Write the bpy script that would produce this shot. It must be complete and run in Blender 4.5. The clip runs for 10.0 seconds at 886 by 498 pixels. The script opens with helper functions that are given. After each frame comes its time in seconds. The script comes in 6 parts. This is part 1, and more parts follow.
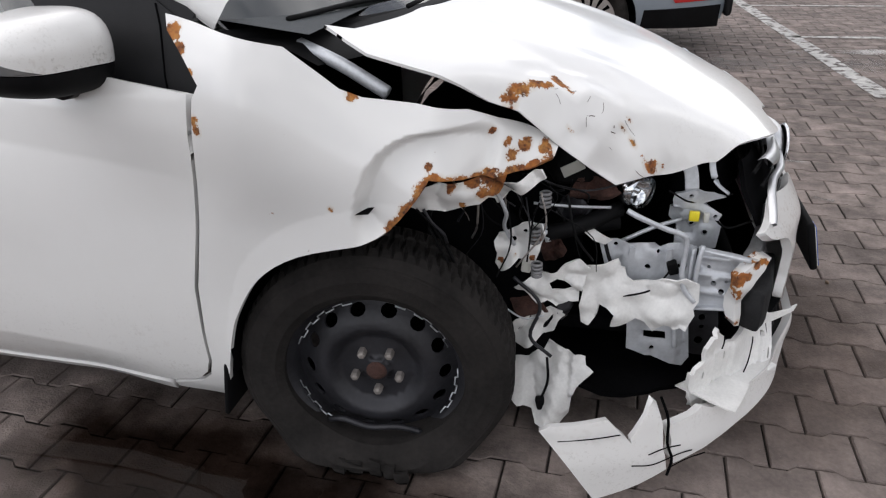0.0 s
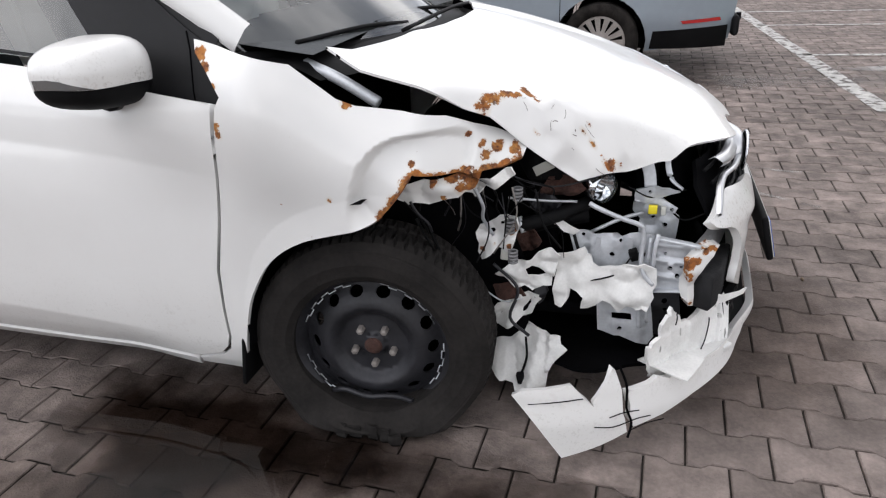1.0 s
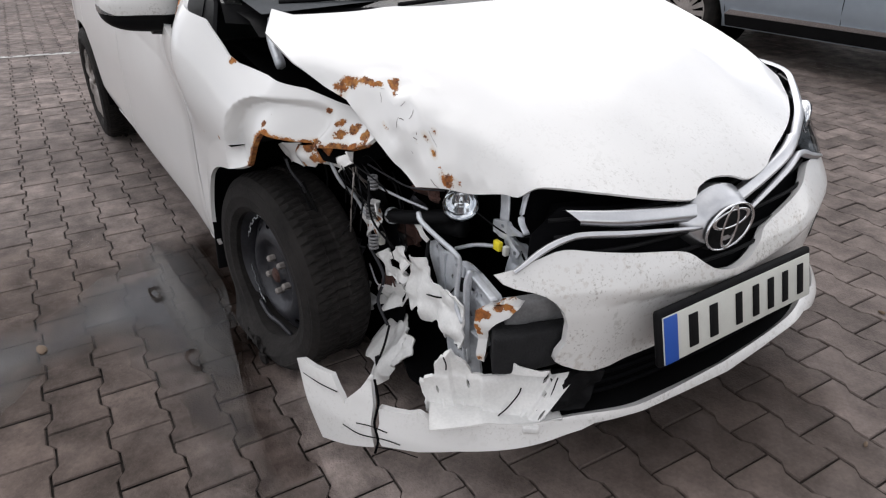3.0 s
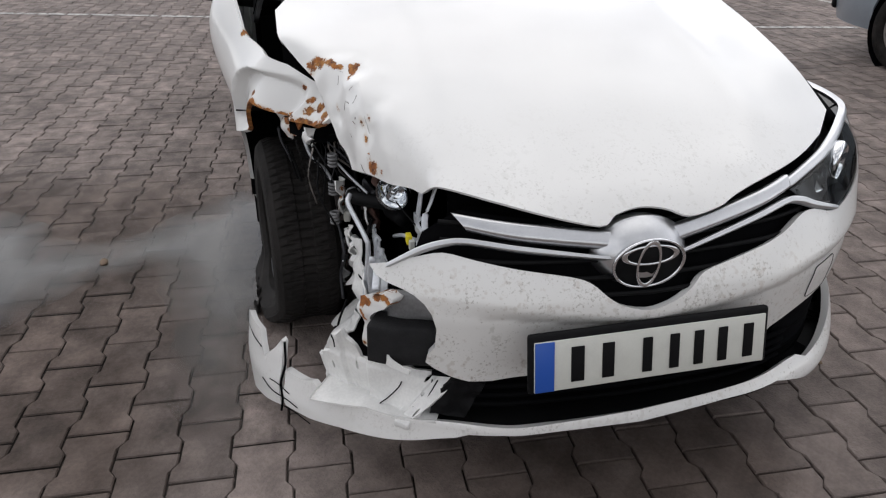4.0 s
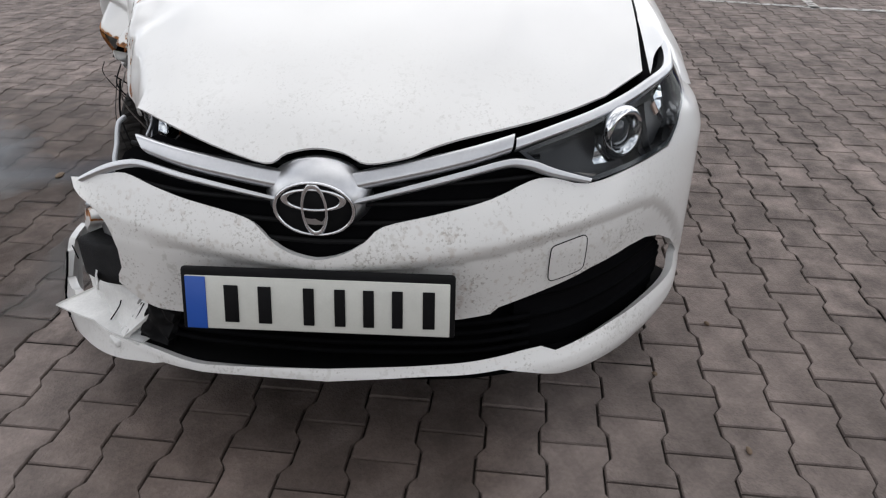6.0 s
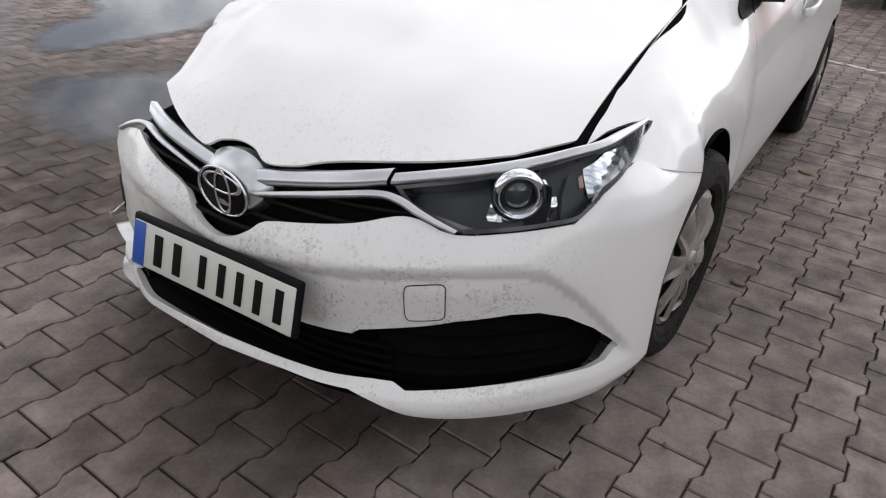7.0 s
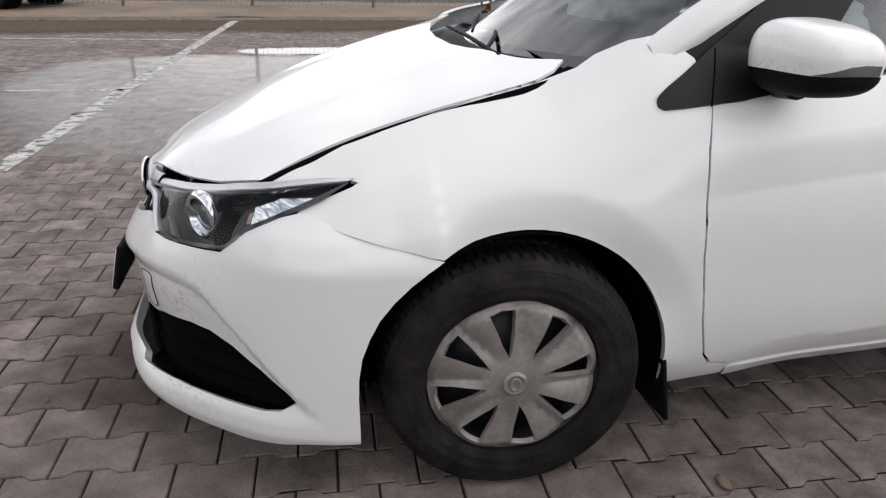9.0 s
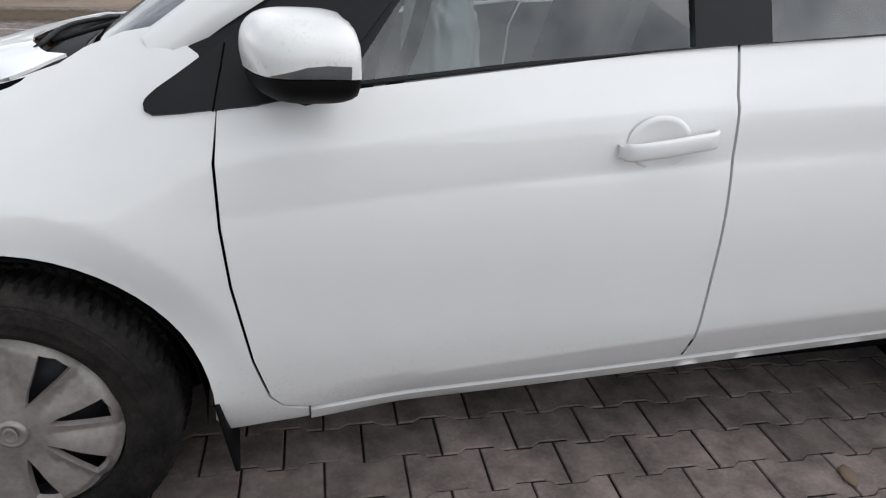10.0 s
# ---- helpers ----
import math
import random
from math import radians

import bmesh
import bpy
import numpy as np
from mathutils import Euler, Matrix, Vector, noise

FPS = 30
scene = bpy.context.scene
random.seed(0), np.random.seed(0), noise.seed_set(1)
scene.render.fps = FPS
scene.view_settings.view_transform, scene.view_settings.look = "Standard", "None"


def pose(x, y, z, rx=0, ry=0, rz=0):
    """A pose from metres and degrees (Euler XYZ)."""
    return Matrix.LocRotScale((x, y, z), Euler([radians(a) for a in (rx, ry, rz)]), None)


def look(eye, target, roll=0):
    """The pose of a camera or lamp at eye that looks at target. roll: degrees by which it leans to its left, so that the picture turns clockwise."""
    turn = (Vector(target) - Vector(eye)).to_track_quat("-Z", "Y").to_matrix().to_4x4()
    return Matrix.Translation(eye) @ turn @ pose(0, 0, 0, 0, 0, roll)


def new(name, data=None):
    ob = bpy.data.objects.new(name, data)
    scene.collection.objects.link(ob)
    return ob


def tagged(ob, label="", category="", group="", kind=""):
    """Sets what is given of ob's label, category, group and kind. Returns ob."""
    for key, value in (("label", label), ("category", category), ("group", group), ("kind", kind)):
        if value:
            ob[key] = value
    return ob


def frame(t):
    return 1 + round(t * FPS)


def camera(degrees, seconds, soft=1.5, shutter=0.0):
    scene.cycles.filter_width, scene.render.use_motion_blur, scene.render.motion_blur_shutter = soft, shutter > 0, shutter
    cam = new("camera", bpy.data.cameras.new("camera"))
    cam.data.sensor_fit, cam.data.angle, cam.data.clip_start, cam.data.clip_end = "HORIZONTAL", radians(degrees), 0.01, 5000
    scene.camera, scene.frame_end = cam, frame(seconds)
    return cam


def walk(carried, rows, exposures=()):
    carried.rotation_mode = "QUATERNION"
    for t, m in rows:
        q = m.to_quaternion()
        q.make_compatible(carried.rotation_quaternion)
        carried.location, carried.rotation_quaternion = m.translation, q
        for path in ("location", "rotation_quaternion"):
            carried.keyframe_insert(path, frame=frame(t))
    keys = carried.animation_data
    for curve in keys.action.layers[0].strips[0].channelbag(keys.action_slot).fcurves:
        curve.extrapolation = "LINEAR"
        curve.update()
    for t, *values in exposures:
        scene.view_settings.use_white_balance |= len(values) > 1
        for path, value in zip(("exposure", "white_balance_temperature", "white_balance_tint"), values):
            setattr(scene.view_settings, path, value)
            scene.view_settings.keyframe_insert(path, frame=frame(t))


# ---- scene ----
cam = camera(65.6, 10.0, soft=1.2)
PATH = [
    (0, (0.389, -1.957, 1.188), (-0.014, -0.218, 0.286), -1.5),
    (0.5, (0.417, -2.122, 1.166), (0.071, -0.378, 0.25), 0.2),
    (1, (0.548, -2.166, 1.21), (0.054, -0.419, 0.371), -2.8),
    (1.5, (0.895, -2.094, 1.243), (0.146, -0.458, 0.37), -3.5),
    (2, (1.169, -1.892, 1.23), (0.24, -0.37, 0.324), 1.8),
    (2.5, (1.447, -1.605, 1.25), (0.238, -0.344, 0.276), 2.5),
    (2.7, (1.575, -1.487, 1.243), (0.225, -0.343, 0.31), 0.8),
    (3.8, (1.957, -0.78, 1.274), (0.295, -0.282, 0.28), 0.1),
    (4, (2.004, -0.677, 1.261), (0.288, -0.282, 0.313), 0.7),
    (4.5, (2.196, -0.426, 1.321), (0.341, -0.291, 0.587), -0.5),
    (5, (2.236, -0.285, 1.273), (0.419, -0.284, 0.437), -1.4),
    (5.5, (2.111, -0.012, 1.151), (0.354, 0.082, 0.2), 1.9),
    (5.7, (2.073, 0.127, 1.16), (0.339, 0.179, 0.165), 1.6),
    (6.8, (1.908, 0.961, 1.165), (0.31, 0.149, 0.278), 2.0),
    (7, (1.812, 1.142, 1.206), (0.308, 0.234, 0.249), 3.9),
    (7.5, (1.563, 1.641, 1.182), (0.235, 0.394, 0.357), 3.2),
    (8, (1.21, 1.902, 1.153), (0.131, 0.504, 0.215), 1.5),
    (8.5, (0.795, 2.041, 1.126), (0.081, 0.393, 0.245), 0.2),
    (9, (0.45, 2.111, 1.204), (0.061, 0.319, 0.406), 1.3),
    (9.5, (0.04, 2.08, 1.153), (-0.283, 0.302, 0.297), 4.7),
    (10, (-0.546, 2.086, 1.197), (-0.976, 0.306, 0.393), 2.4),
]
walk(cam, [(t, look(eye, target, roll)) for t, eye, target, roll in PATH], [(0, 0.45, 6500, 12), (1, 0.71, 6500, 12), (1.5, 0.65, 6500, 12), (2.5, 0.55, 6500, 12), (4, 0.24, 6500, 11), (4.5, 0.18, 6400, 10), (5, 0.2, 6250, 8), (5.5, 0.27, 6350, 9), (7, 0.32, 6500, 12), (8, 0.36, 6500, 12), (8.5, 0.42, 6500, 12), (9.5, 0.4, 6500, 11), (10, 0.41, 6300, 9)])
# ---- end walk ----

# ---- world, sun, exposure ----
world = bpy.data.worlds.new("sky")
scene.world = world
world.use_nodes = True
wt = world.node_tree
wt.nodes.clear()
w_out, w_bg = wt.nodes.new("ShaderNodeOutputWorld"), wt.nodes.new("ShaderNodeBackground")
w_sky, w_mix = wt.nodes.new("ShaderNodeTexSky"), wt.nodes.new("ShaderNodeMixRGB")
w_noise, w_ramp = wt.nodes.new("ShaderNodeTexNoise"), wt.nodes.new("ShaderNodeValToRGB")
w_co = wt.nodes.new("ShaderNodeTexCoord")
w_sky.sky_type, w_sky.sun_disc = "NISHITA", False
w_sky.sun_elevation, w_sky.sun_rotation = radians(50), radians(281)
w_noise.inputs["Scale"].default_value, w_noise.inputs["Detail"].default_value = 3.4, 6
w_noise.inputs["Roughness"].default_value = 0.55
w_ramp.color_ramp.elements[0].position, w_ramp.color_ramp.elements[0].color = 0.38, (2.95, 3.1, 3.45, 1)
w_ramp.color_ramp.elements[1].position, w_ramp.color_ramp.elements[1].color = 0.64, (12.9, 12.8, 12.6, 1)
w_mix.inputs["Fac"].default_value = 0.85
w_bg.inputs["Strength"].default_value = 0.1
wt.links.new(w_co.outputs["Generated"], w_noise.inputs["Vector"])
wt.links.new(w_noise.outputs["Fac"], w_ramp.inputs["Fac"])
wt.links.new(w_sky.outputs["Color"], w_mix.inputs["Color1"])
wt.links.new(w_ramp.outputs["Color"], w_mix.inputs["Color2"])
w_sep, w_map, w_mul = wt.nodes.new("ShaderNodeSeparateXYZ"), wt.nodes.new("ShaderNodeMapRange"), wt.nodes.new("ShaderNodeMixRGB")
w_map.inputs["From Min"].default_value, w_map.inputs["From Max"].default_value = 0.0, 1.0
w_map.inputs["To Min"].default_value, w_map.inputs["To Max"].default_value = 1.80, 1.02
w_mul.blend_type = "MULTIPLY"
w_mul.inputs["Fac"].default_value = 1.0
wt.links.new(w_co.outputs["Generated"], w_sep.inputs["Vector"])
w_low, w_back, w_fall = (wt.nodes.new("ShaderNodeMath") for _ in range(3))
w_low.operation, w_back.operation, w_fall.operation = "POWER", "MULTIPLY_ADD", "MULTIPLY"
w_clip = wt.nodes.new("ShaderNodeClamp")
w_low.inputs[1].default_value = 1.3
w_back.inputs[1].default_value, w_back.inputs[2].default_value = -0.30, 1.0
wt.links.new(w_sep.outputs["Z"], w_clip.inputs["Value"])
wt.links.new(w_clip.outputs["Result"], w_low.inputs[0])
wt.links.new(w_low.outputs[0], w_map.inputs["Value"])
wt.links.new(w_sep.outputs["X"], w_back.inputs[0])
wt.links.new(w_map.outputs["Result"], w_fall.inputs[0])
wt.links.new(w_back.outputs[0], w_fall.inputs[1])
wt.links.new(w_mix.outputs["Color"], w_mul.inputs["Color1"])
wt.links.new(w_fall.outputs[0], w_mul.inputs["Color2"])
wt.links.new(w_mul.outputs["Color"], w_bg.inputs["Color"])
wt.links.new(w_bg.outputs["Background"], w_out.inputs["Surface"])
sun_data = bpy.data.lights.new("sun", "SUN")
sun_data.energy, sun_data.angle, sun_data.color = 0.5, radians(80), (1.0, 0.97, 0.93)
sun = new("sun", sun_data)
sun.matrix_world = look((-5, 1, 6), (0, 0, 0))


# ---- materials ----
def material(name, color, rough=0.5, metal=0.0, coat=0.0, vary=0.0, scale=8.0, bump=0.0, bump_scale=60.0, spec=0.5, per_object=0.0, per_island=0.0, stain=0.0):
    """Principled surface with two scales of tonal variation and fine relief."""
    m = bpy.data.materials.new(name)
    m.use_nodes = True
    nt = m.node_tree
    b = nt.nodes["Principled BSDF"]
    b.inputs["Base Color"].default_value = (*color, 1)
    b.inputs["Roughness"].default_value, b.inputs["Metallic"].default_value = rough, metal
    b.inputs["Coat Weight"].default_value, b.inputs["Specular IOR Level"].default_value = coat, spec
    b.inputs["Coat Roughness"].default_value = 0.06
    co = nt.nodes.new("ShaderNodeTexCoord")
    last = None
    if vary:
        n1, n2 = nt.nodes.new("ShaderNodeTexNoise"), nt.nodes.new("ShaderNodeTexNoise")
        n1.inputs["Scale"].default_value, n2.inputs["Scale"].default_value = scale, scale * 9
        n1.inputs["Detail"].default_value, n2.inputs["Detail"].default_value = 5, 3
        add = nt.nodes.new("ShaderNodeMath")
        add.operation = "MULTIPLY_ADD"
        add.inputs[1].default_value = 0.5
        rng = nt.nodes.new("ShaderNodeMapRange")
        rng.inputs["From Min"].default_value, rng.inputs["From Max"].default_value = 0.45, 1.05
        rng.inputs["To Min"].default_value, rng.inputs["To Max"].default_value = 1 - vary, 1 + vary
        hsv = nt.nodes.new("ShaderNodeHueSaturation")
        hsv.inputs["Color"].default_value = (*color, 1)
        for n in (n1, n2):
            nt.links.new(co.outputs["Object"], n.inputs["Vector"])
        nt.links.new(n2.outputs["Fac"], add.inputs[0])
        nt.links.new(n1.outputs["Fac"], add.inputs[2])
        nt.links.new(add.outputs[0], rng.inputs["Value"])
        value = rng.outputs["Result"]
        if per_object or per_island:
            if per_object:
                info = nt.nodes.new("ShaderNodeObjectInfo").outputs["Random"]
            else:
                info = nt.nodes.new("ShaderNodeNewGeometry").outputs["Random Per Island"]
            k = nt.nodes.new("ShaderNodeMapRange")
            k.inputs["To Min"].default_value = 1 - (per_object or per_island)
            k.inputs["To Max"].default_value = 1 + (per_object or per_island)
            mul = nt.nodes.new("ShaderNodeMath")
            mul.operation = "MULTIPLY"
            nt.links.new(info, k.inputs["Value"])
            nt.links.new(k.outputs["Result"], mul.inputs[0])
            nt.links.new(value, mul.inputs[1])
            value = mul.outputs[0]
        if stain:
            geo, n4, n5 = nt.nodes.new("ShaderNodeNewGeometry"), nt.nodes.new("ShaderNodeTexNoise"), nt.nodes.new("ShaderNodeTexNoise")
            for n, sc in ((n4, 1.3), (n5, 9.0)):
                n.inputs["Scale"].default_value, n.inputs["Detail"].default_value = sc, 6
                n.inputs["Roughness"].default_value = 0.62
                nt.links.new(geo.outputs["Position"], n.inputs["Vector"])
                k = nt.nodes.new("ShaderNodeMapRange")
                k.inputs["From Min"].default_value, k.inputs["From Max"].default_value = 0.36, 0.62
                k.inputs["To Min"].default_value, k.inputs["To Max"].default_value = 1 - stain, 1 + 0.4 * stain
                mul = nt.nodes.new("ShaderNodeMath")
                mul.operation = "MULTIPLY"
                nt.links.new(n.outputs["Fac"], k.inputs["Value"])
                nt.links.new(k.outputs["Result"], mul.inputs[0])
                nt.links.new(value, mul.inputs[1])
                value = mul.outputs[0]
        nt.links.new(value, hsv.inputs["Value"])
        nt.links.new(hsv.outputs["Color"], b.inputs["Base Color"])
    if bump:
        n3, bp = nt.nodes.new("ShaderNodeTexNoise"), nt.nodes.new("ShaderNodeBump")
        n3.inputs["Scale"].default_value, n3.inputs["Detail"].default_value = bump_scale, 4
        bp.inputs["Strength"].default_value, bp.inputs["Distance"].default_value = bump, 0.01
        nt.links.new(co.outputs["Object"], n3.inputs["Vector"])
        nt.links.new(n3.outputs["Fac"], bp.inputs["Height"])
        nt.links.new(bp.outputs["Normal"], b.inputs["Normal"])
    return m


def paint_material(name, color, rust=False, grime=0.35):
    """White car paint with clear coat, speckled grime on the lower front and, where wanted, rust from the stain layer of the mesh."""
    m = bpy.data.materials.new(name)
    m.use_nodes = True
    nt = m.node_tree
    b = nt.nodes["Principled BSDF"]
    b.inputs["Roughness"].default_value = 0.38
    b.inputs["Coat Weight"].default_value, b.inputs["Coat Roughness"].default_value = 0.7, 0.07
    co = nt.nodes.new("ShaderNodeTexCoord")

    def tex(scale, detail=4, rough=0.6):
        n = nt.nodes.new("ShaderNodeTexNoise")
        n.inputs["Scale"].default_value, n.inputs["Detail"].default_value = scale, detail
        n.inputs["Roughness"].default_value = rough
        nt.links.new(co.outputs["Object"], n.inputs["Vector"])
        return n.outputs["Fac"]

    def rng(value, a, c, lo=0.0, hi=1.0):
        n = nt.nodes.new("ShaderNodeMapRange")
        for key, v in zip(("From Min", "From Max", "To Min", "To Max"), (a, c, lo, hi)):
            n.inputs[key].default_value = v
        nt.links.new(value, n.inputs["Value"])
        return n.outputs["Result"]

    def math_node(op, x, y):
        n = nt.nodes.new("ShaderNodeMath")
        n.operation = op
        for i, v in enumerate((x, y)):
            if isinstance(v, float):
                n.inputs[i].default_value = v
            else:
                nt.links.new(v, n.inputs[i])
        return n.outputs[0]

    def mix(fac, c1, c2):
        n = nt.nodes.new("ShaderNodeMixRGB")
        nt.links.new(fac, n.inputs["Fac"])
        for key, v in (("Color1", c1), ("Color2", c2)):
            if isinstance(v, tuple):
                n.inputs[key].default_value = (*v, 1)
            else:
                nt.links.new(v, n.inputs[key])
        return n.outputs["Color"]

    film = rng(tex(3.0), 0.35, 0.75, 0.0, 0.26 * grime)
    out = mix(film, color, (0.36, 0.33, 0.28))
    dirt = nt.nodes.new("ShaderNodeAttribute")
    dirt.attribute_name = "dirt"
    spots = rng(math_node("ADD", math_node("MULTIPLY", tex(150, 3), 0.8), math_node("MULTIPLY", tex(13, 3), 0.4)), 0.675, 0.755)
    out = mix(math_node("MULTIPLY", math_node("MULTIPLY", spots, dirt.outputs["Fac"]), 0.58), out, (0.19, 0.17, 0.14))
    blot = rng(math_node("ADD", math_node("MULTIPLY", tex(62, 2), 0.8), math_node("MULTIPLY", tex(9, 3), 0.4)), 0.67, 0.76)
    out = mix(math_node("MULTIPLY", math_node("MULTIPLY", blot, dirt.outputs["Fac"]), 0.30), out, mix(rng(tex(5), 0.4, 0.6), (0.30, 0.20, 0.14), (0.22, 0.22, 0.18)))
    out = mix(math_node("MULTIPLY", dirt.outputs["Fac"], 0.16), out, (0.33, 0.30, 0.25))
    if rust:
        att = nt.nodes.new("ShaderNodeAttribute")
        att.attribute_name = "rust"
        mask = rng(math_node("ADD", att.outputs["Fac"], math_node("MULTIPLY", tex(42, 7, 0.72), 2.2)), 1.56, 1.64)
        halo = rng(math_node("ADD", att.outputs["Fac"], math_node("MULTIPLY", tex(30, 5, 0.7), 0.8)), 0.62, 1.05)
        out = mix(math_node("MULTIPLY", halo, 0.4), out, (0.50, 0.38, 0.24))
        rusty = mix(rng(tex(38, 6, 0.7), 0.40, 0.62), mix(rng(tex(140, 3), 0.4, 0.62), (0.060, 0.021, 0.010), (0.20, 0.062, 0.016)), mix(rng(tex(24, 4), 0.42, 0.6), (0.34, 0.112, 0.018), (0.44, 0.20, 0.050)))
        out = mix(mask, out, rusty)
        nt.links.new(rng(mask, 0, 1, 0.38, 0.85), b.inputs["Roughness"])
        nt.links.new(rng(mask, 0, 1, 0.7, 0.0), b.inputs["Coat Weight"])
    nt.links.new(out, b.inputs["Base Color"])
    return m


def glass_material(name, tint=(0.9, 0.95, 0.95), rough=0.0, ior=2.1):
    m = bpy.data.materials.new(name)
    m.use_nodes = True
    nt = m.node_tree
    nt.nodes.clear()
    out, mixer = nt.nodes.new("ShaderNodeOutputMaterial"), nt.nodes.new("ShaderNodeMixShader")
    tr, gl, fr = nt.nodes.new("ShaderNodeBsdfTransparent"), nt.nodes.new("ShaderNodeBsdfGlossy"), nt.nodes.new("ShaderNodeFresnel")
    tr.inputs["Color"].default_value = (*tint, 1)
    gl.inputs["Roughness"].default_value = rough
    fr.inputs["IOR"].default_value = ior
    nt.links.new(fr.outputs["Fac"], mixer.inputs["Fac"])
    nt.links.new(tr.outputs["BSDF"], mixer.inputs[1])
    nt.links.new(gl.outputs["BSDF"], mixer.inputs[2])
    nt.links.new(mixer.outputs["Shader"], out.inputs["Surface"])
    return m


WHITE = paint_material("white_paint", (0.715, 0.71, 0.70))
WHITE_RUST = paint_material("white_paint_rusting", (0.715, 0.71, 0.70), rust=True)
BLACK = material("black_plastic", (0.0055, 0.0055, 0.006), 0.6, spec=0.09, vary=0.3, bump=0.05, bump_scale=300)
TRIM = material("satin_black_trim", (0.009, 0.009, 0.010), 0.42, spec=0.2, vary=0.2, bump=0.04, bump_scale=300)
LAMP_GREY = material("lamp_housing", (0.013, 0.013, 0.015), 0.3, spec=0.5, vary=0.3, scale=25)
INDICATOR = material("ribbed_clear_lens", (0.22, 0.22, 0.22), 0.22, 0.7, vary=0.15, scale=20)
DARK_RUST = material("dark_rust", (0.055, 0.024, 0.018), 0.9, vary=0.6, scale=40, bump=0.5, bump_scale=150)
GLOSS_BLACK = material("gloss_black", (0.01, 0.01, 0.011), 0.15, coat=0.5)
# near black for black parts and for fill that keeps gaps and cavities dark
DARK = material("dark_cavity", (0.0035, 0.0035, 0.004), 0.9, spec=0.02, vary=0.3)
RUBBER = material("tyre_rubber", (0.0135, 0.0117, 0.0105), 0.82, spec=0.18, vary=0.9, stain=0.35, scale=14, bump=0.35, bump_scale=90)
DUSTY_RUBBER = material("dusty_tyre_rubber", (0.0145, 0.0128, 0.0120), 0.88, spec=0.22, vary=0.6, scale=9, bump=0.2, bump_scale=120)
STEEL = material("painted_steel", (0.021, 0.021, 0.025), 0.5, 0.3, vary=0.5, scale=10, bump=0.1)
CHROME = material("chrome", (0.70, 0.71, 0.73), 0.24, 1.0)
SILVER = material("silver_plastic", (0.27, 0.245, 0.228), 0.5, 0.4, vary=0.35, scale=9, bump=0.05)
GREY_METAL = material("galvanised_metal", (0.52, 0.54, 0.57), 0.4, 0.35, vary=0.18, scale=14, bump=0.06)
TORN_WHITE = material("torn_white_plastic", (0.70, 0.695, 0.68), 0.5, vary=0.15, scale=16, bump=0.05, bump_scale=45)
GLASS = glass_material("window_glass", (0.62, 0.70, 0.70), ior=2.0)
SCREEN_GLASS = glass_material("windscreen_glass", (0.84, 0.90, 0.89), ior=2.25)
DULL_METAL = material("dull_zinc", (0.20, 0.20, 0.205), 0.55, 0.3, vary=0.35, scale=18, bump=0.1)
FOAM = material("black_foam", (0.016, 0.016, 0.017), 0.85, spec=0.2, vary=0.3, scale=30, bump=0.3, bump_scale=200)
BRUSHED = material("satin_chrome", (0.56, 0.565, 0.58), 0.34, 1.0, vary=0.08, scale=20)
LAMP_CHROME = material("lamp_chrome", (0.74, 0.75, 0.77), 0.10, 1.0)
PROJECTOR = material("projector_glass", (0.035, 0.038, 0.042), 0.06, coat=1.0)
LENS = glass_material("clear_lens", (0.9, 0.92, 0.93), 0.02, 1.22)
WATER = glass_material("puddle_water", (0.27, 0.23, 0.21), 0.012, 1.42)
_nt = WATER.node_tree
_out = next(n for n in _nt.nodes if n.type == "OUTPUT_MATERIAL")
_mx = next(n for n in _nt.nodes if n.type == "MIX_SHADER")
_att, _noi, _add, _rng, _clear, _shore, _co = (_nt.nodes.new(k) for k in ("ShaderNodeAttribute", "ShaderNodeTexNoise", "ShaderNodeMath", "ShaderNodeMapRange", "ShaderNodeBsdfTransparent", "ShaderNodeMixShader", "ShaderNodeTexCoord"))
_att.attribute_name = "depth"
_noi.inputs["Scale"].default_value, _noi.inputs["Detail"].default_value = 7.0, 6
_add.operation = "ADD"
_rng.inputs["From Min"].default_value, _rng.inputs["From Max"].default_value = 0.42, 1.25
_nt.links.new(_co.outputs["Object"], _noi.inputs["Vector"])
_nt.links.new(_att.outputs["Fac"], _add.inputs[0])
_nt.links.new(_noi.outputs["Fac"], _add.inputs[1])
_nt.links.new(_add.outputs[0], _rng.inputs["Value"])
_nt.links.new(_rng.outputs["Result"], _shore.inputs["Fac"])
_nt.links.new(_clear.outputs["BSDF"], _shore.inputs[1])
_nt.links.new(_mx.outputs["Shader"], _shore.inputs[2])
_nt.links.new(_shore.outputs["Shader"], _out.inputs["Surface"])
WET = WATER.copy()
WET.name = "wet_film"
for _n in WET.node_tree.nodes:
    if _n.type == "BSDF_TRANSPARENT" and _n.inputs["Color"].default_value[0] < 0.9:
        _n.inputs["Color"].default_value = (0.80, 0.78, 0.77, 1)
    if _n.type == "BSDF_GLOSSY":
        _n.inputs["Roughness"].default_value = 0.10
    if _n.type == "FRESNEL":
        _n.inputs["IOR"].default_value = 1.22
    if _n.type == "MAP_RANGE":
        _n.inputs["From Min"].default_value, _n.inputs["From Max"].default_value = 0.85, 1.75
# darkening film: damp paving, and shade put in before the car's nose
DAMP_SHADE = WET.copy()
DAMP_SHADE.name = "damp_patch"
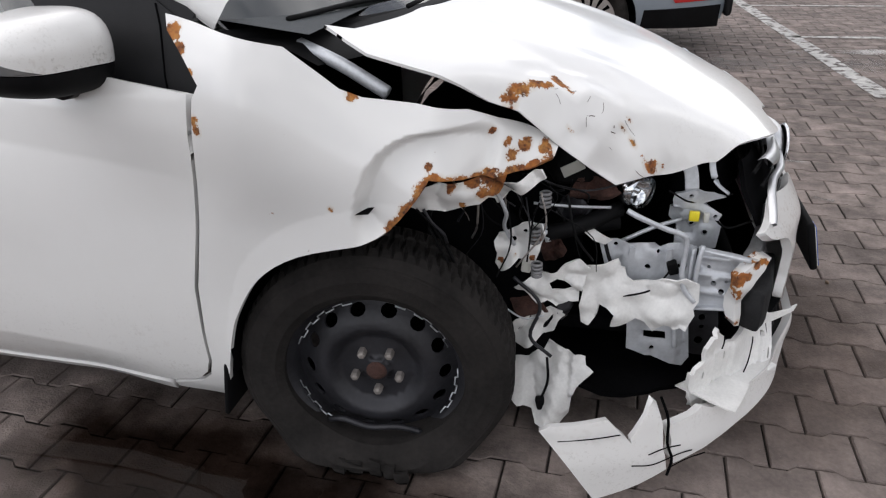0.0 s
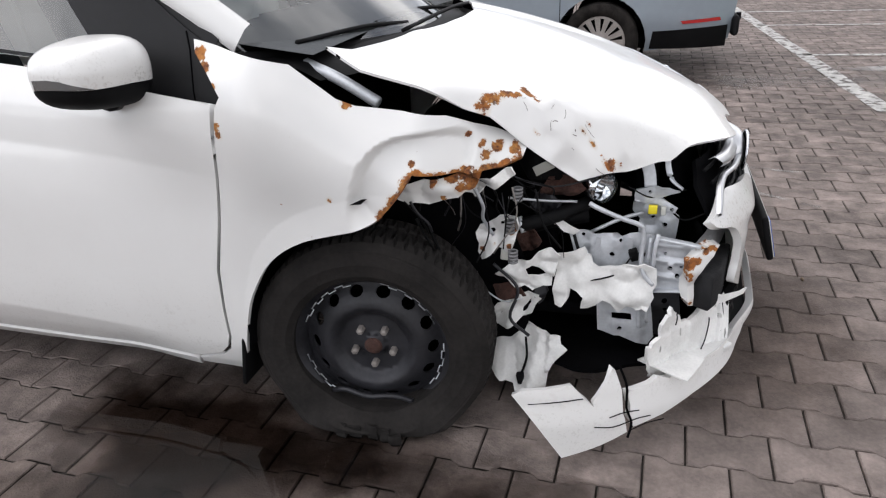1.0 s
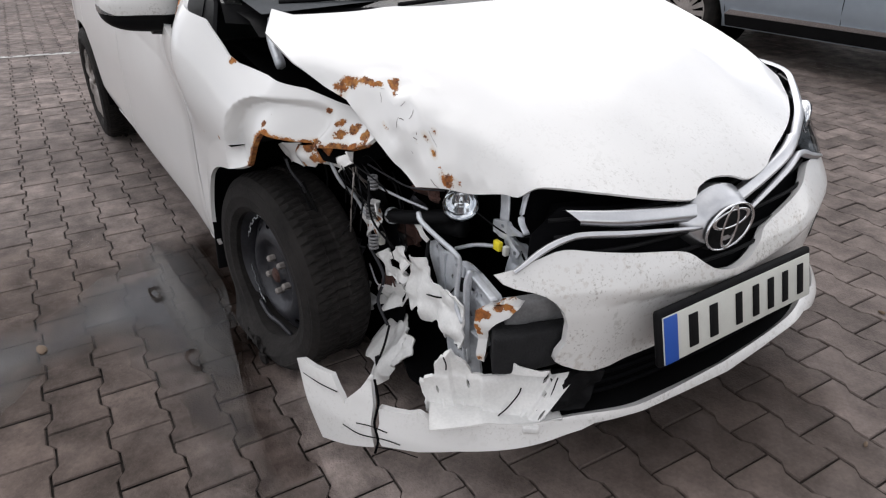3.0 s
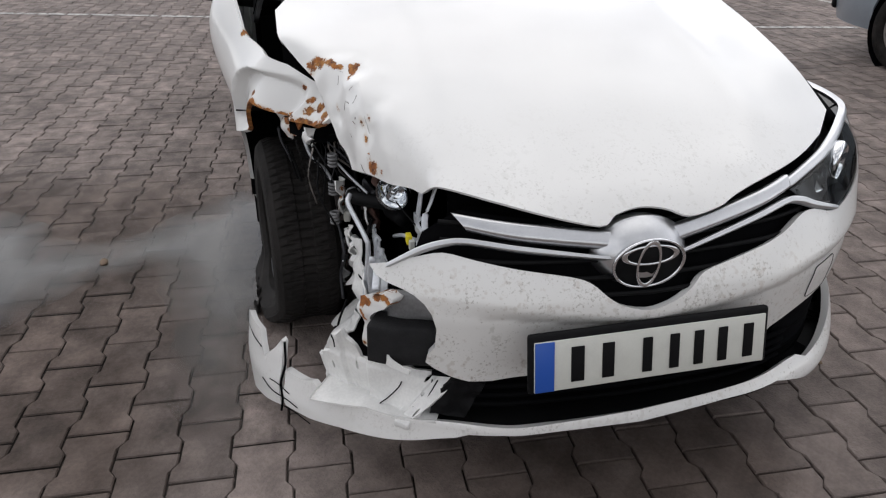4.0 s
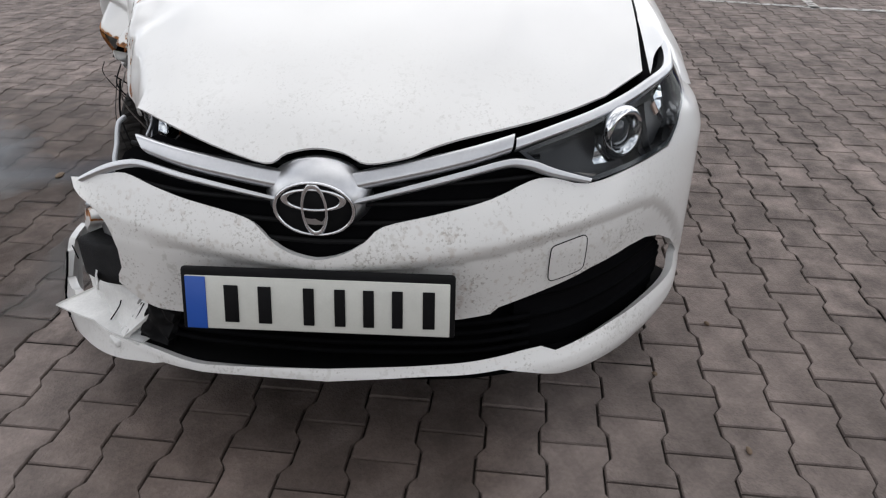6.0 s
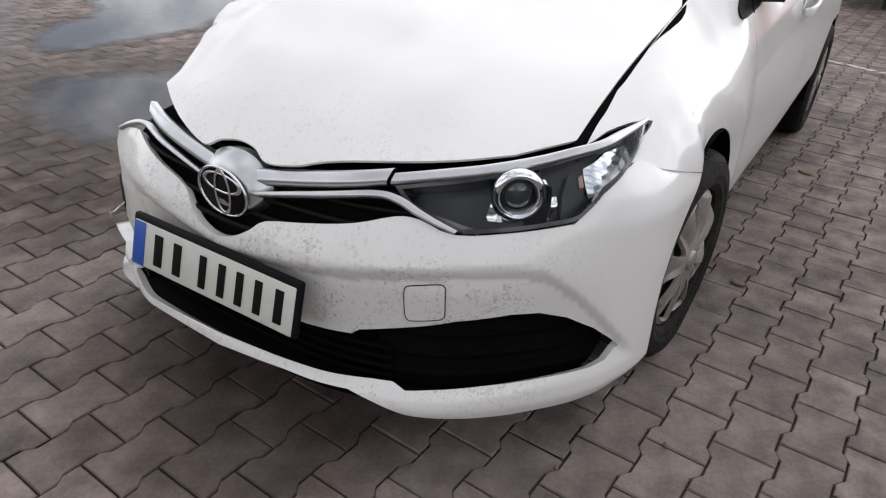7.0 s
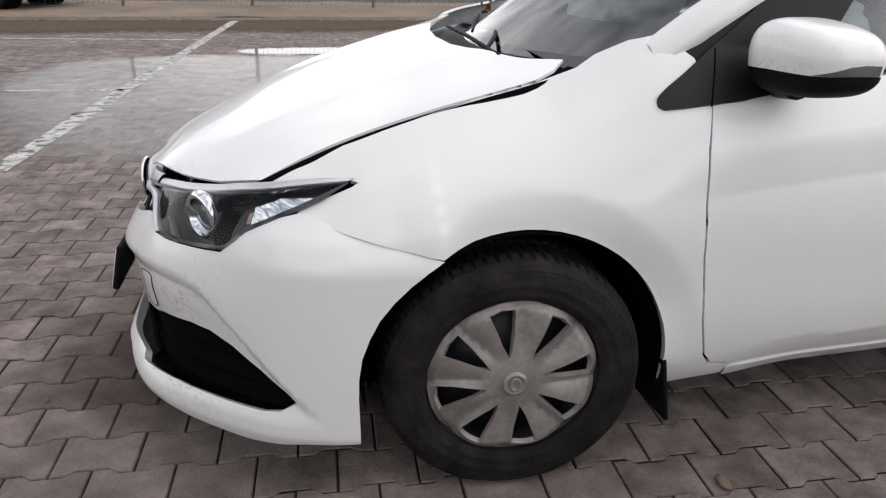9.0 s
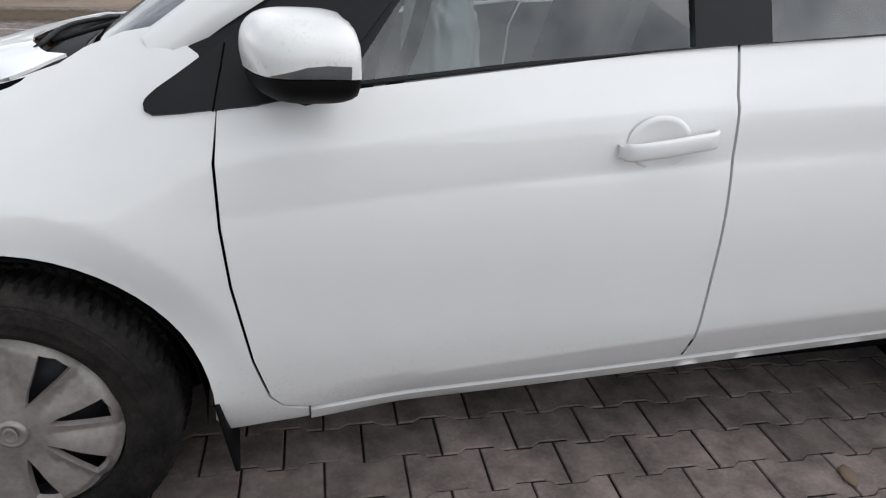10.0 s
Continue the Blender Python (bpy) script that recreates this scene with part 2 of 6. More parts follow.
for _n in DAMP_SHADE.node_tree.nodes:
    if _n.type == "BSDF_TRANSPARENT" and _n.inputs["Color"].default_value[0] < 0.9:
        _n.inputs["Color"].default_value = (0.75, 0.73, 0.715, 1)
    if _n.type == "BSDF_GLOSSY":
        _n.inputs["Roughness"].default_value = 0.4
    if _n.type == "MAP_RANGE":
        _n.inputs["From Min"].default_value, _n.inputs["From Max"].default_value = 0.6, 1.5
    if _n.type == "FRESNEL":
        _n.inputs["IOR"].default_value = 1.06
MUD = DAMP_SHADE.copy()
MUD.name = "washed_soil"
_nt = MUD.node_tree
_soil = _nt.nodes.new("ShaderNodeBsdfDiffuse")
_soil.inputs["Color"].default_value = (0.105, 0.082, 0.062, 1)
_nt.links.new(_soil.outputs["BSDF"], next(n for n in _nt.nodes if n.type == "OUTPUT_MATERIAL").inputs["Surface"].links[0].from_node.inputs[2])
YELLOW = material("yellow_label", (0.75, 0.62, 0.02), 0.5)
BLUE = material("plate_blue", (0.01, 0.07, 0.35), 0.4)
PLATE = material("plate_white", (0.52, 0.52, 0.48), 0.4, vary=0.06, scale=30)
CLOTH = material("seat_cloth", (0.05, 0.055, 0.06), 0.9, vary=0.2, scale=20, bump=0.2, bump_scale=400)
AIRBAG = material("airbag_cloth", (0.72, 0.73, 0.72), 0.85, vary=0.06, scale=12, bump=0.3, bump_scale=14)
AMBER = material("amber_lens", (0.42, 0.27, 0.21), 0.25)
RED = material("red_lens", (0.4, 0.02, 0.02), 0.2, coat=0.5)
STONE = material("concrete_stone", (0.180, 0.1475, 0.134), 0.8, spec=0.22, vary=0.36, scale=9, bump=0.4, bump_scale=160, per_object=0.2, stain=0.22)
STONE_FAR = material("concrete_stone_run", (0.180, 0.1475, 0.134), 0.8, spec=0.22, vary=0.36, scale=9, bump=0.4, bump_scale=160, per_island=0.2, stain=0.22)
JOINT = material("joint_dirt", (0.036, 0.030, 0.026), 0.95, vary=0.4, scale=5)
LINE = material("worn_white_line", (0.40, 0.39, 0.375), 0.85, vary=0.4, scale=9, bump=0.2)
_nt = LINE.node_tree
_n, _r = _nt.nodes.new("ShaderNodeTexNoise"), _nt.nodes.new("ShaderNodeMapRange")
_n.inputs["Scale"].default_value, _n.inputs["Detail"].default_value = 14, 6
_r.inputs["From Min"].default_value, _r.inputs["From Max"].default_value = 0.36, 0.50
_nt.links.new(next(n for n in _nt.nodes if n.type == "TEX_COORD").outputs["Object"], _n.inputs["Vector"])
_nt.links.new(_n.outputs["Fac"], _r.inputs["Value"])
_nt.links.new(_r.outputs["Result"], _nt.nodes["Principled BSDF"].inputs["Alpha"])
FAINT = LINE.copy()
FAINT.name = "faint_chalky_mark"
next(n for n in FAINT.node_tree.nodes if n.type == "MAP_RANGE" and abs(n.inputs["From Max"].default_value - 0.50) < 1e-4 and abs(n.inputs["From Min"].default_value - 0.36) < 1e-4).inputs["From Max"].default_value = 1.0
SOIL = material("bare_soil", (0.16, 0.115, 0.08), 0.95, vary=0.45, scale=0.7, bump=0.8, bump_scale=12)


# ---- mesh helpers ----
def curve(table, x):
    """Smooth monotone interpolation through (x, y) knots."""
    n = len(table)
    if x <= table[0][0]:
        return table[0][1]
    if x >= table[-1][0]:
        return table[-1][1]
    i = next(k for k in range(n - 1) if x <= table[k + 1][0])
    (x0, y0), (x1, y1) = table[i], table[i + 1]
    d = (y1 - y0) / (x1 - x0)

    def slope(j):
        if j <= 0 or j >= n - 1:
            return d
        a = (table[j][1] - table[j - 1][1]) / (table[j][0] - table[j - 1][0])
        c = (table[j + 1][1] - table[j][1]) / (table[j + 1][0] - table[j][0])
        return 0.0 if a * c <= 0 else 2 * a * c / (a + c)

    m0, m1, h = slope(i), slope(i + 1), x1 - x0
    t = (x - x0) / h
    return (2 * t**3 - 3 * t * t + 1) * y0 + (t**3 - 2 * t * t + t) * h * m0 + (3 * t * t - 2 * t**3) * y1 + (t**3 - t * t) * h * m1


def soft(x, k):
    """Zero below, x above, with a rounded knee k wide."""
    return (x + math.sqrt(x * x + k * k)) / 2


def ramp(x, a, b):
    t = min(1.0, max(0.0, (x - a) / (b - a)))
    return t * t * (3 - 2 * t)


def part(name, bm, mat, parent, label="", smooth=True):
    """One mesh object out of a bmesh, under a thing or part (or at top level)."""
    me = bpy.data.meshes.new(name)
    if smooth:
        for f in bm.faces:
            f.smooth = True
    bm.to_mesh(me)
    bm.free()
    for mm in mat if isinstance(mat, (list, tuple)) else (mat,):
        me.materials.append(mm)
    ob = new(name, me)
    if parent:
        ob.parent = parent
    if label:
        ob["label"] = label
    return ob


def empty(name, place=(0, 0, 0)):
    ob = new(name)
    ob.location = place
    return ob


def inside(p, poly):
    x, y, hit = p[0], p[1], False
    for (x0, y0), (x1, y1) in zip(poly, poly[1:] + poly[:1]):
        if (y0 > y) != (y1 > y) and x < (x1 - x0) * (y - y0) / (y1 - y0) + x0:
            hit = not hit
    return hit


def dense(poly, step):
    out = []
    for (x0, y0), (x1, y1) in zip(poly, poly[1:] + poly[:1]):
        n = max(1, int(math.hypot(x1 - x0, y1 - y0) / step + 0.5))
        out += [(x0 + (x1 - x0) * k / n, y0 + (y1 - y0) * k / n) for k in range(n)]
    return out


def inset(poly, d):
    """The outline drawn in by d (out where d is negative)."""
    n, out = len(poly), []
    area = sum(a[0] * b[1] - b[0] * a[1] for a, b in zip(poly, poly[1:] + poly[:1]))
    sign = 1 if area > 0 else -1
    for i in range(n):
        p, q, r = Vector(poly[i - 1]), Vector(poly[i]), Vector(poly[(i + 1) % n])
        a, b = (q - p), (r - q)
        if a.length < 1e-9 or b.length < 1e-9:
            out.append(tuple(q))
            continue
        a.normalize(), b.normalize()
        nrm = Vector((-a.y - b.y, a.x + b.x))
        if nrm.length < 1e-6:
            out.append(tuple(q))
            continue
        nrm.normalize()
        k = max(0.5, abs(nrm.dot(Vector((-a.y, a.x)))))
        out.append((q.x + sign * nrm.x * d / k, q.y + sign * nrm.y * d / k))
    return out


def soft_corners(poly, rounds=1):
    """Corner cutting, for outlines that flow."""
    for _ in range(rounds):
        out = []
        for (x0, y0), (x1, y1) in zip(poly, poly[1:] + poly[:1]):
            out += [(x0 * 0.75 + x1 * 0.25, y0 * 0.75 + y1 * 0.25), (x0 * 0.25 + x1 * 0.75, y0 * 0.25 + y1 * 0.75)]
        poly = out
    return poly


def mesh_2d(poly, holes=(), step=0.03):
    """Triangles that fill an outline, with a regular grid of points inside it."""
    from mathutils.geometry import delaunay_2d_cdt
    loops = [dense(list(poly), step)] + [dense(list(h), step) for h in holes]
    verts, edges = [], []
    for lp in loops:
        k = len(verts)
        verts += [Vector(p) for p in lp]
        edges += [(k + i, k + (i + 1) % len(lp)) for i in range(len(lp))]
    rim = np.array([tuple(v) for v in verts])
    x0, y0 = rim.min(0)
    x1, y1 = rim.max(0)
    row, y = 0, y0 + step / 2
    while y < y1:
        x = x0 + (step / 2 if row % 2 else 0)
        while x < x1:
            if inside((x, y), loops[0]) and not any(inside((x, y), h) for h in loops[1:]):
                if ((rim - (x, y)) ** 2).sum(1).min() > (0.55 * step) ** 2:
                    verts.append(Vector((x, y)))
            x += step
        y += step * 0.87
        row += 1
    vs, _, fs, *_ = delaunay_2d_cdt(verts, edges, [], 0, 1e-6)
    keep = []
    for f in fs:
        c = (sum(vs[i].x for i in f) / 3, sum(vs[i].y for i in f) / 3)
        if inside(c, loops[0]) and not any(inside(c, h) for h in loops[1:]):
            keep.append(f)
    return vs, keep


def panel(name, poly, form, mat, parent, holes=(), step=0.03, depth=0.012, off=0.0, out=None, label="", dirt=None, crumple=None, blots=()):
    """A sheet with a turned-in rim. poly lies in the form's two parameters; form gives the place. out: a point inside the body,
    from which the sheet faces away. blots: rust spots of (u, v, radius)."""
    vs, fs = mesh_2d(poly, holes, step)
    e = 0.0015

    def normal(f, u, v):
        a = Vector(f(u + e, v)) - Vector(f(u - e, v))
        c = Vector(f(u, v + e)) - Vector(f(u, v - e))
        return a.cross(c).normalized()

    used = sorted({i for f in fs for i in f})
    core = Vector(out) if out else Vector((-0.3, 0, 0.5))
    base = {i: (Vector(form(vs[i].x, vs[i].y)), normal(form, vs[i].x, vs[i].y)) for i in used}
    sign = 1 if sum(n.dot((p - core).normalized()) for p, n in base.values()) >= 0 else -1

    def skin(u, v):
        p = Vector(form(u, v))
        n = normal(form, u, v) * sign
        return p + n * (off + crumple(p))

    pts, nrm = {}, {}
    for i in used:
        u, v = vs[i].x, vs[i].y
        if crumple:
            pts[i], nrm[i] = skin(u, v), normal(skin, u, v) * sign
        else:
            nrm[i] = base[i][1] * sign
            pts[i] = base[i][0] + nrm[i] * off
    verts, normals, faces, rust, grime = [], [], [], [], []
    idx = {}
    for i in used:
        idx[i] = len(verts)
        verts.append(pts[i])
        normals.append(nrm[i])
        rust.append(max([max(0.0, 1.1 - 1.1 * math.hypot(vs[i].x - bu, vs[i].y - bv) / (1.3 * br)) for bu, bv, br in blots] or [0.0]))
        grime.append(dirt(pts[i]) if dirt else 0.0)
    count = set()
    for f in fs:
        a, b, c = (pts[k] for k in f)
        n = (b - a).cross(c - a)
        g = f if n.dot(nrm[f[0]] + nrm[f[1]] + nrm[f[2]]) >= 0 else (f[0], f[2], f[1])
        faces.append([idx[k] for k in g])
        count |= set(zip(g, (*g[1:], g[0])))
    if depth:
        rim = [(a, b) for a, b in count if (b, a) not in count]
        side, top, low = {}, {}, {}
        for a, b in rim:
            d = (pts[b] - pts[a]).cross(nrm[a])
            for k in (a, b):
                side[k] = side.get(k, Vector()) + d
        for i in side:
            n = side[i].normalized() if side[i].length > 1e-12 else nrm[i]
            top[i] = len(verts)
            low[i] = len(verts) + 1
            verts += [pts[i], pts[i] - nrm[i] * depth]
            normals += [n, n]
            rust += [rust[idx[i]]] * 2
            grime += [0.0, 0.0]
        for a, b in rim:
            faces.append([top[b], top[a], low[a], low[b]])
    me_ = bpy.data.meshes.new(name)
    me_.from_pydata(verts, [], faces)
    for key, values in (("rust", rust), ("dirt", grime)):
        me_.attributes.new(key, "FLOAT", "POINT").data.foreach_set("value", values)
    me_.polygons.foreach_set("use_smooth", [True] * len(me_.polygons))
    me_.normals_split_custom_set_from_vertices(normals)
    me_.materials.append(mat)
    ob = new(name, me_)
    ob.parent = parent
    if label:
        ob["label"] = label
    return ob


def ribbon(name, low, high, form, mat, parent, label="", off=0.0, bulge=0.006, n=40, out=None):
    """A rounded strip between two lines of the form's parameters."""
    def along(line, t):
        pts = [Vector(p) for p in line]
        lens = [0.0]
        for a, b in zip(pts, pts[1:]):
            lens.append(lens[-1] + (b - a).length)
        d = t * lens[-1]
        k = max(i for i in range(len(lens) - 1) if lens[i] <= d + 1e-12)
        return pts[k].lerp(pts[k + 1], (d - lens[k]) / max(1e-9, lens[k + 1] - lens[k]))
    low, high = flow([(*p, 0) for p in low], 5), flow([(*p, 0) for p in high], 5)
    core = Vector(out) if out else Vector((-0.3, 0, 0.5))
    rows = []
    for i in range(n + 1):
        a, b = along(low, i / n), along(high, i / n)
        row = []
        for j in range(9):
            t = j / 8
            q = a.lerp(b, t)
            p = Vector(form(q.x, q.y))
            nr = (Vector(form(q.x + .002, q.y)) - p).cross(Vector(form(q.x, q.y + .002)) - p).normalized()
            if nr.dot(p - core) < 0:
                nr.negate()
            edge = min(1.0, 4.0 * min(t, 1 - t))
            row.append(p + nr * (off + bulge * (.85 * edge * (2 - edge) + .15 * math.sin(math.pi * t)) - .01 * (j in (0, 8))))
        rows.append(row)
    bm_ = shell(rows)
    bmesh.ops.recalc_face_normals(bm_, faces=bm_.faces)
    ob = part(name, bm_, mat, parent, label)
    return ob


def lathe(bm, profile, steps=48, axis="y", centre=(0, 0, 0), closed=False, mat=0):
    """Turns a profile of (radius, along) about an axis through centre."""
    rings = []
    for k in range(steps):
        a = 2 * math.pi * k / steps
        ring = []
        for r, h in profile:
            c, s = r * math.cos(a), r * math.sin(a)
            p = {"x": (h, c, s), "y": (c, h, s), "z": (c, s, h)}[axis]
            ring.append(bm.verts.new(Vector(p) + Vector(centre)))
        rings.append(ring)
    n = len(profile)
    for k in range(steps):
        a, b = rings[k], rings[(k + 1) % steps]
        for j in range(n - 1 + closed):
            if profile[j][0] == 0 and profile[(j + 1) % n][0] == 0:
                continue
            f = bm.faces.new([a[j], a[(j + 1) % n], b[(j + 1) % n], b[j]])
            f.material_index = mat
    bmesh.ops.remove_doubles(bm, verts=bm.verts, dist=1e-5)
    bmesh.ops.recalc_face_normals(bm, faces=bm.faces)
    return bm


def box(bm, size, m, bevel=0.0):
    """A box with rounded edges at a pose."""
    geo = bmesh.ops.create_cube(bm, size=1.0, matrix=m @ Matrix.Diagonal((*size, 1)))
    if bevel:
        es = list({e for v in geo["verts"] for e in v.link_edges})
        bmesh.ops.bevel(bm, geom=es, offset=bevel, segments=2, affect="EDGES", profile=0.5)
    return bm


def tube(bm, pts, r, sides=8):
    """A round bar along points."""
    pts = [Vector(p) for p in pts]
    rings = []
    for i, p in enumerate(pts):
        d = (pts[min(i + 1, len(pts) - 1)] - pts[max(i - 1, 0)]).normalized()
        a = d.cross(Vector((0, 0, 1)) if abs(d.z) < 0.9 else Vector((1, 0, 0))).normalized()
        b = d.cross(a)
        rr = r[i] if isinstance(r, (list, tuple)) else r
        rings.append([bm.verts.new(p + rr * (a * math.cos(2 * math.pi * k / sides) + b * math.sin(2 * math.pi * k / sides))) for k in range(sides)])
    for u, v in zip(rings, rings[1:]):
        for k in range(sides):
            bm.faces.new([u[k], u[(k + 1) % sides], v[(k + 1) % sides], v[k]])
    bm.faces.new(list(reversed(rings[0])))
    bm.faces.new(rings[-1])
    return bm


def flow(pts, n=6):
    """Catmull-Rom points along a few."""
    p = [Vector(q) for q in pts]
    p = [2 * p[0] - p[1]] + p + [2 * p[-1] - p[-2]]
    out = []
    for i in range(1, len(p) - 2):
        for k in range(n):
            t = k / n
            out.append(0.5 * (2 * p[i] + (p[i + 1] - p[i - 1]) * t + (2 * p[i - 1] - 5 * p[i] + 4 * p[i + 1] - p[i + 2]) * t * t + (3 * p[i] - p[i - 1] - 3 * p[i + 1] + p[i + 2]) * t**3))
    return out + [p[-2]]


def shell(rows, closed=False):
    """A bmesh skin over rows of points."""
    bm = bmesh.new()
    grid = [[bm.verts.new(p) for p in row] for row in rows]
    for a, b in zip(grid, grid[1:]):
        n = len(a)
        for k in range(n if closed else n - 1):
            bm.faces.new([a[k], a[(k + 1) % n], b[(k + 1) % n], b[k]])
    return bm

# ---- ground ----
bm = bmesh.new()
bmesh.ops.create_grid(bm, x_segments=40, y_segments=40, size=400)
ground = part("ground", bm, JOINT, None, smooth=False)
ground.location.z = -0.012
tagged(ground, "dark earth bedding under grey concrete paving stones", "ground", kind="structure")

PITCH_Y, PITCH_X, TURN_G = 0.1395, 0.2006, radians(-2.6)


def stone_outline(shrink=0.0026):
    """An I-shaped interlocking paving stone, 200 mm long, wide at its ends and waisted between."""
    a, w, n = 0.1003 - shrink, 0.0782 - shrink, 0.0613 - shrink
    return [(-a, -w), (-0.058, -w), (-0.036, -n), (0.036, -n), (0.058, -w), (a, -w),
            (a, w), (0.058, w), (0.036, n), (-0.036, n), (-0.058, w), (-a, w)]


def stone_place(i, j):
    x, y = 0.0737 + PITCH_X * (i + .5) + (PITCH_X / 2 if j % 2 else 0.0), 0.0442 + PITCH_Y * j
    c, s = math.cos(TURN_G), math.sin(TURN_G)
    return x * c - y * s, x * s + y * c


def in_near_stretch(x, y):
    return (0.55 < x < 1.35 and -1.3 < y < 1.45) or (-0.3 < x <= 0.55 and 0.85 < y < 1.3)


outline = stone_outline()
me = bpy.data.meshes.new("stone")
low = [(x, y, -0.03) for x, y in outline]
rim = [(x, y, -0.004) for x, y in outline]
top = [(x * 0.972, y * 0.96, 0.0) for x, y in outline]
n12 = len(outline)
faces = [tuple(range(2 * n12, 3 * n12))]
for k in range(n12):
    q = (k + 1) % n12
    faces += [(k, q, n12 + q, n12 + k), (n12 + k, n12 + q, 2 * n12 + q, 2 * n12 + k)]
me.from_pydata(low + rim + top, [], faces)
me.materials.append(STONE)
me.update()
pavement = empty("pavement")
tagged(pavement, "weathered grey-brown interlocking concrete paving stones with dark joints", "pavement", kind="structure")
rng = random.Random(7)
far_verts, far_faces = [], []
stone_verts = np.array([v for v in rim + top])
skirt = [faces[0]] + [(n12 + k, n12 + (k + 1) % n12, 2 * n12 + (k + 1) % n12, 2 * n12 + k) for k in range(n12)]
skirt = [tuple(i - n12 for i in f) for f in skirt]
near_poses = []
for i in range(-75, 40):
    for j in range(-105, 90):
        x, y = stone_place(i, j)
        lift, tip_x, tip_y = rng.uniform(-0.0025, 0.001), rng.uniform(-0.012, 0.012), rng.uniform(-0.012, 0.012)
        if in_near_stretch(x, y) and len(near_poses) < 300:
            near_poses.append(Matrix.Translation((x, y, lift)) @ Euler((tip_x, tip_y, TURN_G + rng.uniform(-0.006, 0.006))).to_matrix().to_4x4())
            continue
        if math.hypot(x, y) > 14 and (i + j) % 1:
            continue
        c, s = math.cos(TURN_G), math.sin(TURN_G)
        v = stone_verts.copy()
        v[:, 2] += lift + v[:, 0] * tip_x + v[:, 1] * tip_y
        rx, ry = v[:, 0] * c - v[:, 1] * s + x, v[:, 0] * s + v[:, 1] * c + y
        base = len(far_verts)
        far_verts += list(zip(rx.tolist(), ry.tolist(), v[:, 2].tolist()))
        far_faces += [tuple(base + k for k in f) for f in skirt]
run = bpy.data.meshes.new("stone_run")
run.from_pydata(far_verts, [], far_faces)
run.materials.append(STONE_FAR)
run.update()
stones_far = new("stone_run", run)
stones_far.parent = pavement
tagged(stones_far, kind="stuff")


def ground_line(points, width=0.085, mat=LINE):
    """A painted line lying on the stones."""
    b = bmesh.new()
    for p, q in zip(points, points[1:]):
        p, q = Vector((*p, 0.0035)), Vector((*q, 0.0035))
        d = (q - p).normalized()
        s = Vector((-d.y, d.x, 0)) * width / 2
        n = max(2, int((q - p).length / 0.25))
        left = [b.verts.new(p + (q - p) * k / n + s * rng.uniform(0.85, 1.1)) for k in range(n + 1)]
        right = [b.verts.new(p + (q - p) * k / n - s * rng.uniform(0.85, 1.1)) for k in range(n + 1)]
        for k in range(n):
            b.faces.new([right[k], right[k + 1], left[k + 1], left[k]])
    ob = part("painted_line", b, mat, None, smooth=False)
    return tagged(ob, "worn white painted bay line on the paving", "road marking", group="bay lines", kind="structure")


ground_line([(1.75, 13.0), (2.0, 7.7), (2.2, 2.9)], 0.14)
ground_line([(2.16, -1.9), (1.42, -10.8)], 0.14)
ground_line([(2.10, 5.1), (6.5, 5.15)])
ground_line([(1.98, 7.2), (6.5, 7.2)], .07)
ground_line([(1.9, 8.6), (6.5, 8.6)], .07)
ground_line([(2.2, 2.9), (6.0, 2.92)], .07)
ground_line([(1.95, -4.5), (6.5, -4.75)])
ground_line([(1.65, -8.15), (6.5, -8.6)])
ground_line([(-6.9, -6.6), (-5.85, -2.3), (-4.3, 3.2), (-4.0, 4.9)])
ground_line([(-6.2, -4.4), (-21.6, -2.7), (-27.0, -2.1)], 0.13)
ground_line([(-4.25, 3.1), (-12.0, 4.2)])
ground_line([(-10.5, 5.4), (-6.1, 5.75), (-4.0, 5.9)])
ground_line([(-12.0, -9.05), (-13.77, -8.75), (-17.5, -8.0)])
ground_line([(-19.0, -6.9), (-40.0, -5.0)], 0.12)

ground_line([(1.11, 1.62), (1.47, 1.54)], .03, FAINT)
ground_line([(1.11, 1.25), (1.42, 1.06)], .03, FAINT)

# ---- the body's flowing surfaces ----
PLAN_X = [(0, .905), (.26, .893), (.468, .84), (.543, .808), (.729, .69), (.956, .514), (1.115, .36), (1.295, .18), (1.5, -.02)]
PLAN_Y = [(0, 0), (.26, .26), (.468, .46), (.543, .53), (.729, .675), (.956, .808), (1.115, .848), (1.295, .856), (1.5, .857)]
LEAN_F = [(0, .10), (.12, .05), (.17, .012), (.2, 0), (.45, 0), (.50, .012), (.55, .042), (.60, .08), (.66, .125), (.72, .19), (.80, .30)]
LEAN_S = [(0, .10), (.12, .05), (.17, .012), (.2, 0), (.58, 0), (.64, .02), (.69, .065), (.74, .105), (.80, .15)]
PLAN_BACK = [(.18, .856), (.36, .848), (.514, .808), (.69, .675)]
SHUT = [(-2.2, 1.16), (-1.5, 1.11), (-.6, 1.03), (-.36, 1.0), (-.155, .975), (-.07, .945), (.15, .885), (.37, .81), (.519, .735), (.6, .69)]
LOWER = [(.15, .76), (.20, .785), (.25, .815), (.32, .838), (.45, .853), (.60, .855)]
MID = [(-.25, 1.0), (0, .966), (.15, .93), (.37, .862), (.52, .805), (.65, .745), (.75, .695), (.81, .655), (.86, .61)]
EDGE = [(-.25, .99), (-.155, .975), (-.07, .945), (.15, .885), (.37, .81), (.519, .735), (.65, .66), (.75, .6)]
LEDGE = [(0, .455), (.055, .46), (.32, .494), (.44, .510), (.55, .523), (.66, .525), (.72, .518), (.795, .479), (.87, .414), (.95, .331), (1.0, .28), (1.1, .2)]
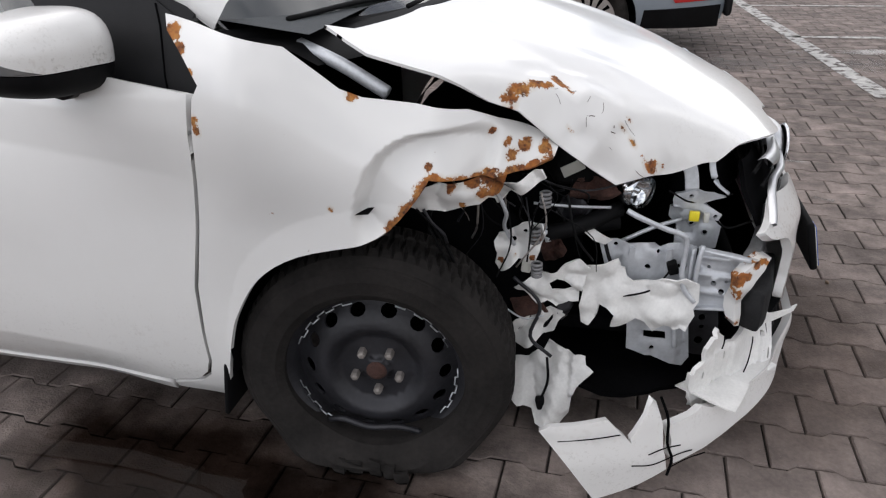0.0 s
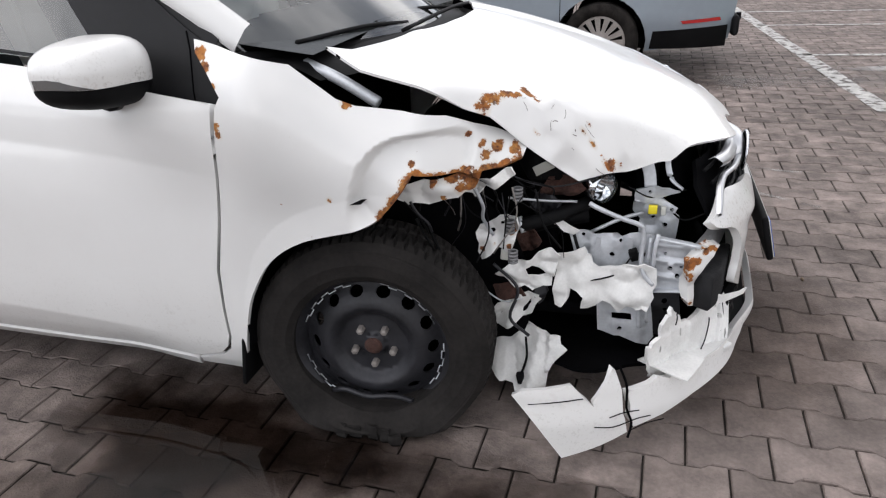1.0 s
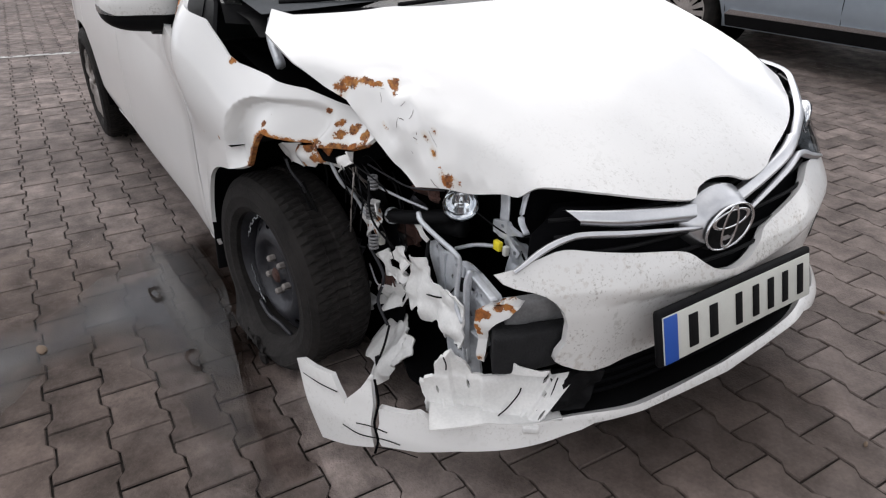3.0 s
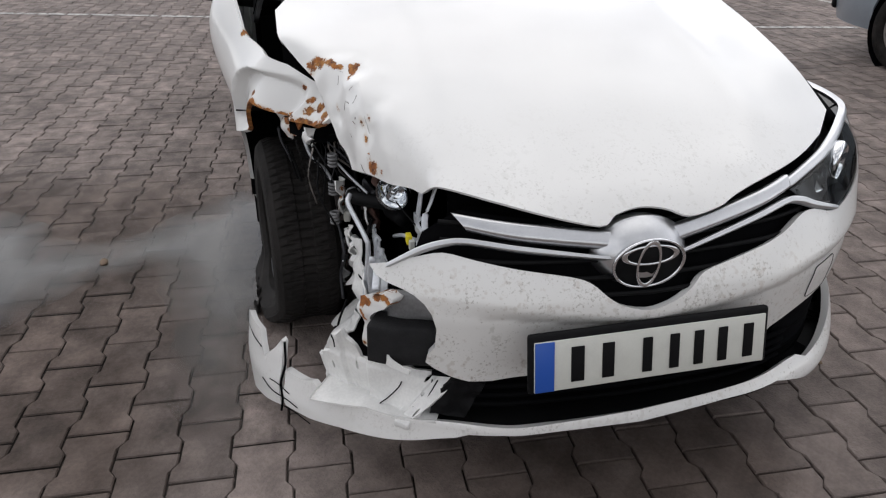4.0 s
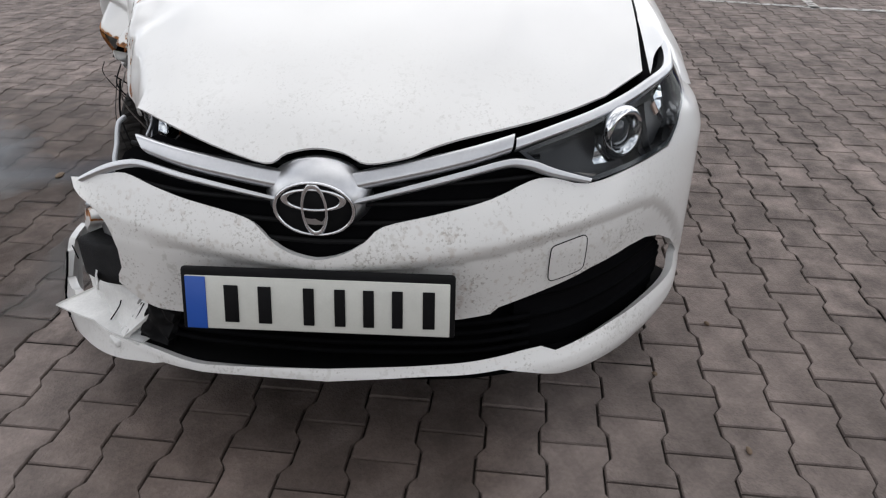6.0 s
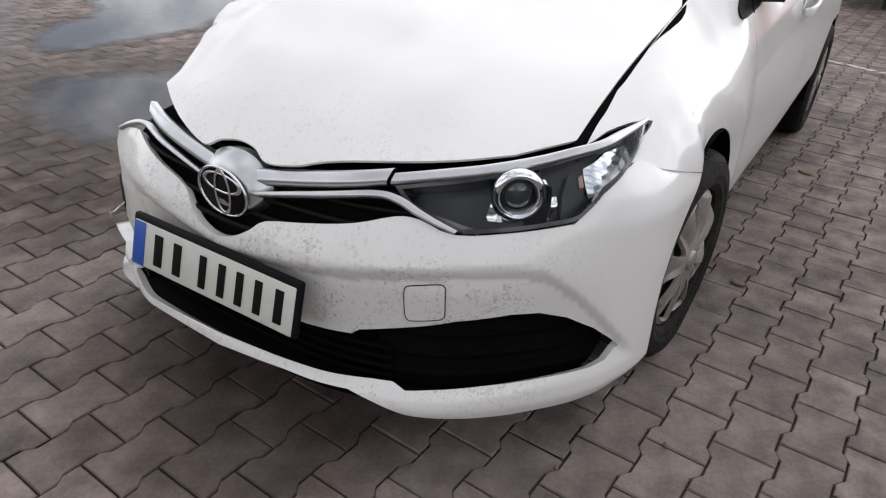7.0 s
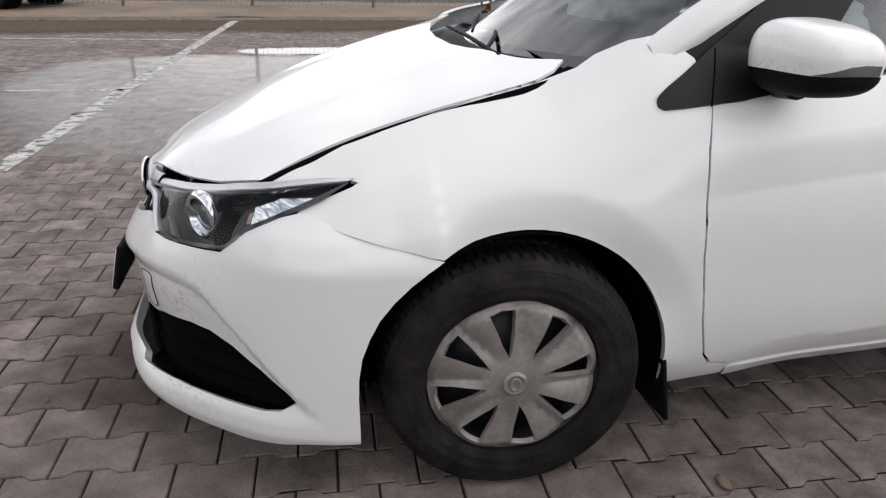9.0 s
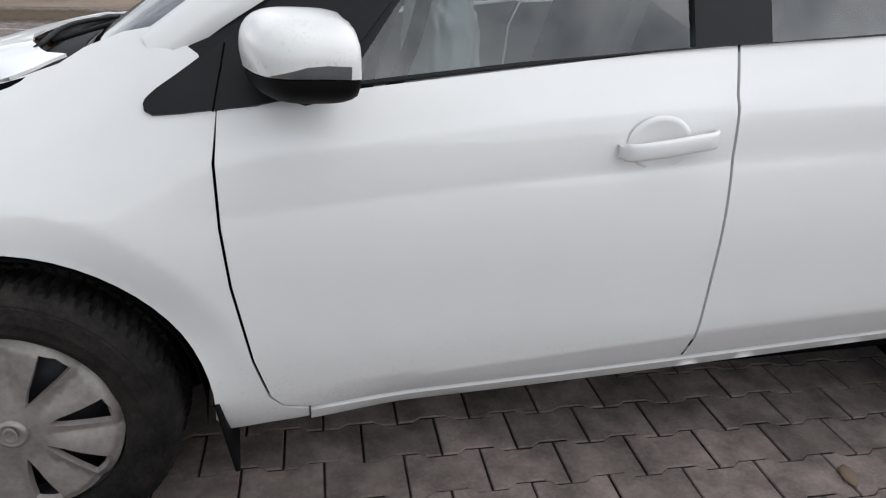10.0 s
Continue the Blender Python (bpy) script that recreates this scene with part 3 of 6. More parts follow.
SEAM = [(.15, 0), (.18, 0), (.275, -.011), (.33, -.011), (.385, -.008), (.422, -.001), (.452, .005), (.5, .007)]
RIDGE = [(.12, .68), (.22, .625), (.34, .56), (.45, .52), (.55, .47), (.65, .42)]


def nose(s, z):
    """The front skin, by the distance along the nose's plan and the height."""
    a = abs(s)
    f = 1 - ramp(a, .45, 1.1)
    x = curve(PLAN_X, a) - curve(LEAN_F, z) * f
    y = curve(PLAN_Y, a) - curve(LEAN_S, z) * (1 - f)
    return (x, math.copysign(y, s), z)


def bumper(s, z):
    """The bumper's skin: the nose with its lip set forward at the foot, sagging at the broken corner."""
    x, y, zz = nose(s, max(z, .19) if s < -.3 else z)
    if s < -.25:
        back = .32 * soft(min(z, .25) - .135, .01) * ramp(-s, .25, .45) * (1 - ramp(z, .25, .30))
        x -= back * (1 - .5 * ramp(-s, .6, 1.0))
        y += back * .6 * ramp(-s, .5, .9)
    x += .025 * (1 - ramp(z, .2, .27)) * (1 - ramp(abs(s), .5, 1.0))
    d = soft(curve(LEDGE, abs(s)) - z, .005)
    tuck = ((.72 * min(.03, d)) + .12 * min(.15, d)) * ramp(z, .22, .30) * (1 - .8 * ramp(-s, .25, .42))
    k = ramp(abs(s), .5, 1.0)
    x -= tuck * (1 - .6 * k)
    y -= math.copysign(tuck * .5 * k, s)
    return (x, y, z)


def side_y(x, z, lip=.26, knee=.006):
    base = curve(PLAN_BACK, x) if x > .18 else .855
    if z <= .6:
        y = curve(LOWER, z) + base - .855
    else:
        u = min(1.25, (z - .6) / (curve(SHUT, x) - .6))
        y = base - (base - .65) * (1 - .3 * ramp(-x, .1, .36)) * u ** (2 - .7 * ramp(x, .3, .45))
    r = math.hypot(x, z - .30)
    y -= lip * min(.085, soft(.45 - r, knee)) * ramp(z, .3, .5) * (1 - ramp(x, .1, .22))
    if x < -.2:
        crest = crest_line(x)
        y -= .20 * max(0.0, z - crest) * ramp(-x, .45, .8)
        y -= .17 * min(.10, soft(crest - z, .010)) * ramp(-x, .22, .5)
        y -= .30 * max(0.0, .33 + .06 * (-x - .6) - z) * ramp(-x, .5, .8)
    return y + .012 * ramp(-x, .3, 1.4) - .07 * ramp(-x, 2.6, 3.4)


def crest_line(x):
    u = -x - .28
    return .806 + .125 * u - .03 * u * u


def along_crest(form):
    """The same skin, with heights counted from the waist crease."""
    return lambda x, w: form(x, w + crest_line(x))


def side_left(x, z):
    """The unbroken side, which meets the bumper flush along their seam."""
    meet = curve(SEAM, x) * (1 - ramp(z - .6125 - .32 * (x - .18), 0, .2)) if x > .15 else 0.0
    return (x, side_y(x, z) + meet, z)


def bulge(x, z):
    return .17 * ramp(z, .6, .98) * (1 - .42 * ramp(-x, .18, .36)) * (1 - ramp(x, -.25, .2))


def side_right(x, z):
    """The struck side, which has settled lower than the other."""
    y = side_y(x, z + .06 * (1 - ramp(z, .3, .6)))
    return (x, -y - bulge(x, z) * ramp(x, -.8, -.34), z)


def fender_crushed(x, z):
    """The struck fender: bulged out behind, dished over the wheel and folded in at the front."""
    y = side_y(x, z + .06 * (1 - ramp(z, .3, .6)) * ramp(-x, .2, .36), .16, .03) + bulge(x, z) - .19 * ramp(x, .1, .28)
    d = (abs((x - .105 - .30 * (z - .72)) / .120) ** 3 + abs((z - .685) / .118) ** 3) ** (1 / 3)
    y -= .042 * ramp(1 - d, 0, .15 + .28 * ramp(.67 - z, 0, .06) + .10 * ramp(x, .1, .2)) * (1 - .25 * ramp(1 - d, .2, 1))
    return (x, -y, z)


def hood_z(x, y):
    k = min(1.15, abs(y) / .66)
    return curve(MID, x) + (curve(EDGE, x) - curve(MID, x)) * k ** 2.4 + .006 * math.exp(-((abs(y) - .36) / .06) ** 2) * ramp(.7 - x, 0, .3)


def hood_form(x, v):
    """The hood's skin; on the struck side it folds down past a ridge."""
    r = curve(RIDGE, x)
    if v < 0 and x > .1:
        e = soft(-v - r, .022) * ramp(x, .1, .2)
        y = v + .78 * e
        return (x + .05 * e, y, hood_z(x, y) - .97 * e)
    return (x, v, hood_z(x, v))


def upper_left(x, z):
    """The glasshouse's side, leaning in above the waist."""
    zw = .93 + .11 * ramp(-x, .4, 1.8)
    return (x, .752 - (z - zw) * .38 - .05 * ramp(-x, 2.3, 3.2) - .02 * ramp(x, -.75, -.3), z)


def mirrored(form):
    def other(x, z):
        p = form(x, z)
        return (p[0], -p[1], p[2])
    return other


def screen(u, w):
    """The windscreen, from the cowl to the roof."""
    xb, xt = -.10 - .27 * u * u, -.93 - .12 * u * u
    zb, zt = .955 + .02 * u * u, 1.405 - .035 * u * u
    yb, yt = .705 * u, .585 * u
    b = .035 * math.sin(math.pi * min(1, max(0, w)))
    return (xb + (xt - xb) * w + b * .5, yb + (yt - yb) * w, zb + (zt - zb) * w + b)


def speckle_front(p):
    """Grime thrown up on the nose."""
    return (.35 + .65 * (1 - ramp(p.z, .47, .62))) * ramp(p.x, .5, .8) * ramp(p.z, .1, .3)


def grime_low(p):
    return .28 * (1 - ramp(p.z, .22, .52))


# ---- the car ----
car = empty("car")
tagged(car, "white hatchback with its struck front corner torn open", "car")

BUMPER = [(-.575, .552), (-.533, .560), (-.477, .574), (-.421, .584), (-.358, .575), (-.264, .56), (-.176, .546), (-.132, .533), (-.099, .507), (-.066, .487),
          (-.012, .475), (.042, .486), (.085, .51), (.117, .534), (.206, .552), (.323, .575), (.4, .597), (.45, .597), (.525, .58),
          (.64, .588), (.764, .602), (.784, .608), (.857, .657), (1.015, .699), (1.09, .675), (1.2, .64), (1.295, .6125),
          (1.26, .591), (1.225, .563), (1.19, .528), (1.16, .489), (1.138, .446), (1.121, .40), (1.113, .35), (1.111, .3), (1.113, .182), (1.0, .178), (.94, .168), (.85, .162), (.7, .168), (.57, .178), (.49, .185), (.42, .208),
          (.36, .224), (.2, .220), (0, .206), (-.18, .204), (-.3, .2), (-.37, .19), (-.40, .178), (-.47, .165), (-.545, .153), (-.669, .135), (-.76, .112), (-.845, .104),
          (-.858, .13), (-.85, .16), (-.853, .196), (-.823, .195), (-.785, .198), (-.757, .208), (-.73, .195), (-.6, .206), (-.44, .210), (-.37, .214), (-.18, .222), (0, .23), (.17, .236),
          (.33, .243), (.40, .247), (.445, .248), (.478, .238), (.53, .243), (.63, .248), (.76, .249), (.89, .25), (.933, .256), (.975, .28), (.944, .306), (.887, .348), (.81, .389),
          (.74, .408), (.672, .410), (.551, .395), (.433, .362), (.347, .34), (.33, .326), (.21, .312), (0, .315), (-.23, .308), (-.318, .306), (-.37, .312), (-.408, .325), (-.445, .343), (-.462, .356), (-.458, .375), (-.444, .395), (-.442, .44), (-.452, .472), (-.466, .492), (-.485, .508), (-.508, .518), (-.54, .526), (-.562, .535)]
top_edge = [tuple(p.xy) for p in flow([(*p, 0) for p in BUMPER[2:27]], 3)]
panel("front_bumper", BUMPER[:2] + top_edge + BUMPER[27:], bumper, WHITE, car, step=.0125, depth=.02, label="white bumper speckled with grime, torn off at one end", dirt=speckle_front)
TIP = [(-.863, .095), (-.93, .075), (-1.03, .048), (-1.09, .143), (-1.135, .21), (-1.11, .222), (-1.058, .226), (-.993, .234), (-.973, .21), (-.945, .176), (-.946, .188), (-.90, .23), (-.879, .256), (-.871, .252), (-.866, .2), (-.872, .15)]
panel("bumper_corner", TIP, bumper, WHITE, car, step=.02, depth=.015, label="broken-off white bumper corner with black cracks", dirt=grime_low)

HOOD = [(.518, .648), (.37, .652), (.262, .653), (.152, .655), (.043, .657), (-.067, .656), (-.114, .64), (-.155, .59), (-.10, .5), (-.04, .36), (.01, .18), (.02, 0),
        (.01, -.18), (-.03, -.40), (-.09, -.60), (-.135, -.64), (-.03, -.70), (.128, -.70), (.19, -.685), (.245, -.666), (.31, -.68), (.38, -.686), (.44, -.685), (.505, -.62), (.558, -.574), (.62, -.505),
        (.664, -.461), (.747, -.327), (.798, -.222), (.829, -.11), (.812, -.07), (.802, -.016), (.809, .038), (.825, .085), (.812, .16), (.789, .211), (.725, .363), (.672, .462), (.608, .556)]
HOOD_RUST = [(.309, -.53, .018), (.318, -.535, .016), (.328, -.541, .013), (.337, -.548, .010), (.347, -.556, .008), (.456, -.54, .009), (.449, -.565, .011), (.469, -.578, .013), (.499, -.604, .013), (.508, -.600, .014), (.519, -.590, .014), (.528, -.586, .011), (.34, -.64, .007), (.40, -.63, .008), (.37, -.60, .006), (.43, -.60, .006)]
ARC = [(.225, -.668), (.236, -.632), (.255, -.605), (.285, -.578), (.308, -.562)]
for (x0, y0), (x1, y1) in zip(ARC, ARC[1:]):
    for q in range(4):
        HOOD_RUST.append((x0 + (x1 - x0) * q / 4, y0 + (y1 - y0) * q / 4, .017 - .004 * (q % 2) - .006 * ramp(x0, .24, .3)))
def hood_crumple(p):
    return (.010 * noise.noise(p * 16) - .010 * abs(noise.noise(p * 11 + Vector((3, 0, 0))))) * ramp(-p.y, .40, .54) * ramp(p.x, .18, .33)


front_edge = [tuple(p.xy) for p in flow([(*p, 0) for p in HOOD[22:]], 4)]
panel("hood", HOOD[:22] + front_edge, hood_form, WHITE_RUST, car, step=.016, depth=.006, out=(0, 0, 0), blots=HOOD_RUST, dirt=lambda p: .5 * ramp(p.x, .45, .85),
      label="white hood, bent down and rusting at the struck corner",
      crumple=hood_crumple)

def on_hood(x, v):
    """A place on the crumpled hood."""
    p = Vector(hood_form(x, v))
    n = (Vector(hood_form(x + .002, v)) - p).cross(Vector(hood_form(x, v + .002)) - p).normalized()
    return p + n * (hood_crumple(p) + .0005)


# fine cracks in the paint of the struck corner
crack_rng = random.Random(41)
for _ in range(13):
    x, v = crack_rng.uniform(.30, .49), -crack_rng.uniform(.54, .64)
    a, pts = crack_rng.choice((.9, .9, -.5, 2.0)) + crack_rng.uniform(-.3, .3), []
    for _ in range(crack_rng.randint(2, 4)):
        pts.append((x, v))
        a += crack_rng.uniform(-.6, .6)
        step = crack_rng.uniform(.004, .012)
        x, v = x + step * math.cos(a), min(-.5, v + step * math.sin(a))
    b = bmesh.new()
    tube(b, [on_hood(x, v) for x, v in pts], crack_rng.choice((.0003, .0004, .0005, .0008)), 4)
    part("paint_crack", b, DARK_RUST, car)

ARCH = [(.364 * math.cos(radians(a)), .30 + .364 * math.sin(radians(a))) for a in range(186, 59, -6)]
FENDER = [(.512, .742), (.44, .7740), (.37, .8040), (.262, .8430), (.152, .8790), (.043, .9110), (-.067, .9390), (-.155, .972), (-.20, 1.0), (-.27, 1.03), (-.335, 1.045), (-.40, 1.0), (-.41, .965),
          (-.415, .93), (-.421, .905), (-.4045, .82), (-.4045, .7), (-.4145, .58), (-.4445, .41), (-.4745, .31), (-.502, .276), (-.558, .262), (-.56, .228), (-.42, .215), (-.385, .215)] + ARCH + [(.28, .641), (.392, .674), (.465, .699), (.39, .728), (.345, .748), (.333, .755), (.345, .757), (.38, .756), (.45, .747), (.52, .728)]
panel("front_fender", inset(FENDER, .001), side_left, WHITE, car, step=.02, depth=.015, dirt=grime_low)

CRUSHED = [(-.30, .877), (-.32, .772), (-.362, .594), (-.395, .47), (-.405, .36), (-.409, .28), (-.425, .235), (-.46, .205), (-.548, .178), (-.552, .152), (-.41, .15), (-.385, .195), (-.362, .265), (-.338, .349), (-.311, .414), (-.248, .502), (-.154, .56), (-.01, .597), (.03, .615),
           (.05, .635), (.08, .671), (.108, .714), (.16, .70), (.226, .69), (.275, .692), (.322, .712), (.33, .735), (.255, .773), (.21, .795), (.16, .825), (.08, .848), (-.013, .867), (-.05, .884), (-.1, .925), (-.141, .959), (-.226, .982), (-.30, 1.0), (-.37, 1.015), (-.36, .985), (-.317, .939), (-.285, .9)]
FENDER_RUST = [(.104, .738, .010), (-.071, .67, .008), (.199, .773, .010), (.262, .735, .016), (.30, .73, .016), (.24, .725, .014), (-.03, .873, .016), (-.30, .84, .014), (-.297, .82, .012), (-.345, .985, .020), (-.33, .955, .018), (-.30, .92, .010), (.23, .75, .010)]
rust_rng = random.Random(12)
for (x0, z0), (x1, z1) in zip(CRUSHED[18:25], CRUSHED[19:26]):
    for q in range(6):
        t = q / 6
        FENDER_RUST.append((x0 + (x1 - x0) * t + rust_rng.uniform(-.004, .004), z0 + (z1 - z0) * t + rust_rng.uniform(-.002, .006), rust_rng.uniform(.011, .017)))
arch_edge = [tuple(p.xy) for p in flow([(*p, 0) for p in CRUSHED[10:19]], 4)]
panel("crushed_fender", inset(CRUSHED[:10] + arch_edge + CRUSHED[19:], .002), fender_crushed, WHITE_RUST, car, step=.0075, depth=.012, blots=FENDER_RUST, label="buckled white front fender with rusty torn edge",
      crumple=lambda p: (.008 * noise.noise(p * 14) - .008 * abs(noise.noise(p * 9 + Vector((0, 4, 0))))) * ramp(p.x, .12, .25))

DOOR_F = [(-.421, .909), (-.408, .82), (-.408, .7), (-.418, .58), (-.448, .41), (-.478, .31), (-.505, .28), (-.56, .268), (-1.0, .284), (-1.455, .302), (-1.46, .49), (-1.468, .74), (-1.473, .94), (-1.495, 1.035), (-1.41, 1.03), (-1.1, .995), (-.69, .947)]
DOOR_R = [(-1.499, 1.035), (-1.477, .94), (-1.472, .74), (-1.464, .49), (-1.459, .302), (-2.1, .322), (-2.18, .36), (-2.235, .46), (-2.33, .58), (-2.42, .65), (-2.46, .75), (-2.45, .95), (-2.40, 1.085), (-2.0, 1.068)]
QUARTER = [(-2.404, 1.088), (-2.454, .95), (-2.464, .75), (-2.424, .652), (-2.5, .668), (-2.6, .676), (-2.72, .663), (-2.84, .60), (-2.92, .50), (-2.96, .38), (-2.97, .30), (-3.36, .33), (-3.4, .6), (-3.36, .9), (-3.22, 1.12), (-2.8, 1.105)]
SILL = [(-.562, .26), (-.562, .226), (-1.54, .262), (-2.1, .285), (-2.17, .34), (-2.1, .315), (-1.5, .296), (-1.0, .278)]
DOOR_F_R = [(-.309, .885), (-.325, .772), (-.367, .594), (-.400, .47), (-.410, .36), (-.414, .28), (-.43, .24), (-.463, .21), (-.55, .187), (-1.0, .188), (-1.455, .202), (-1.46, .47), (-1.468, .72), (-1.473, .92), (-1.495, 1.02), (-1.41, 1.01), (-1.1, .975), (-.69, .93), (-.42, .90)]
SILL_R = [(-.556, .18), (-.556, .147), (-1.54, .155), (-2.1, .19), (-2.17, .26), (-2.1, .235), (-1.5, .196), (-1.0, .182)]
drop = lambda poly, d: [(x, z - d - 3.2 * d * (1 - ramp(z, .3, .65))) for x, z in poly]
for form, f_door, tag in ((side_left, DOOR_F, "left"), (side_right, DOOR_F_R, "right")):
    sag = 0.0 if tag == "left" else .022
    low = lambda poly: [(x, z - crest_line(x)) for x, z in dense(poly, .1)]
    fd = panel("front_door", low(inset(f_door, .0012)), along_crest(form), WHITE, car, step=.018, depth=.02, dirt=grime_low)
    rd = panel("rear_door", low(inset(drop(DOOR_R, sag), .002)), along_crest(form), WHITE, car, step=.025, depth=.02, dirt=grime_low)
    panel("rear_quarter", drop(QUARTER, sag), form, WHITE, car, step=.05, depth=.02, dirt=grime_low)
    panel("sill", SILL if tag == "left" else SILL_R, form, WHITE, car, step=.04, off=.005, depth=.03, dirt=grime_low)
    k = 1 if tag == "left" else -1
    for door, x0, dz in ((fd, -1.20, .0), (rd, -2.12, .075)):
        z0 = .832 + dz - (.02 if k < 0 else 0)
        y0 = form(x0 - .1, z0)[1]
        b = bmesh.new()
        path = flow([(x0, y0 + k * .004, z0), (x0 - .02, y0 + k * .030, z0 + .003), (x0 - .08, y0 + k * .040, z0 + .012), (x0 - .15, y0 + k * .040, z0 + .022), (x0 - .20, y0 + k * .032, z0 + .027), (x0 - .218, y0 + k * .004, z0 + .03)], 5)
        for i, q in enumerate(path):
            h = .0185 if 2 < i < len(path) - 3 else .014
            for a in range(12):
                c, w = math.cos(radians(30 * a)), math.sin(radians(30 * a))
                b.verts.new((q.x, q.y + k * .008 * math.copysign(abs(c) ** .6, c), q.z + h * math.copysign(abs(w) ** .6, w)))
        b.verts.ensure_lookup_table()
        for i in range(len(path) - 1):
            for a in range(12):
                b.faces.new([b.verts[12 * i + a], b.verts[12 * i + (a + 1) % 12], b.verts[12 * i + 12 + (a + 1) % 12], b.verts[12 * i + 12 + a]])
        bmesh.ops.recalc_face_normals(b, faces=b.faces)
        part("door_handle", b, WHITE, door)
        b = bmesh.new()
        lathe(b, [(0, .0005), (.03, .001), (.048, .0045), (.055, .005), (.060, 0)], 28, "y", (0, 0, 0))
        for v in b.verts:
            v.co = Vector((x0 - .095 + v.co.x * 1.25, y0 + k * (v.co.y - .001), z0 + .012 + v.co.z))
        part("handle_recess", b, WHITE, door)

# glasshouse
WIN_F = [(-.66, .955), (-1.0, .995), (-1.39, 1.03), (-1.39, 1.385), (-1.2, 1.375), (-1.0, 1.28), (-.80, 1.135)]
WIN_R = [(-1.57, 1.042), (-2.0, 1.072), (-2.42, 1.095), (-2.40, 1.30), (-2.2, 1.38), (-1.57, 1.392)]
WIN_Q = [(-2.47, 1.10), (-2.85, 1.14), (-2.6, 1.29), (-2.47, 1.30)]
FRAME = [(-.40, .925), (-.69, .952), (-1.1, 1.0), (-1.46, 1.034), (-2.0, 1.07), (-2.42, 1.092), (-2.92, 1.13), (-2.65, 1.31), (-2.3, 1.40), (-1.9, 1.425), (-1.4, 1.42), (-1.12, 1.37), (-.85, 1.245), (-.612, 1.165), (-.463, 1.075), (-.37, 1.0)]
TRIANGLE = [(-.299, .915), (-.300, .904), (-.312, .898), (-.36, .902), (-.413, .908), (-.492, .916), (-.62, .942), (-.76, 1.10), (-.74, 1.20), (-.612, 1.150), (-.50, 1.062), (-.452, 1.026), (-.41, .998), (-.362, .966), (-.325, .942), (-.309, .929), (-.302, .922)]
for form, k in ((upper_left, 1), (mirrored(upper_left), -1)):
    panel("window_frame", FRAME, form, TRIM, car, holes=(WIN_F, WIN_R, WIN_Q), step=.05, depth=.03, label="black window frame")
    over = (lambda x, z: (x, max(upper_left(x, z)[1], side_left(x, z)[1]), z)) if k > 0 else form
    panel("corner_trim", TRIANGLE if k > 0 else [(x, z - .05 * (z < .95)) for x, z in TRIANGLE], over, TRIM, car, step=.02, depth=.012, off=.006, label="black plastic triangle ahead of the mirror")
    for w in (WIN_F, WIN_R, WIN_Q):
        g = panel("side_window", inset(w, -.01), form, GLASS, car, step=.08, depth=0, off=-.012, label="side window glass")
        g.visible_shadow = False
    b = bmesh.new()
    tube(b, [Vector(over(x, z if k > 0 or z > .95 else z - .05)) + Vector((0, k * .0075, 0)) for x, z in ((-.415, .908), (-.424, .94), (-.436, .98), (-.447, 1.02))], .0018, 6)
    part("trim_seam", b, DARK, car)
    # roof pillar from the fender, running back over the doors
    spine = flow([(-.325, .716, .982), (-.362, .713, 1.008), (-.463, .70, 1.078), (-.612, .680, 1.163), (-.85, .635, 1.275), (-1.1, .595, 1.36), (-1.4, .573, 1.42), (-1.9, .565, 1.432), (-2.3, .555, 1.41), (-2.75, .53, 1.34)], 4)
    rows = []
    for i, p in enumerate(spine):
        g = 1 - .45 * ramp(-p.x, 1.0, 1.5)
        p.y -= .014 * (1 - ramp(-p.x, .34, .50))
        rows.append([(p.x - .012, k * p.y, p.z - .014), (p.x, k * (p.y + .008), p.z), (p.x + .018 * g, k * (p.y - .010), p.z + .036 * g), (p.x + .022 * g, k * (p.y - .03), p.z + .046 * g), (p.x + .012 * g, k * (p.y - .058), p.z + .036 * g)])
    b = shell(rows)
    bmesh.ops.recalc_face_normals(b, faces=b.faces)
    part("roof_pillar", b, WHITE, car)

U = [-1 + 2 * i / 20 for i in range(21)]
ws = part("windscreen", shell([[screen(u, -.02 + 1.02 * w / 12) for u in U] for w in range(13)]), SCREEN_GLASS, car, "windscreen glass reflecting a cloudy sky")
ws.visible_shadow = False
edge = [[screen(u, -.09) for u in U], [screen(u, -.04) for u in U], [screen(u, -.012) for u in U]]
b = shell([[(x, y, z + (.0 if r else -.02)) for x, y, z in row] for r, row in enumerate(edge)])
part("windscreen_base", b, BLACK, car)
roof_rows = []
for i in range(17):
    u = i / 16
    x = -.95 - 1.9 * u
    half = .55 - .03 * ramp(u, .6, 1)
    z = 1.405 + .065 * math.sin(min(1, u * 1.15) * math.pi * .75) - .10 * ramp(u, .7, 1.05)
    roof_rows.append([(x - .10 * (s / 8) ** 2 * (1 - ramp(u, 0, .3)), half * s / 8, z - .035 * (s / 8) ** 2) for s in range(-8, 9)])
part("roof", shell(roof_rows), WHITE, car)
tail = [[(-2.85 - .03, y, 1.37) for y in (-.5, -.25, 0, .25, .5)], [(-3.02, y, 1.30) for y in (-.53, -.27, 0, .27, .53)], [(-3.25, y, 1.10) for y in (-.62, -.3, 0, .3, .62)]]
part("rear_screen", shell(tail), GLOSS_BLACK, car)
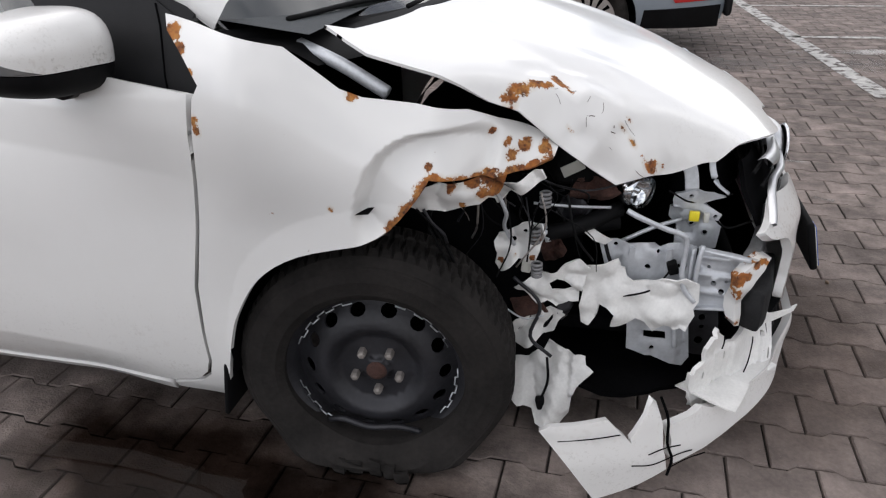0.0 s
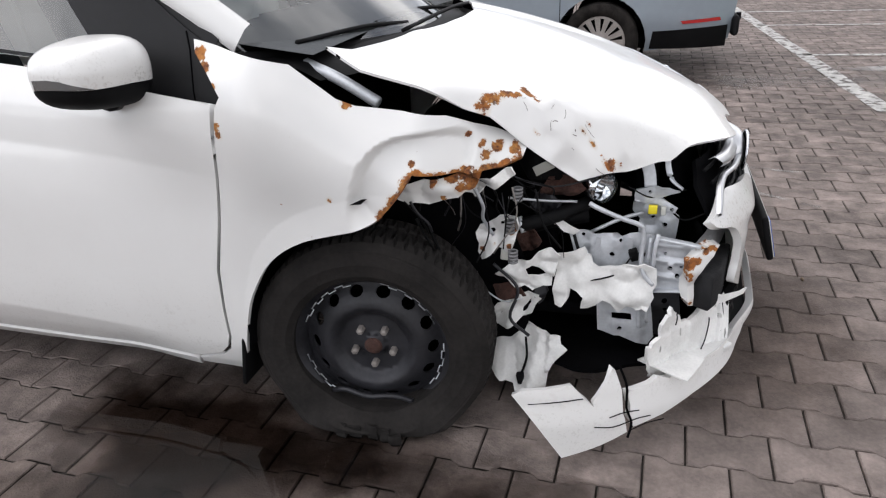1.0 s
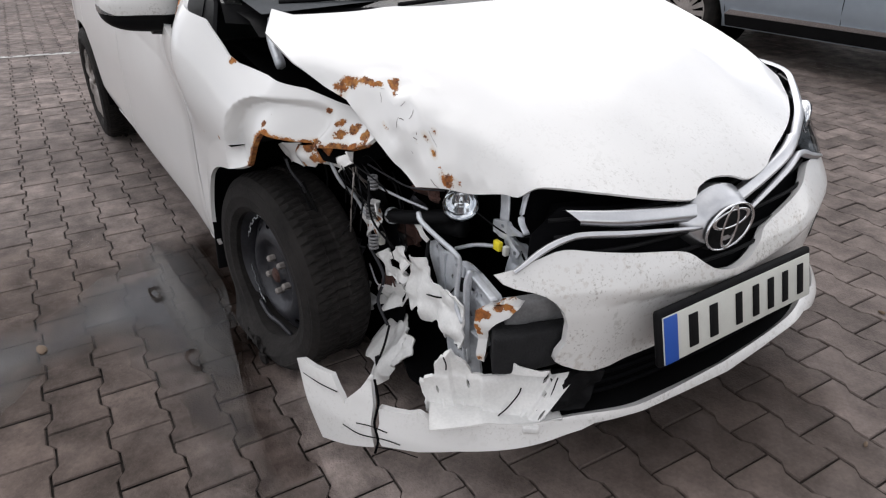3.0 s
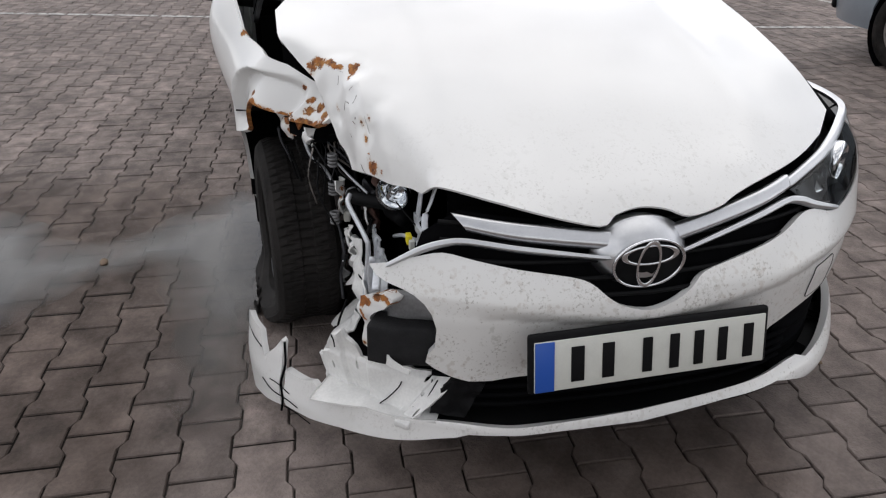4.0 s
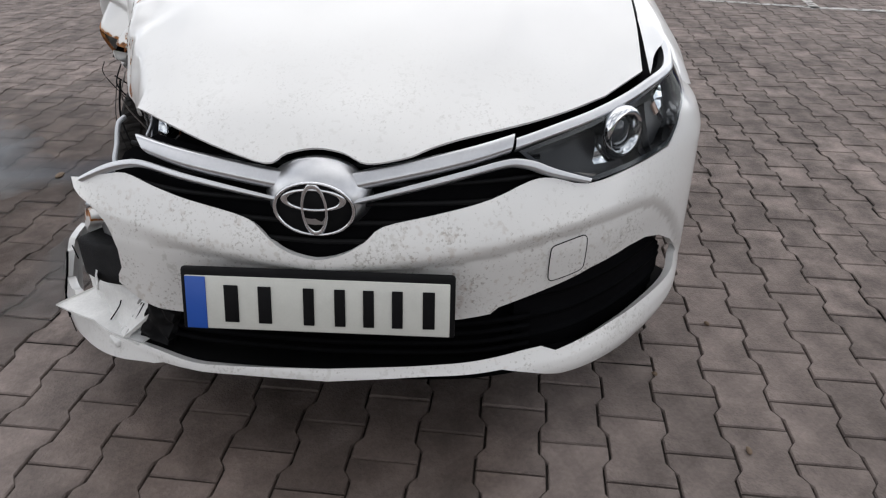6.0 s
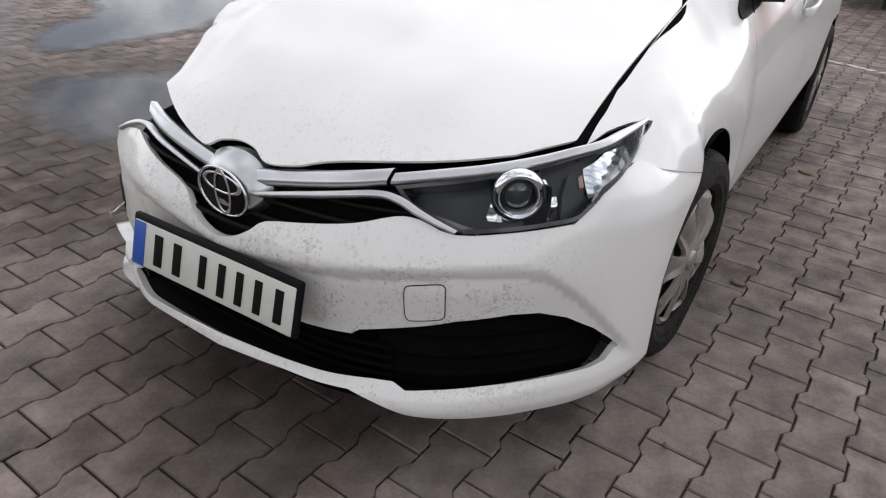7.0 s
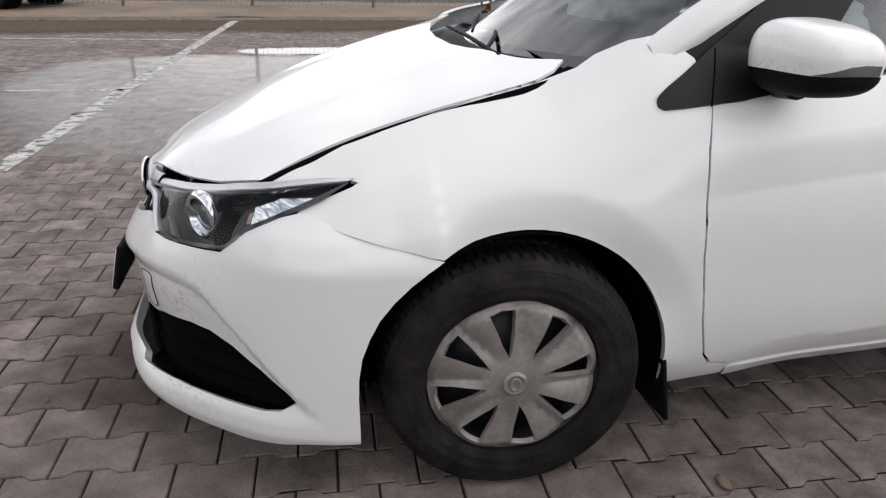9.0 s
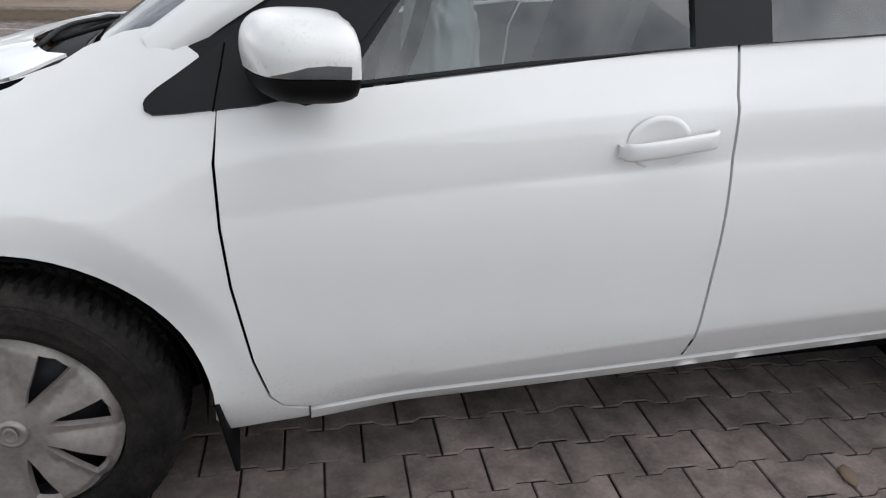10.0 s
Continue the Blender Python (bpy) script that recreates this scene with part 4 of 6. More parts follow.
part("tailgate", shell([[(-3.25, y * .62, 1.10) for y in (-1, -.5, 0, .5, 1)], [(-3.37 - .03 * (1 - abs(y)), y * .72, .9) for y in (-1, -.5, 0, .5, 1)], [(-3.41 - .03 * (1 - abs(y)), y * .76, .6) for y in (-1, -.5, 0, .5, 1)], [(-3.38 - .03 * (1 - abs(y)), y * .76, .32) for y in (-1, -.5, 0, .5, 1)]]), WHITE, car)
b = bmesh.new()
box(b, (2.9, 1.45, .06), pose(-1.85, 0, .24), .02)
part("underbody", b, DARK, car)
# trays added below engine and nose so the ground beneath stays dark
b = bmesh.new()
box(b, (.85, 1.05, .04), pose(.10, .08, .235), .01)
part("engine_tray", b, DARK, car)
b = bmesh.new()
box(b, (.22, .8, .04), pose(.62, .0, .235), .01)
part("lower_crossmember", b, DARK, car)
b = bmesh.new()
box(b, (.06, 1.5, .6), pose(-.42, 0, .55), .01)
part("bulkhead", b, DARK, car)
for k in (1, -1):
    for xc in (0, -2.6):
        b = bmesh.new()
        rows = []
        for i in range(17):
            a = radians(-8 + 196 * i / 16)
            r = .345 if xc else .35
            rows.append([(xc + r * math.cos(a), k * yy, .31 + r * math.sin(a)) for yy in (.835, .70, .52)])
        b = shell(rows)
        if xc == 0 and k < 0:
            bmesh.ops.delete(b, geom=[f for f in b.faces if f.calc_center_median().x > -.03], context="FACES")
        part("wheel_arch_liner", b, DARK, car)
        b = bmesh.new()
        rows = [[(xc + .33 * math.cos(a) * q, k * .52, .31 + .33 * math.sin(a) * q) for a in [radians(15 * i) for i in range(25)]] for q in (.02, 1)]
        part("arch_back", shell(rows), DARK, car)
        b = bmesh.new()
        box(b, (.012, .15, .18), pose(xc - .383, k * .755, .222, 0, 10, 0), .004)
        part("mud_flap", b, BLACK, car)


# ---- wheels ----
def tyre(bm_, r=.315, w=.195, rim=.205):
    h = w / 2
    prof = [(rim, -h * .86), (rim + .02, -h * .98), (r - .06, -h * 1.04), (r - .025, -h * .97), (r - .008, -h * .82), (r, -h * .6), (r, -h * .22), (r - .006, -h * .18), (r - .006, h * .18), (r, h * .22), (r, h * .6), (r - .008, h * .82), (r - .025, h * .97), (r - .03, h * .975), (r - .032, h * .99),
            (r - .06, h * 1.04), (rim + .03, h * 1.0), (rim + .018, h * .99), (rim, h * .86)]
    steps, n = 288, len(prof)
    rings = []
    for k in range(steps):
        a = 2 * math.pi * k / steps
        ring = []
        for i, (rr, y) in enumerate(prof):
            cut = 0.0
            if 5 <= i <= 10:
                skew = k + (2 if 6 <= i <= 9 else 0)
                cut = .008 if skew % 4 == 0 else 0.0
            ring.append(bm_.verts.new(((rr - cut) * math.cos(a), y, (rr - cut) * math.sin(a))))
        rings.append(ring)
    for k in range(steps):
        a, c = rings[k], rings[(k + 1) % steps]
        for i in range(n):
            bm_.faces.new([a[i], a[(i + 1) % n], c[(i + 1) % n], c[i]])
    bmesh.ops.recalc_face_normals(bm_, faces=bm_.faces)
    return bm_


def wheel_thing(name, centre, k, kind, steer=0.0, flat=0.0, camber=0.0):
    top = new(name)
    top.parent = car
    top.matrix_basis = pose(*centre, camber, 0, steer + (0 if k > 0 else 180))
    b = tyre(bmesh.new(), .315 if kind == "steel" else .308)
    if flat:
        floor_z = -centre[2] + .002
        for v in b.verts:
            low = max(0.0, floor_z + .09 - v.co.z)
            oval = v.co.z * (-floor_z / .315 if v.co.z < 0 else 1.0)
            v.co.z += flat * .55 * (oval - v.co.z)
            if v.co.z < floor_z + .02:
                deep = floor_z + .02 - v.co.z
                v.co.z = floor_z + .02 * math.exp(-deep / .03)
            v.co.y += math.copysign(flat * min(.040, 4.5 * low * low), v.co.y)
    part("tyre", b, DUSTY_RUBBER if kind == "steel" else RUBBER, top, smooth=False)
    b = bmesh.new()
    lathe(b, [(.208, .083), (.211, .078), (.206, .07), (.192, .062), (.186, .03), (.182, -.02), (.19, -.07), (.206, -.085)], 64)
    part("rim", b, STEEL, top)
    if kind == "steel":
        holes = []
        for i in range(14):
            a = 2 * math.pi * i / 14
            holes.append([(.158 * math.cos(a) + .014 * math.cos(q) * math.cos(a) - .019 * math.sin(q) * math.sin(a), .158 * math.sin(a) + .014 * math.cos(q) * math.sin(a) + .019 * math.sin(q) * math.cos(a)) for q in [2 * math.pi * j / 10 for j in range(10)]])
        circle = [(.186 * math.cos(2 * math.pi * i / 48), .186 * math.sin(2 * math.pi * i / 48)) for i in range(48)]
        DISC = [(0, .052), (.03, .052), (.034, .040), (.085, .036), (.10, .050), (.115, .060), (.128, .058), (.15, .046), (.175, .028), (.187, .024)]
        panel("disc", circle, lambda x, z: (x, curve(DISC, math.hypot(x, z)), z), STEEL, top, holes=holes, step=.011, depth=.006, out=(0, -.3, 0))
        for i in range(5):
            a = radians(90 + 36 + 72 * i)
            b = bmesh.new()
            lathe(b, [(0, .062), (.008, .060), (.0105, .055), (.0105, .036)], 6, "y", (.054 * math.cos(a), 0, .054 * math.sin(a)))
            part("wheel_nut", b, SILVER, top, smooth=False)
        b = bmesh.new()
        lathe(b, [(0, .060), (.018, .058), (.024, .052), (.024, .04)], 20)
        part("hub_cap", b, DARK_RUST, top, "rusty hub end")
        for a0, a1 in ((20, 75), (100, 150), (175, 215), (300, 345)):
            b = bmesh.new()
            pts, up = [], True
            for a in range(a0, a1, 7):
                up = not up
                for q in (a, a + 7):
                    rr = .181 if up else .187
                    pts.append((rr * math.cos(radians(q)), .052, rr * math.sin(radians(q))))
            tube(b, pts, .0018, 5)
            part("broken_cap_clip", b, GREY_METAL, top, "remains of a torn wheel trim")
        b = bmesh.new()
        tube(b, flow([(-.10, .07, -.155), (-.05, .08, -.135), (.02, .08, -.14), (.08, .075, -.125), (.12, .06, -.14)]), .007, 8)
        part("broken_trim_rib", b, STEEL, top)
    else:
        slots = []
        for i in range(8):
            a = 2 * math.pi * (i + .5) / 8 + .16
            slots.append([(r * math.cos(a + d), r * math.sin(a + d)) for r, d in ((.066, .0), (.10, .14), (.14, .19), (.182, .20), (.188, .03), (.185, -.13), (.14, -.11), (.10, -.10))])
        circle = [(.2 * math.cos(2 * math.pi * i / 60), .2 * math.sin(2 * math.pi * i / 60)) for i in range(60)]

        def cap(x, z):
            r, a = math.hypot(x, z), math.atan2(z, x)
            ridge = (.016 * abs(math.sin(4 * (a - .1) + (r - .1) * 3)) - .008) * ramp(r, .05, .12)
            return (x, .082 + .014 * (1 - (r / .2) ** 2) + ridge - .012 * ramp(r, .18, .2), z)
        panel("wheel_trim", circle, cap, SILVER, top, holes=slots, step=.011, depth=.012, out=(0, -.4, 0), label="grey plastic wheel trim with eight broad blades")
        b = bmesh.new()
        lathe(b, [(0, .05), (.06, .05), (.19, .03), (.19, -.02)], 40)
        part("disc", b, STEEL, top)
        b = bmesh.new()
        lathe(b, [(0, .103), (.020, .1025), (.023, .1055), (.029, .104), (.030, .09)], 24)
        badge_cap = part("centre_badge", b, SILVER, top)
        b = bmesh.new()
        lathe(b, [(.008, .105), (.011, .1075), (.014, .105)], 20)
        for v in b.verts:
            v.co.z *= 1.4
        part("cap_oval", b, SILVER, badge_cap)
    return top


# near-black tube under the hood's edge, putting in the gap's shade
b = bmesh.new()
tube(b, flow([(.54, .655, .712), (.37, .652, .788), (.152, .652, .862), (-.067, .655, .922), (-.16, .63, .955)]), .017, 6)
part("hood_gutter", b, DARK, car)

wheel_thing("front_wheel", (-.004, .762, .300), 1, "cap", steer=-4, flat=.2)
wheel_thing("front_wheel", (-.060, -.696, .234), -1, "steel", steer=6, flat=1, camber=1)
wheel_thing("rear_wheel", (-2.6, .765, .312), 1, "cap")
wheel_thing("rear_wheel", (-2.6, -.765, .312), -1, "cap")

# ---- nose: grille, lamps, plate ----
GRILLE = [(-.50, .555), (-.42, .575), (-.264, .55), (-.132, .52), (-.066, .475), (0, .465), (.05, .475), (.117, .52), (.323, .565), (.42, .585), (.40, .66), (.36, .68), (.11, .64), (.05, .655), (-.05, .655), (-.12, .64), (-.38, .665), (-.46, .62)]
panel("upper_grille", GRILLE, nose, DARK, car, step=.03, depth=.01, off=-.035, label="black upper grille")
# near-black sheet added behind the hood's front gap so it reads dark
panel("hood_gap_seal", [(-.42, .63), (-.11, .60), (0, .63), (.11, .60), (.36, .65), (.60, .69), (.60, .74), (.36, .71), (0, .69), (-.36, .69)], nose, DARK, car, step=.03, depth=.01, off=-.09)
ribbon("chrome_bar", [(-.368, .622), (-.25, .604), (-.06, .582)], [(-.398, .652), (-.25, .637), (-.06, .616)], nose, BRUSHED, car, "chrome grille bar", off=.006, bulge=.007)
ribbon("chrome_bar", [(.05, .586), (.20, .613), (.358, .645)], [(.05, .618), (.21, .647), (.364, .674)], nose, BRUSHED, car, "chrome grille bar", off=.006, bulge=.007)
ribbon("chrome_bar", [(.366, .646), (.60, .688), (.80, .719), (1.0, .740), (1.125, .752)], [(.368, .667), (.60, .708), (.80, .738), (1.0, .756), (1.138, .760)], nose, BRUSHED, car, "chrome strip above the headlamp", off=.004, bulge=.005, n=60)
ribbon("chrome_strip", [(-.533, .551), (-.47, .578), (-.41, .595), (-.36, .598), (-.25, .586), (-.08, .566)], [(-.536, .558), (-.47, .590), (-.41, .607), (-.36, .610), (-.25, .597), (-.08, .573)], nose, BRUSHED, car, "thin chrome strip under the grille", off=.006, bulge=.004)
ribbon("chrome_strip", [(.06, .566), (.20, .594), (.337, .620), (.39, .617), (.44, .601), (.525, .580)], [(.06, .574), (.2, .606), (.337, .634), (.40, .630), (.45, .612), (.53, .587)], nose, BRUSHED, car, "thin chrome strip under the grille", off=.006, bulge=.004)
b = bmesh.new()
for i in range(5):
    z0 = .50 + .03 * i
    tube(b, [Vector(nose(-.42 + .84 * j / 24, z0 + .02 * abs(-.42 + .84 * j / 24))) - Vector((.02, 0, 0)) for j in range(25)], .005, 6)
part("grille_slat", b, BLACK, car)
# badge
b = bmesh.new()
bmesh.ops.create_uvsphere(b, u_segments=32, v_segments=16, radius=1.0)
for v in b.verts:
    q = min(1.0, math.hypot(v.co.y, v.co.z))
    v.co = Vector((.812 + .053 * math.copysign(1 - q ** 5, v.co.x), -.012 + .106 * v.co.y, .570 + .075 * v.co.z - .010 * v.co.x))
badge = part("badge_mount", b, BRUSHED, car, "domed chrome badge mount")
b = bmesh.new()
lathe(b, [(.074, 0), (.0765, .004), (.074, .007), (.069, .005), (.069, 0)], 40, "x", closed=True)
ring = part("badge_ring", b, CHROME, badge)
ring.matrix_basis = pose(.863, -.012, .564, 0, 2, 0) @ Matrix.Diagonal((1, 1.04, .75, 1))
b = bmesh.new()
lathe(b, [(0, .003), (.07, .002), (.07, 0)], 40, "x")
disc = part("badge_field", b, BLACK, badge)
disc.matrix_basis = pose(.863, -.012, .564, 0, 2, 0) @ Matrix.Diagonal((1, 1.04, .75, 1))
for sy, sz, dz in ((.023, .050, -.002), (.056, .021, .019)):
    b = bmesh.new()
    lathe(b, [(.89, .003), (1.0, .006), (1.11, .003)], 40, "x")
    for v in b.verts:
        v.co.y *= sy
        v.co.z *= sz
    o = part("badge_oval", b, CHROME, badge)
    o.matrix_basis = pose(.864, -.012, .564 + dz, 0, 2, 0)

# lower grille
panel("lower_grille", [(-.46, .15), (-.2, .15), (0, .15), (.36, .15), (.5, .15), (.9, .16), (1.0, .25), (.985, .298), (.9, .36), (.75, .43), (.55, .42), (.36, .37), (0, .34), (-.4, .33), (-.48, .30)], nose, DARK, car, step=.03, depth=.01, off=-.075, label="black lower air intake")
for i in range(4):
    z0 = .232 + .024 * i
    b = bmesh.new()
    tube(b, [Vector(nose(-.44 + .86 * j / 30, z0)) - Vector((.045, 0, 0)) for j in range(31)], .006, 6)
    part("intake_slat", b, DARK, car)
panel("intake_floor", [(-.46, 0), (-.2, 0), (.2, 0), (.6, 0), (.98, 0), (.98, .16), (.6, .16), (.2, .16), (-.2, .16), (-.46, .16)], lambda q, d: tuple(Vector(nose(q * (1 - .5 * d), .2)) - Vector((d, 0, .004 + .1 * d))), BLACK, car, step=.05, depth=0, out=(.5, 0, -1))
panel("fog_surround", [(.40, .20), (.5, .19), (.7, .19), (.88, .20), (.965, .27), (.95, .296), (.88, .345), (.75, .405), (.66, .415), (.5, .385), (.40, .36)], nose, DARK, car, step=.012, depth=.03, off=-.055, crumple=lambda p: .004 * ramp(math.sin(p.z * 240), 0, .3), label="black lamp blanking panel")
TOW = soft_corners([(.449, .400), (.455, .388), (.465, .388), (.518, .398), (.528, .403), (.531, .414), (.532, .470), (.528, .481), (.517, .484), (.465, .475), (.453, .471), (.450, .460)], 1)
tow = panel("tow_cover", TOW, bumper, WHITE, car, step=.01, depth=.006, off=.0025, dirt=speckle_front)
b = bmesh.new()
ring_pts = [Vector(bumper(*p)) + Vector((.002, .001, 0)) for p in dense(TOW, .008)]
tube(b, ring_pts + ring_pts[:1], .0012, 5)
part("cover_gap", b, DARK, tow)

# headlamp, unbroken side
LAMP = [(.375, .646), (.42, .615), (.535, .582), (.65, .592), (.764, .606), (.79, .613), (.86, .66), (1.01, .703), (1.07, .724), (1.137, .757), (1.0, .748), (.80, .726), (.60, .692)]
lamp = panel("headlamp", LAMP, nose, LAMP_GREY, car, step=.02, depth=.01, off=-.055, label="clear headlamp with chrome reflector")
cover = panel("lamp_cover", LAMP, nose, LENS, lamp, step=.025, depth=0, off=.005)
cover.visible_shadow = False
panel("lamp_rim", LAMP, nose, GLOSS_BLACK, lamp, holes=(inset(LAMP, .008),), step=.012, depth=.05, off=0)
cx, cy, cz = nose(.635, .648)
q = Vector((.80, .55, .0)).to_track_quat("X", "Z").to_matrix().to_4x4()
m_lamp = Matrix.Translation((cx - .026, cy - .016, cz - .002)) @ q
b = bmesh.new()
lathe(b, [(.032, .004), (.034, .014), (.038, .018), (.040, .024), (.046, .027), (.056, .016), (.055, 0), (.032, -.012)], 40, "x", closed=True)
o = part("lamp_ring", b, LAMP_CHROME, lamp)
o.matrix_basis = m_lamp
b = bmesh.new()
bmesh.ops.create_uvsphere(b, u_segments=24, v_segments=12, radius=.031)
o = part("projector", b, PROJECTOR, lamp)
o.matrix_basis = m_lamp @ Matrix.Diagonal((.6, 1, 1, 1))
panel("reflector", [(.575, .612), (.65, .606), (.73, .612), (.745, .64), (.74, .668), (.70, .692), (.62, .688), (.575, .665)], nose, LAMP_CHROME, lamp, step=.009, depth=.02, off=-.05, crumple=lambda p: .004 * math.sin(p.y * 90 + p.z * 50) + .003 * math.sin(p.z * 110))
panel("lamp_divider", [(.752, .612), (.77, .618), (.815, .65), (.815, .70), (.775, .698), (.752, .66)], nose, LAMP_GREY, lamp, step=.012, depth=.02, off=-.035)
panel("indicator", [(.825, .652), (.90, .676), (1.0, .706), (1.1, .736), (.95, .730), (.825, .705)], nose, LAMP_CHROME, lamp, step=.008, depth=.02, off=-.03, crumple=lambda p: .0007 * math.sin(p.z * 260 - p.x * 90))
panel("amber_bulb", [(.805, .672), (.82, .675), (.82, .695), (.805, .69)], nose, AMBER, lamp, step=.02, depth=.01, off=-.03)
panel("lamp_fin", [(.46, .612), (.475, .60), (.55, .588), (.56, .594)], nose, SILVER, lamp, step=.02, depth=.01, off=-.02)

# number plate in its frame
plate = new("number_plate")
plate.parent = car
plate.matrix_basis = pose(.924, -.006, .392, 0, -14, 1)
b = bmesh.new()
box(b, (.018, .530, .126), pose(0, 0, .002), .007)
part("plate_frame", b, BLACK, plate)
b = bmesh.new()
box(b, (.006, .510, .106), pose(.009, 0, -.003), .002)
part("plate_face", b, PLATE, plate)
b = bmesh.new()
box(b, (.004, .040, .104), pose(.0115, -.234, -.003), .001)
part("blue_band", b, BLUE, plate)
for y0, w in ((-.165, .06), (-.10, .055), (-.015, .045), (.045, .045), (.10, .045), (.155, .045), (.215, .05)):
    b = bmesh.new()
    box(b, (.0035, w * .46, .074), pose(.0118, y0, -.003), .001)
    part("plain_bar", b, BLACK, plate)

# mirrors
def mirror_skin(k, centre):
    """Rounded mirror housing by bearing (0 ahead, 90 outward) and rise in degrees; its back is cut flat."""
    def form(az, el):
        a, e = radians(az), radians(el)
        d = (math.cos(a) * math.cos(e), math.sin(a) * math.cos(e), math.sin(e))
        r = sum(abs(c) ** 3.2 for c in d) ** (-1 / 3.2)
        x, y, z = (c * r for c in d)
        out = (y + 1) / 2
        z *= (1.06 - .30 * out ** 1.5) if z > 0 else (.93 - .20 * out ** 2)
        x *= 1 - .16 * out ** 2
        if z < .1:
            x *= 1 - .10 * min(1.0, .1 - z)
        x = max(x, -.62) - .22 * max(0.0, out - .3)
        return (centre[0] + .106 * x, k * (centre[1] + .110 * y), centre[2] + .081 * z)
    return form


def grimy(ob, amount):
    """Speckles of grime all over a mesh."""
    ob.data.attributes.new("dirt", "FLOAT", "POINT").data.foreach_set("value", [amount(v.co) for v in ob.data.vertices])


for k in (1, -1):
    mir = new("door_mirror")
    mir.parent = car
    centre = (-.572, .860, 1.014) if k > 0 else (-.572, .893, .950)
    form = mirror_skin(k, centre)
    for nm, e0, e1, n, mat, text in (("mirror_shell", -13, 90, 16, WHITE, "white mirror housing speckled with grime"), ("mirror_base", -90, -14.5, 10, BLACK, "black mirror foot")):
        b = shell([[form(6 * i, e0 + (e1 - e0) * j / n) for i in range(60)] for j in range(n + 1)], closed=True)
        bmesh.ops.remove_doubles(b, verts=b.verts, dist=1e-5)
        bmesh.ops.recalc_face_normals(b, faces=b.faces)
        ob = part(nm, b, mat, mir, text)
        grimy(ob, lambda c: .62 - .42 * ramp(c.z, centre[2] + .0, centre[2] + .02))
    b = bmesh.new()
    tube(b, flow([(-.585, k * (centre[1] - .15), centre[2] - .07), (-.58, k * (centre[1] - .09), centre[2] - .062), (-.575, k * (centre[1] - .03), centre[2] - .055)]), [.034, .034] + [.03] * 11, 12)
    part("mirror_arm", b, TRIM, mir)
    panel("mirror_indicator", [(40, -12), (60, -12.5), (90, -12.5), (118, -12.5), (118, 5), (95, 7), (75, 4), (58, -4)], form, INDICATOR, mir, step=2.5, depth=.003, off=.002, out=(centre[0], k * centre[1], centre[2]), label="clear ribbed indicator in the mirror")

# wipers
for pts in ([(-.06, .30, .985), (-.15, .05, 1.005), (-.17, -.25, 1.0)], [(-.12, -.12, .985), (-.17, -.32, 1.0), (-.24, -.58, .995)], [(-.06, .42, .985), (-.05, .1, 1.0), (-.07, -.3, .985)]):
    b = bmesh.new()
    tube(b, [p - Vector((0, 0, .022)) for p in flow(pts)], .006, 8)
    part("wiper", b, BLACK, car)

# cabin
b = bmesh.new()
rows = [[(x, y, z + .02 * math.cos(y * 2)) for y in (-.66, -.4, -.1, .1, .4, .66)] for x, z in ((-.16, .95), (-.4, .985), (-.62, .975), (-.7, .9), (-.72, .7), (-.70, .45))]
part("dashboard", shell(rows), CLOTH, car)


def seat_at(y, x=-1.35):
    s = new("seat")
    s.parent = car
    bb = bmesh.new()
    box(bb, (.5, .5, .16), pose(x + .1, y, .55, 0, -6, 0), .06)
    part("cushion", bb, CLOTH, s)
    bb = bmesh.new()
    box(bb, (.13, .48, .62), pose(x - .24, y, .88, 0, -18, 0), .06)
    part("backrest", bb, CLOTH, s)
    bb = bmesh.new()
    box(bb, (.10, .27, .18), pose(x - .36, y, 1.27, 0, -14, 0), .045)
    part("headrest", bb, CLOTH, s)


for y in (.37, -.37):
    seat_at(y)
bench = new("rear_bench")
bench.parent = car
b = bmesh.new()
box(b, (.5, 1.2, .16), pose(-2.2, 0, .55), .06)
part("cushion", b, CLOTH, bench)
b = bmesh.new()
box(b, (.14, 1.2, .62), pose(-2.5, 0, .88, 0, -20, 0), .06)
part("backrest", b, CLOTH, bench)
b = bmesh.new()
lathe(b, [(.172, -.014), (.19, -.016), (.196, 0), (.19, .016), (.172, .014), (.168, 0)], 40, "x", closed=True)
sw = part("steering_wheel", b, BLACK, car)
sw.matrix_basis = pose(-.82, .37, .98, 0, -22, 0)


def puffed(centre, size, seed):
    bb = bmesh.new()
    bmesh.ops.create_icosphere(bb, subdivisions=5, radius=1.0)
    for v in bb.verts:
        n = v.co.normalized()
        v.co = Vector([math.copysign(abs(c) ** .65, c) for c in n])
        v.co *= 1 + .16 * noise.noise(n * 1.7 + Vector((seed, 0, 0))) + .07 * noise.noise(n * 5 + Vector((0, seed, 0))) - .05 * abs(noise.noise(n * 3.3 + Vector((0, 0, seed))))
        v.co = Vector((v.co.x * size[0], v.co.y * size[1], v.co.z * size[2])) + Vector(centre)
    return bb


part("airbag", puffed((-.72, -.34, 1.08), (.17, .26, .14), 3.0), AIRBAG, car, "burst white passenger airbag")
part("airbag", puffed((-.93, .37, .98), (.07, .20, .15), 8.0), AIRBAG, car, "slack white driver airbag")

# ---- torn corner: sheet metal, plastic and cables ----
def disc_hole(x, z, r, n=10):
    return [(x + r * math.cos(2 * math.pi * i / n), z + r * math.sin(2 * math.pi * i / n)) for i in range(n)]


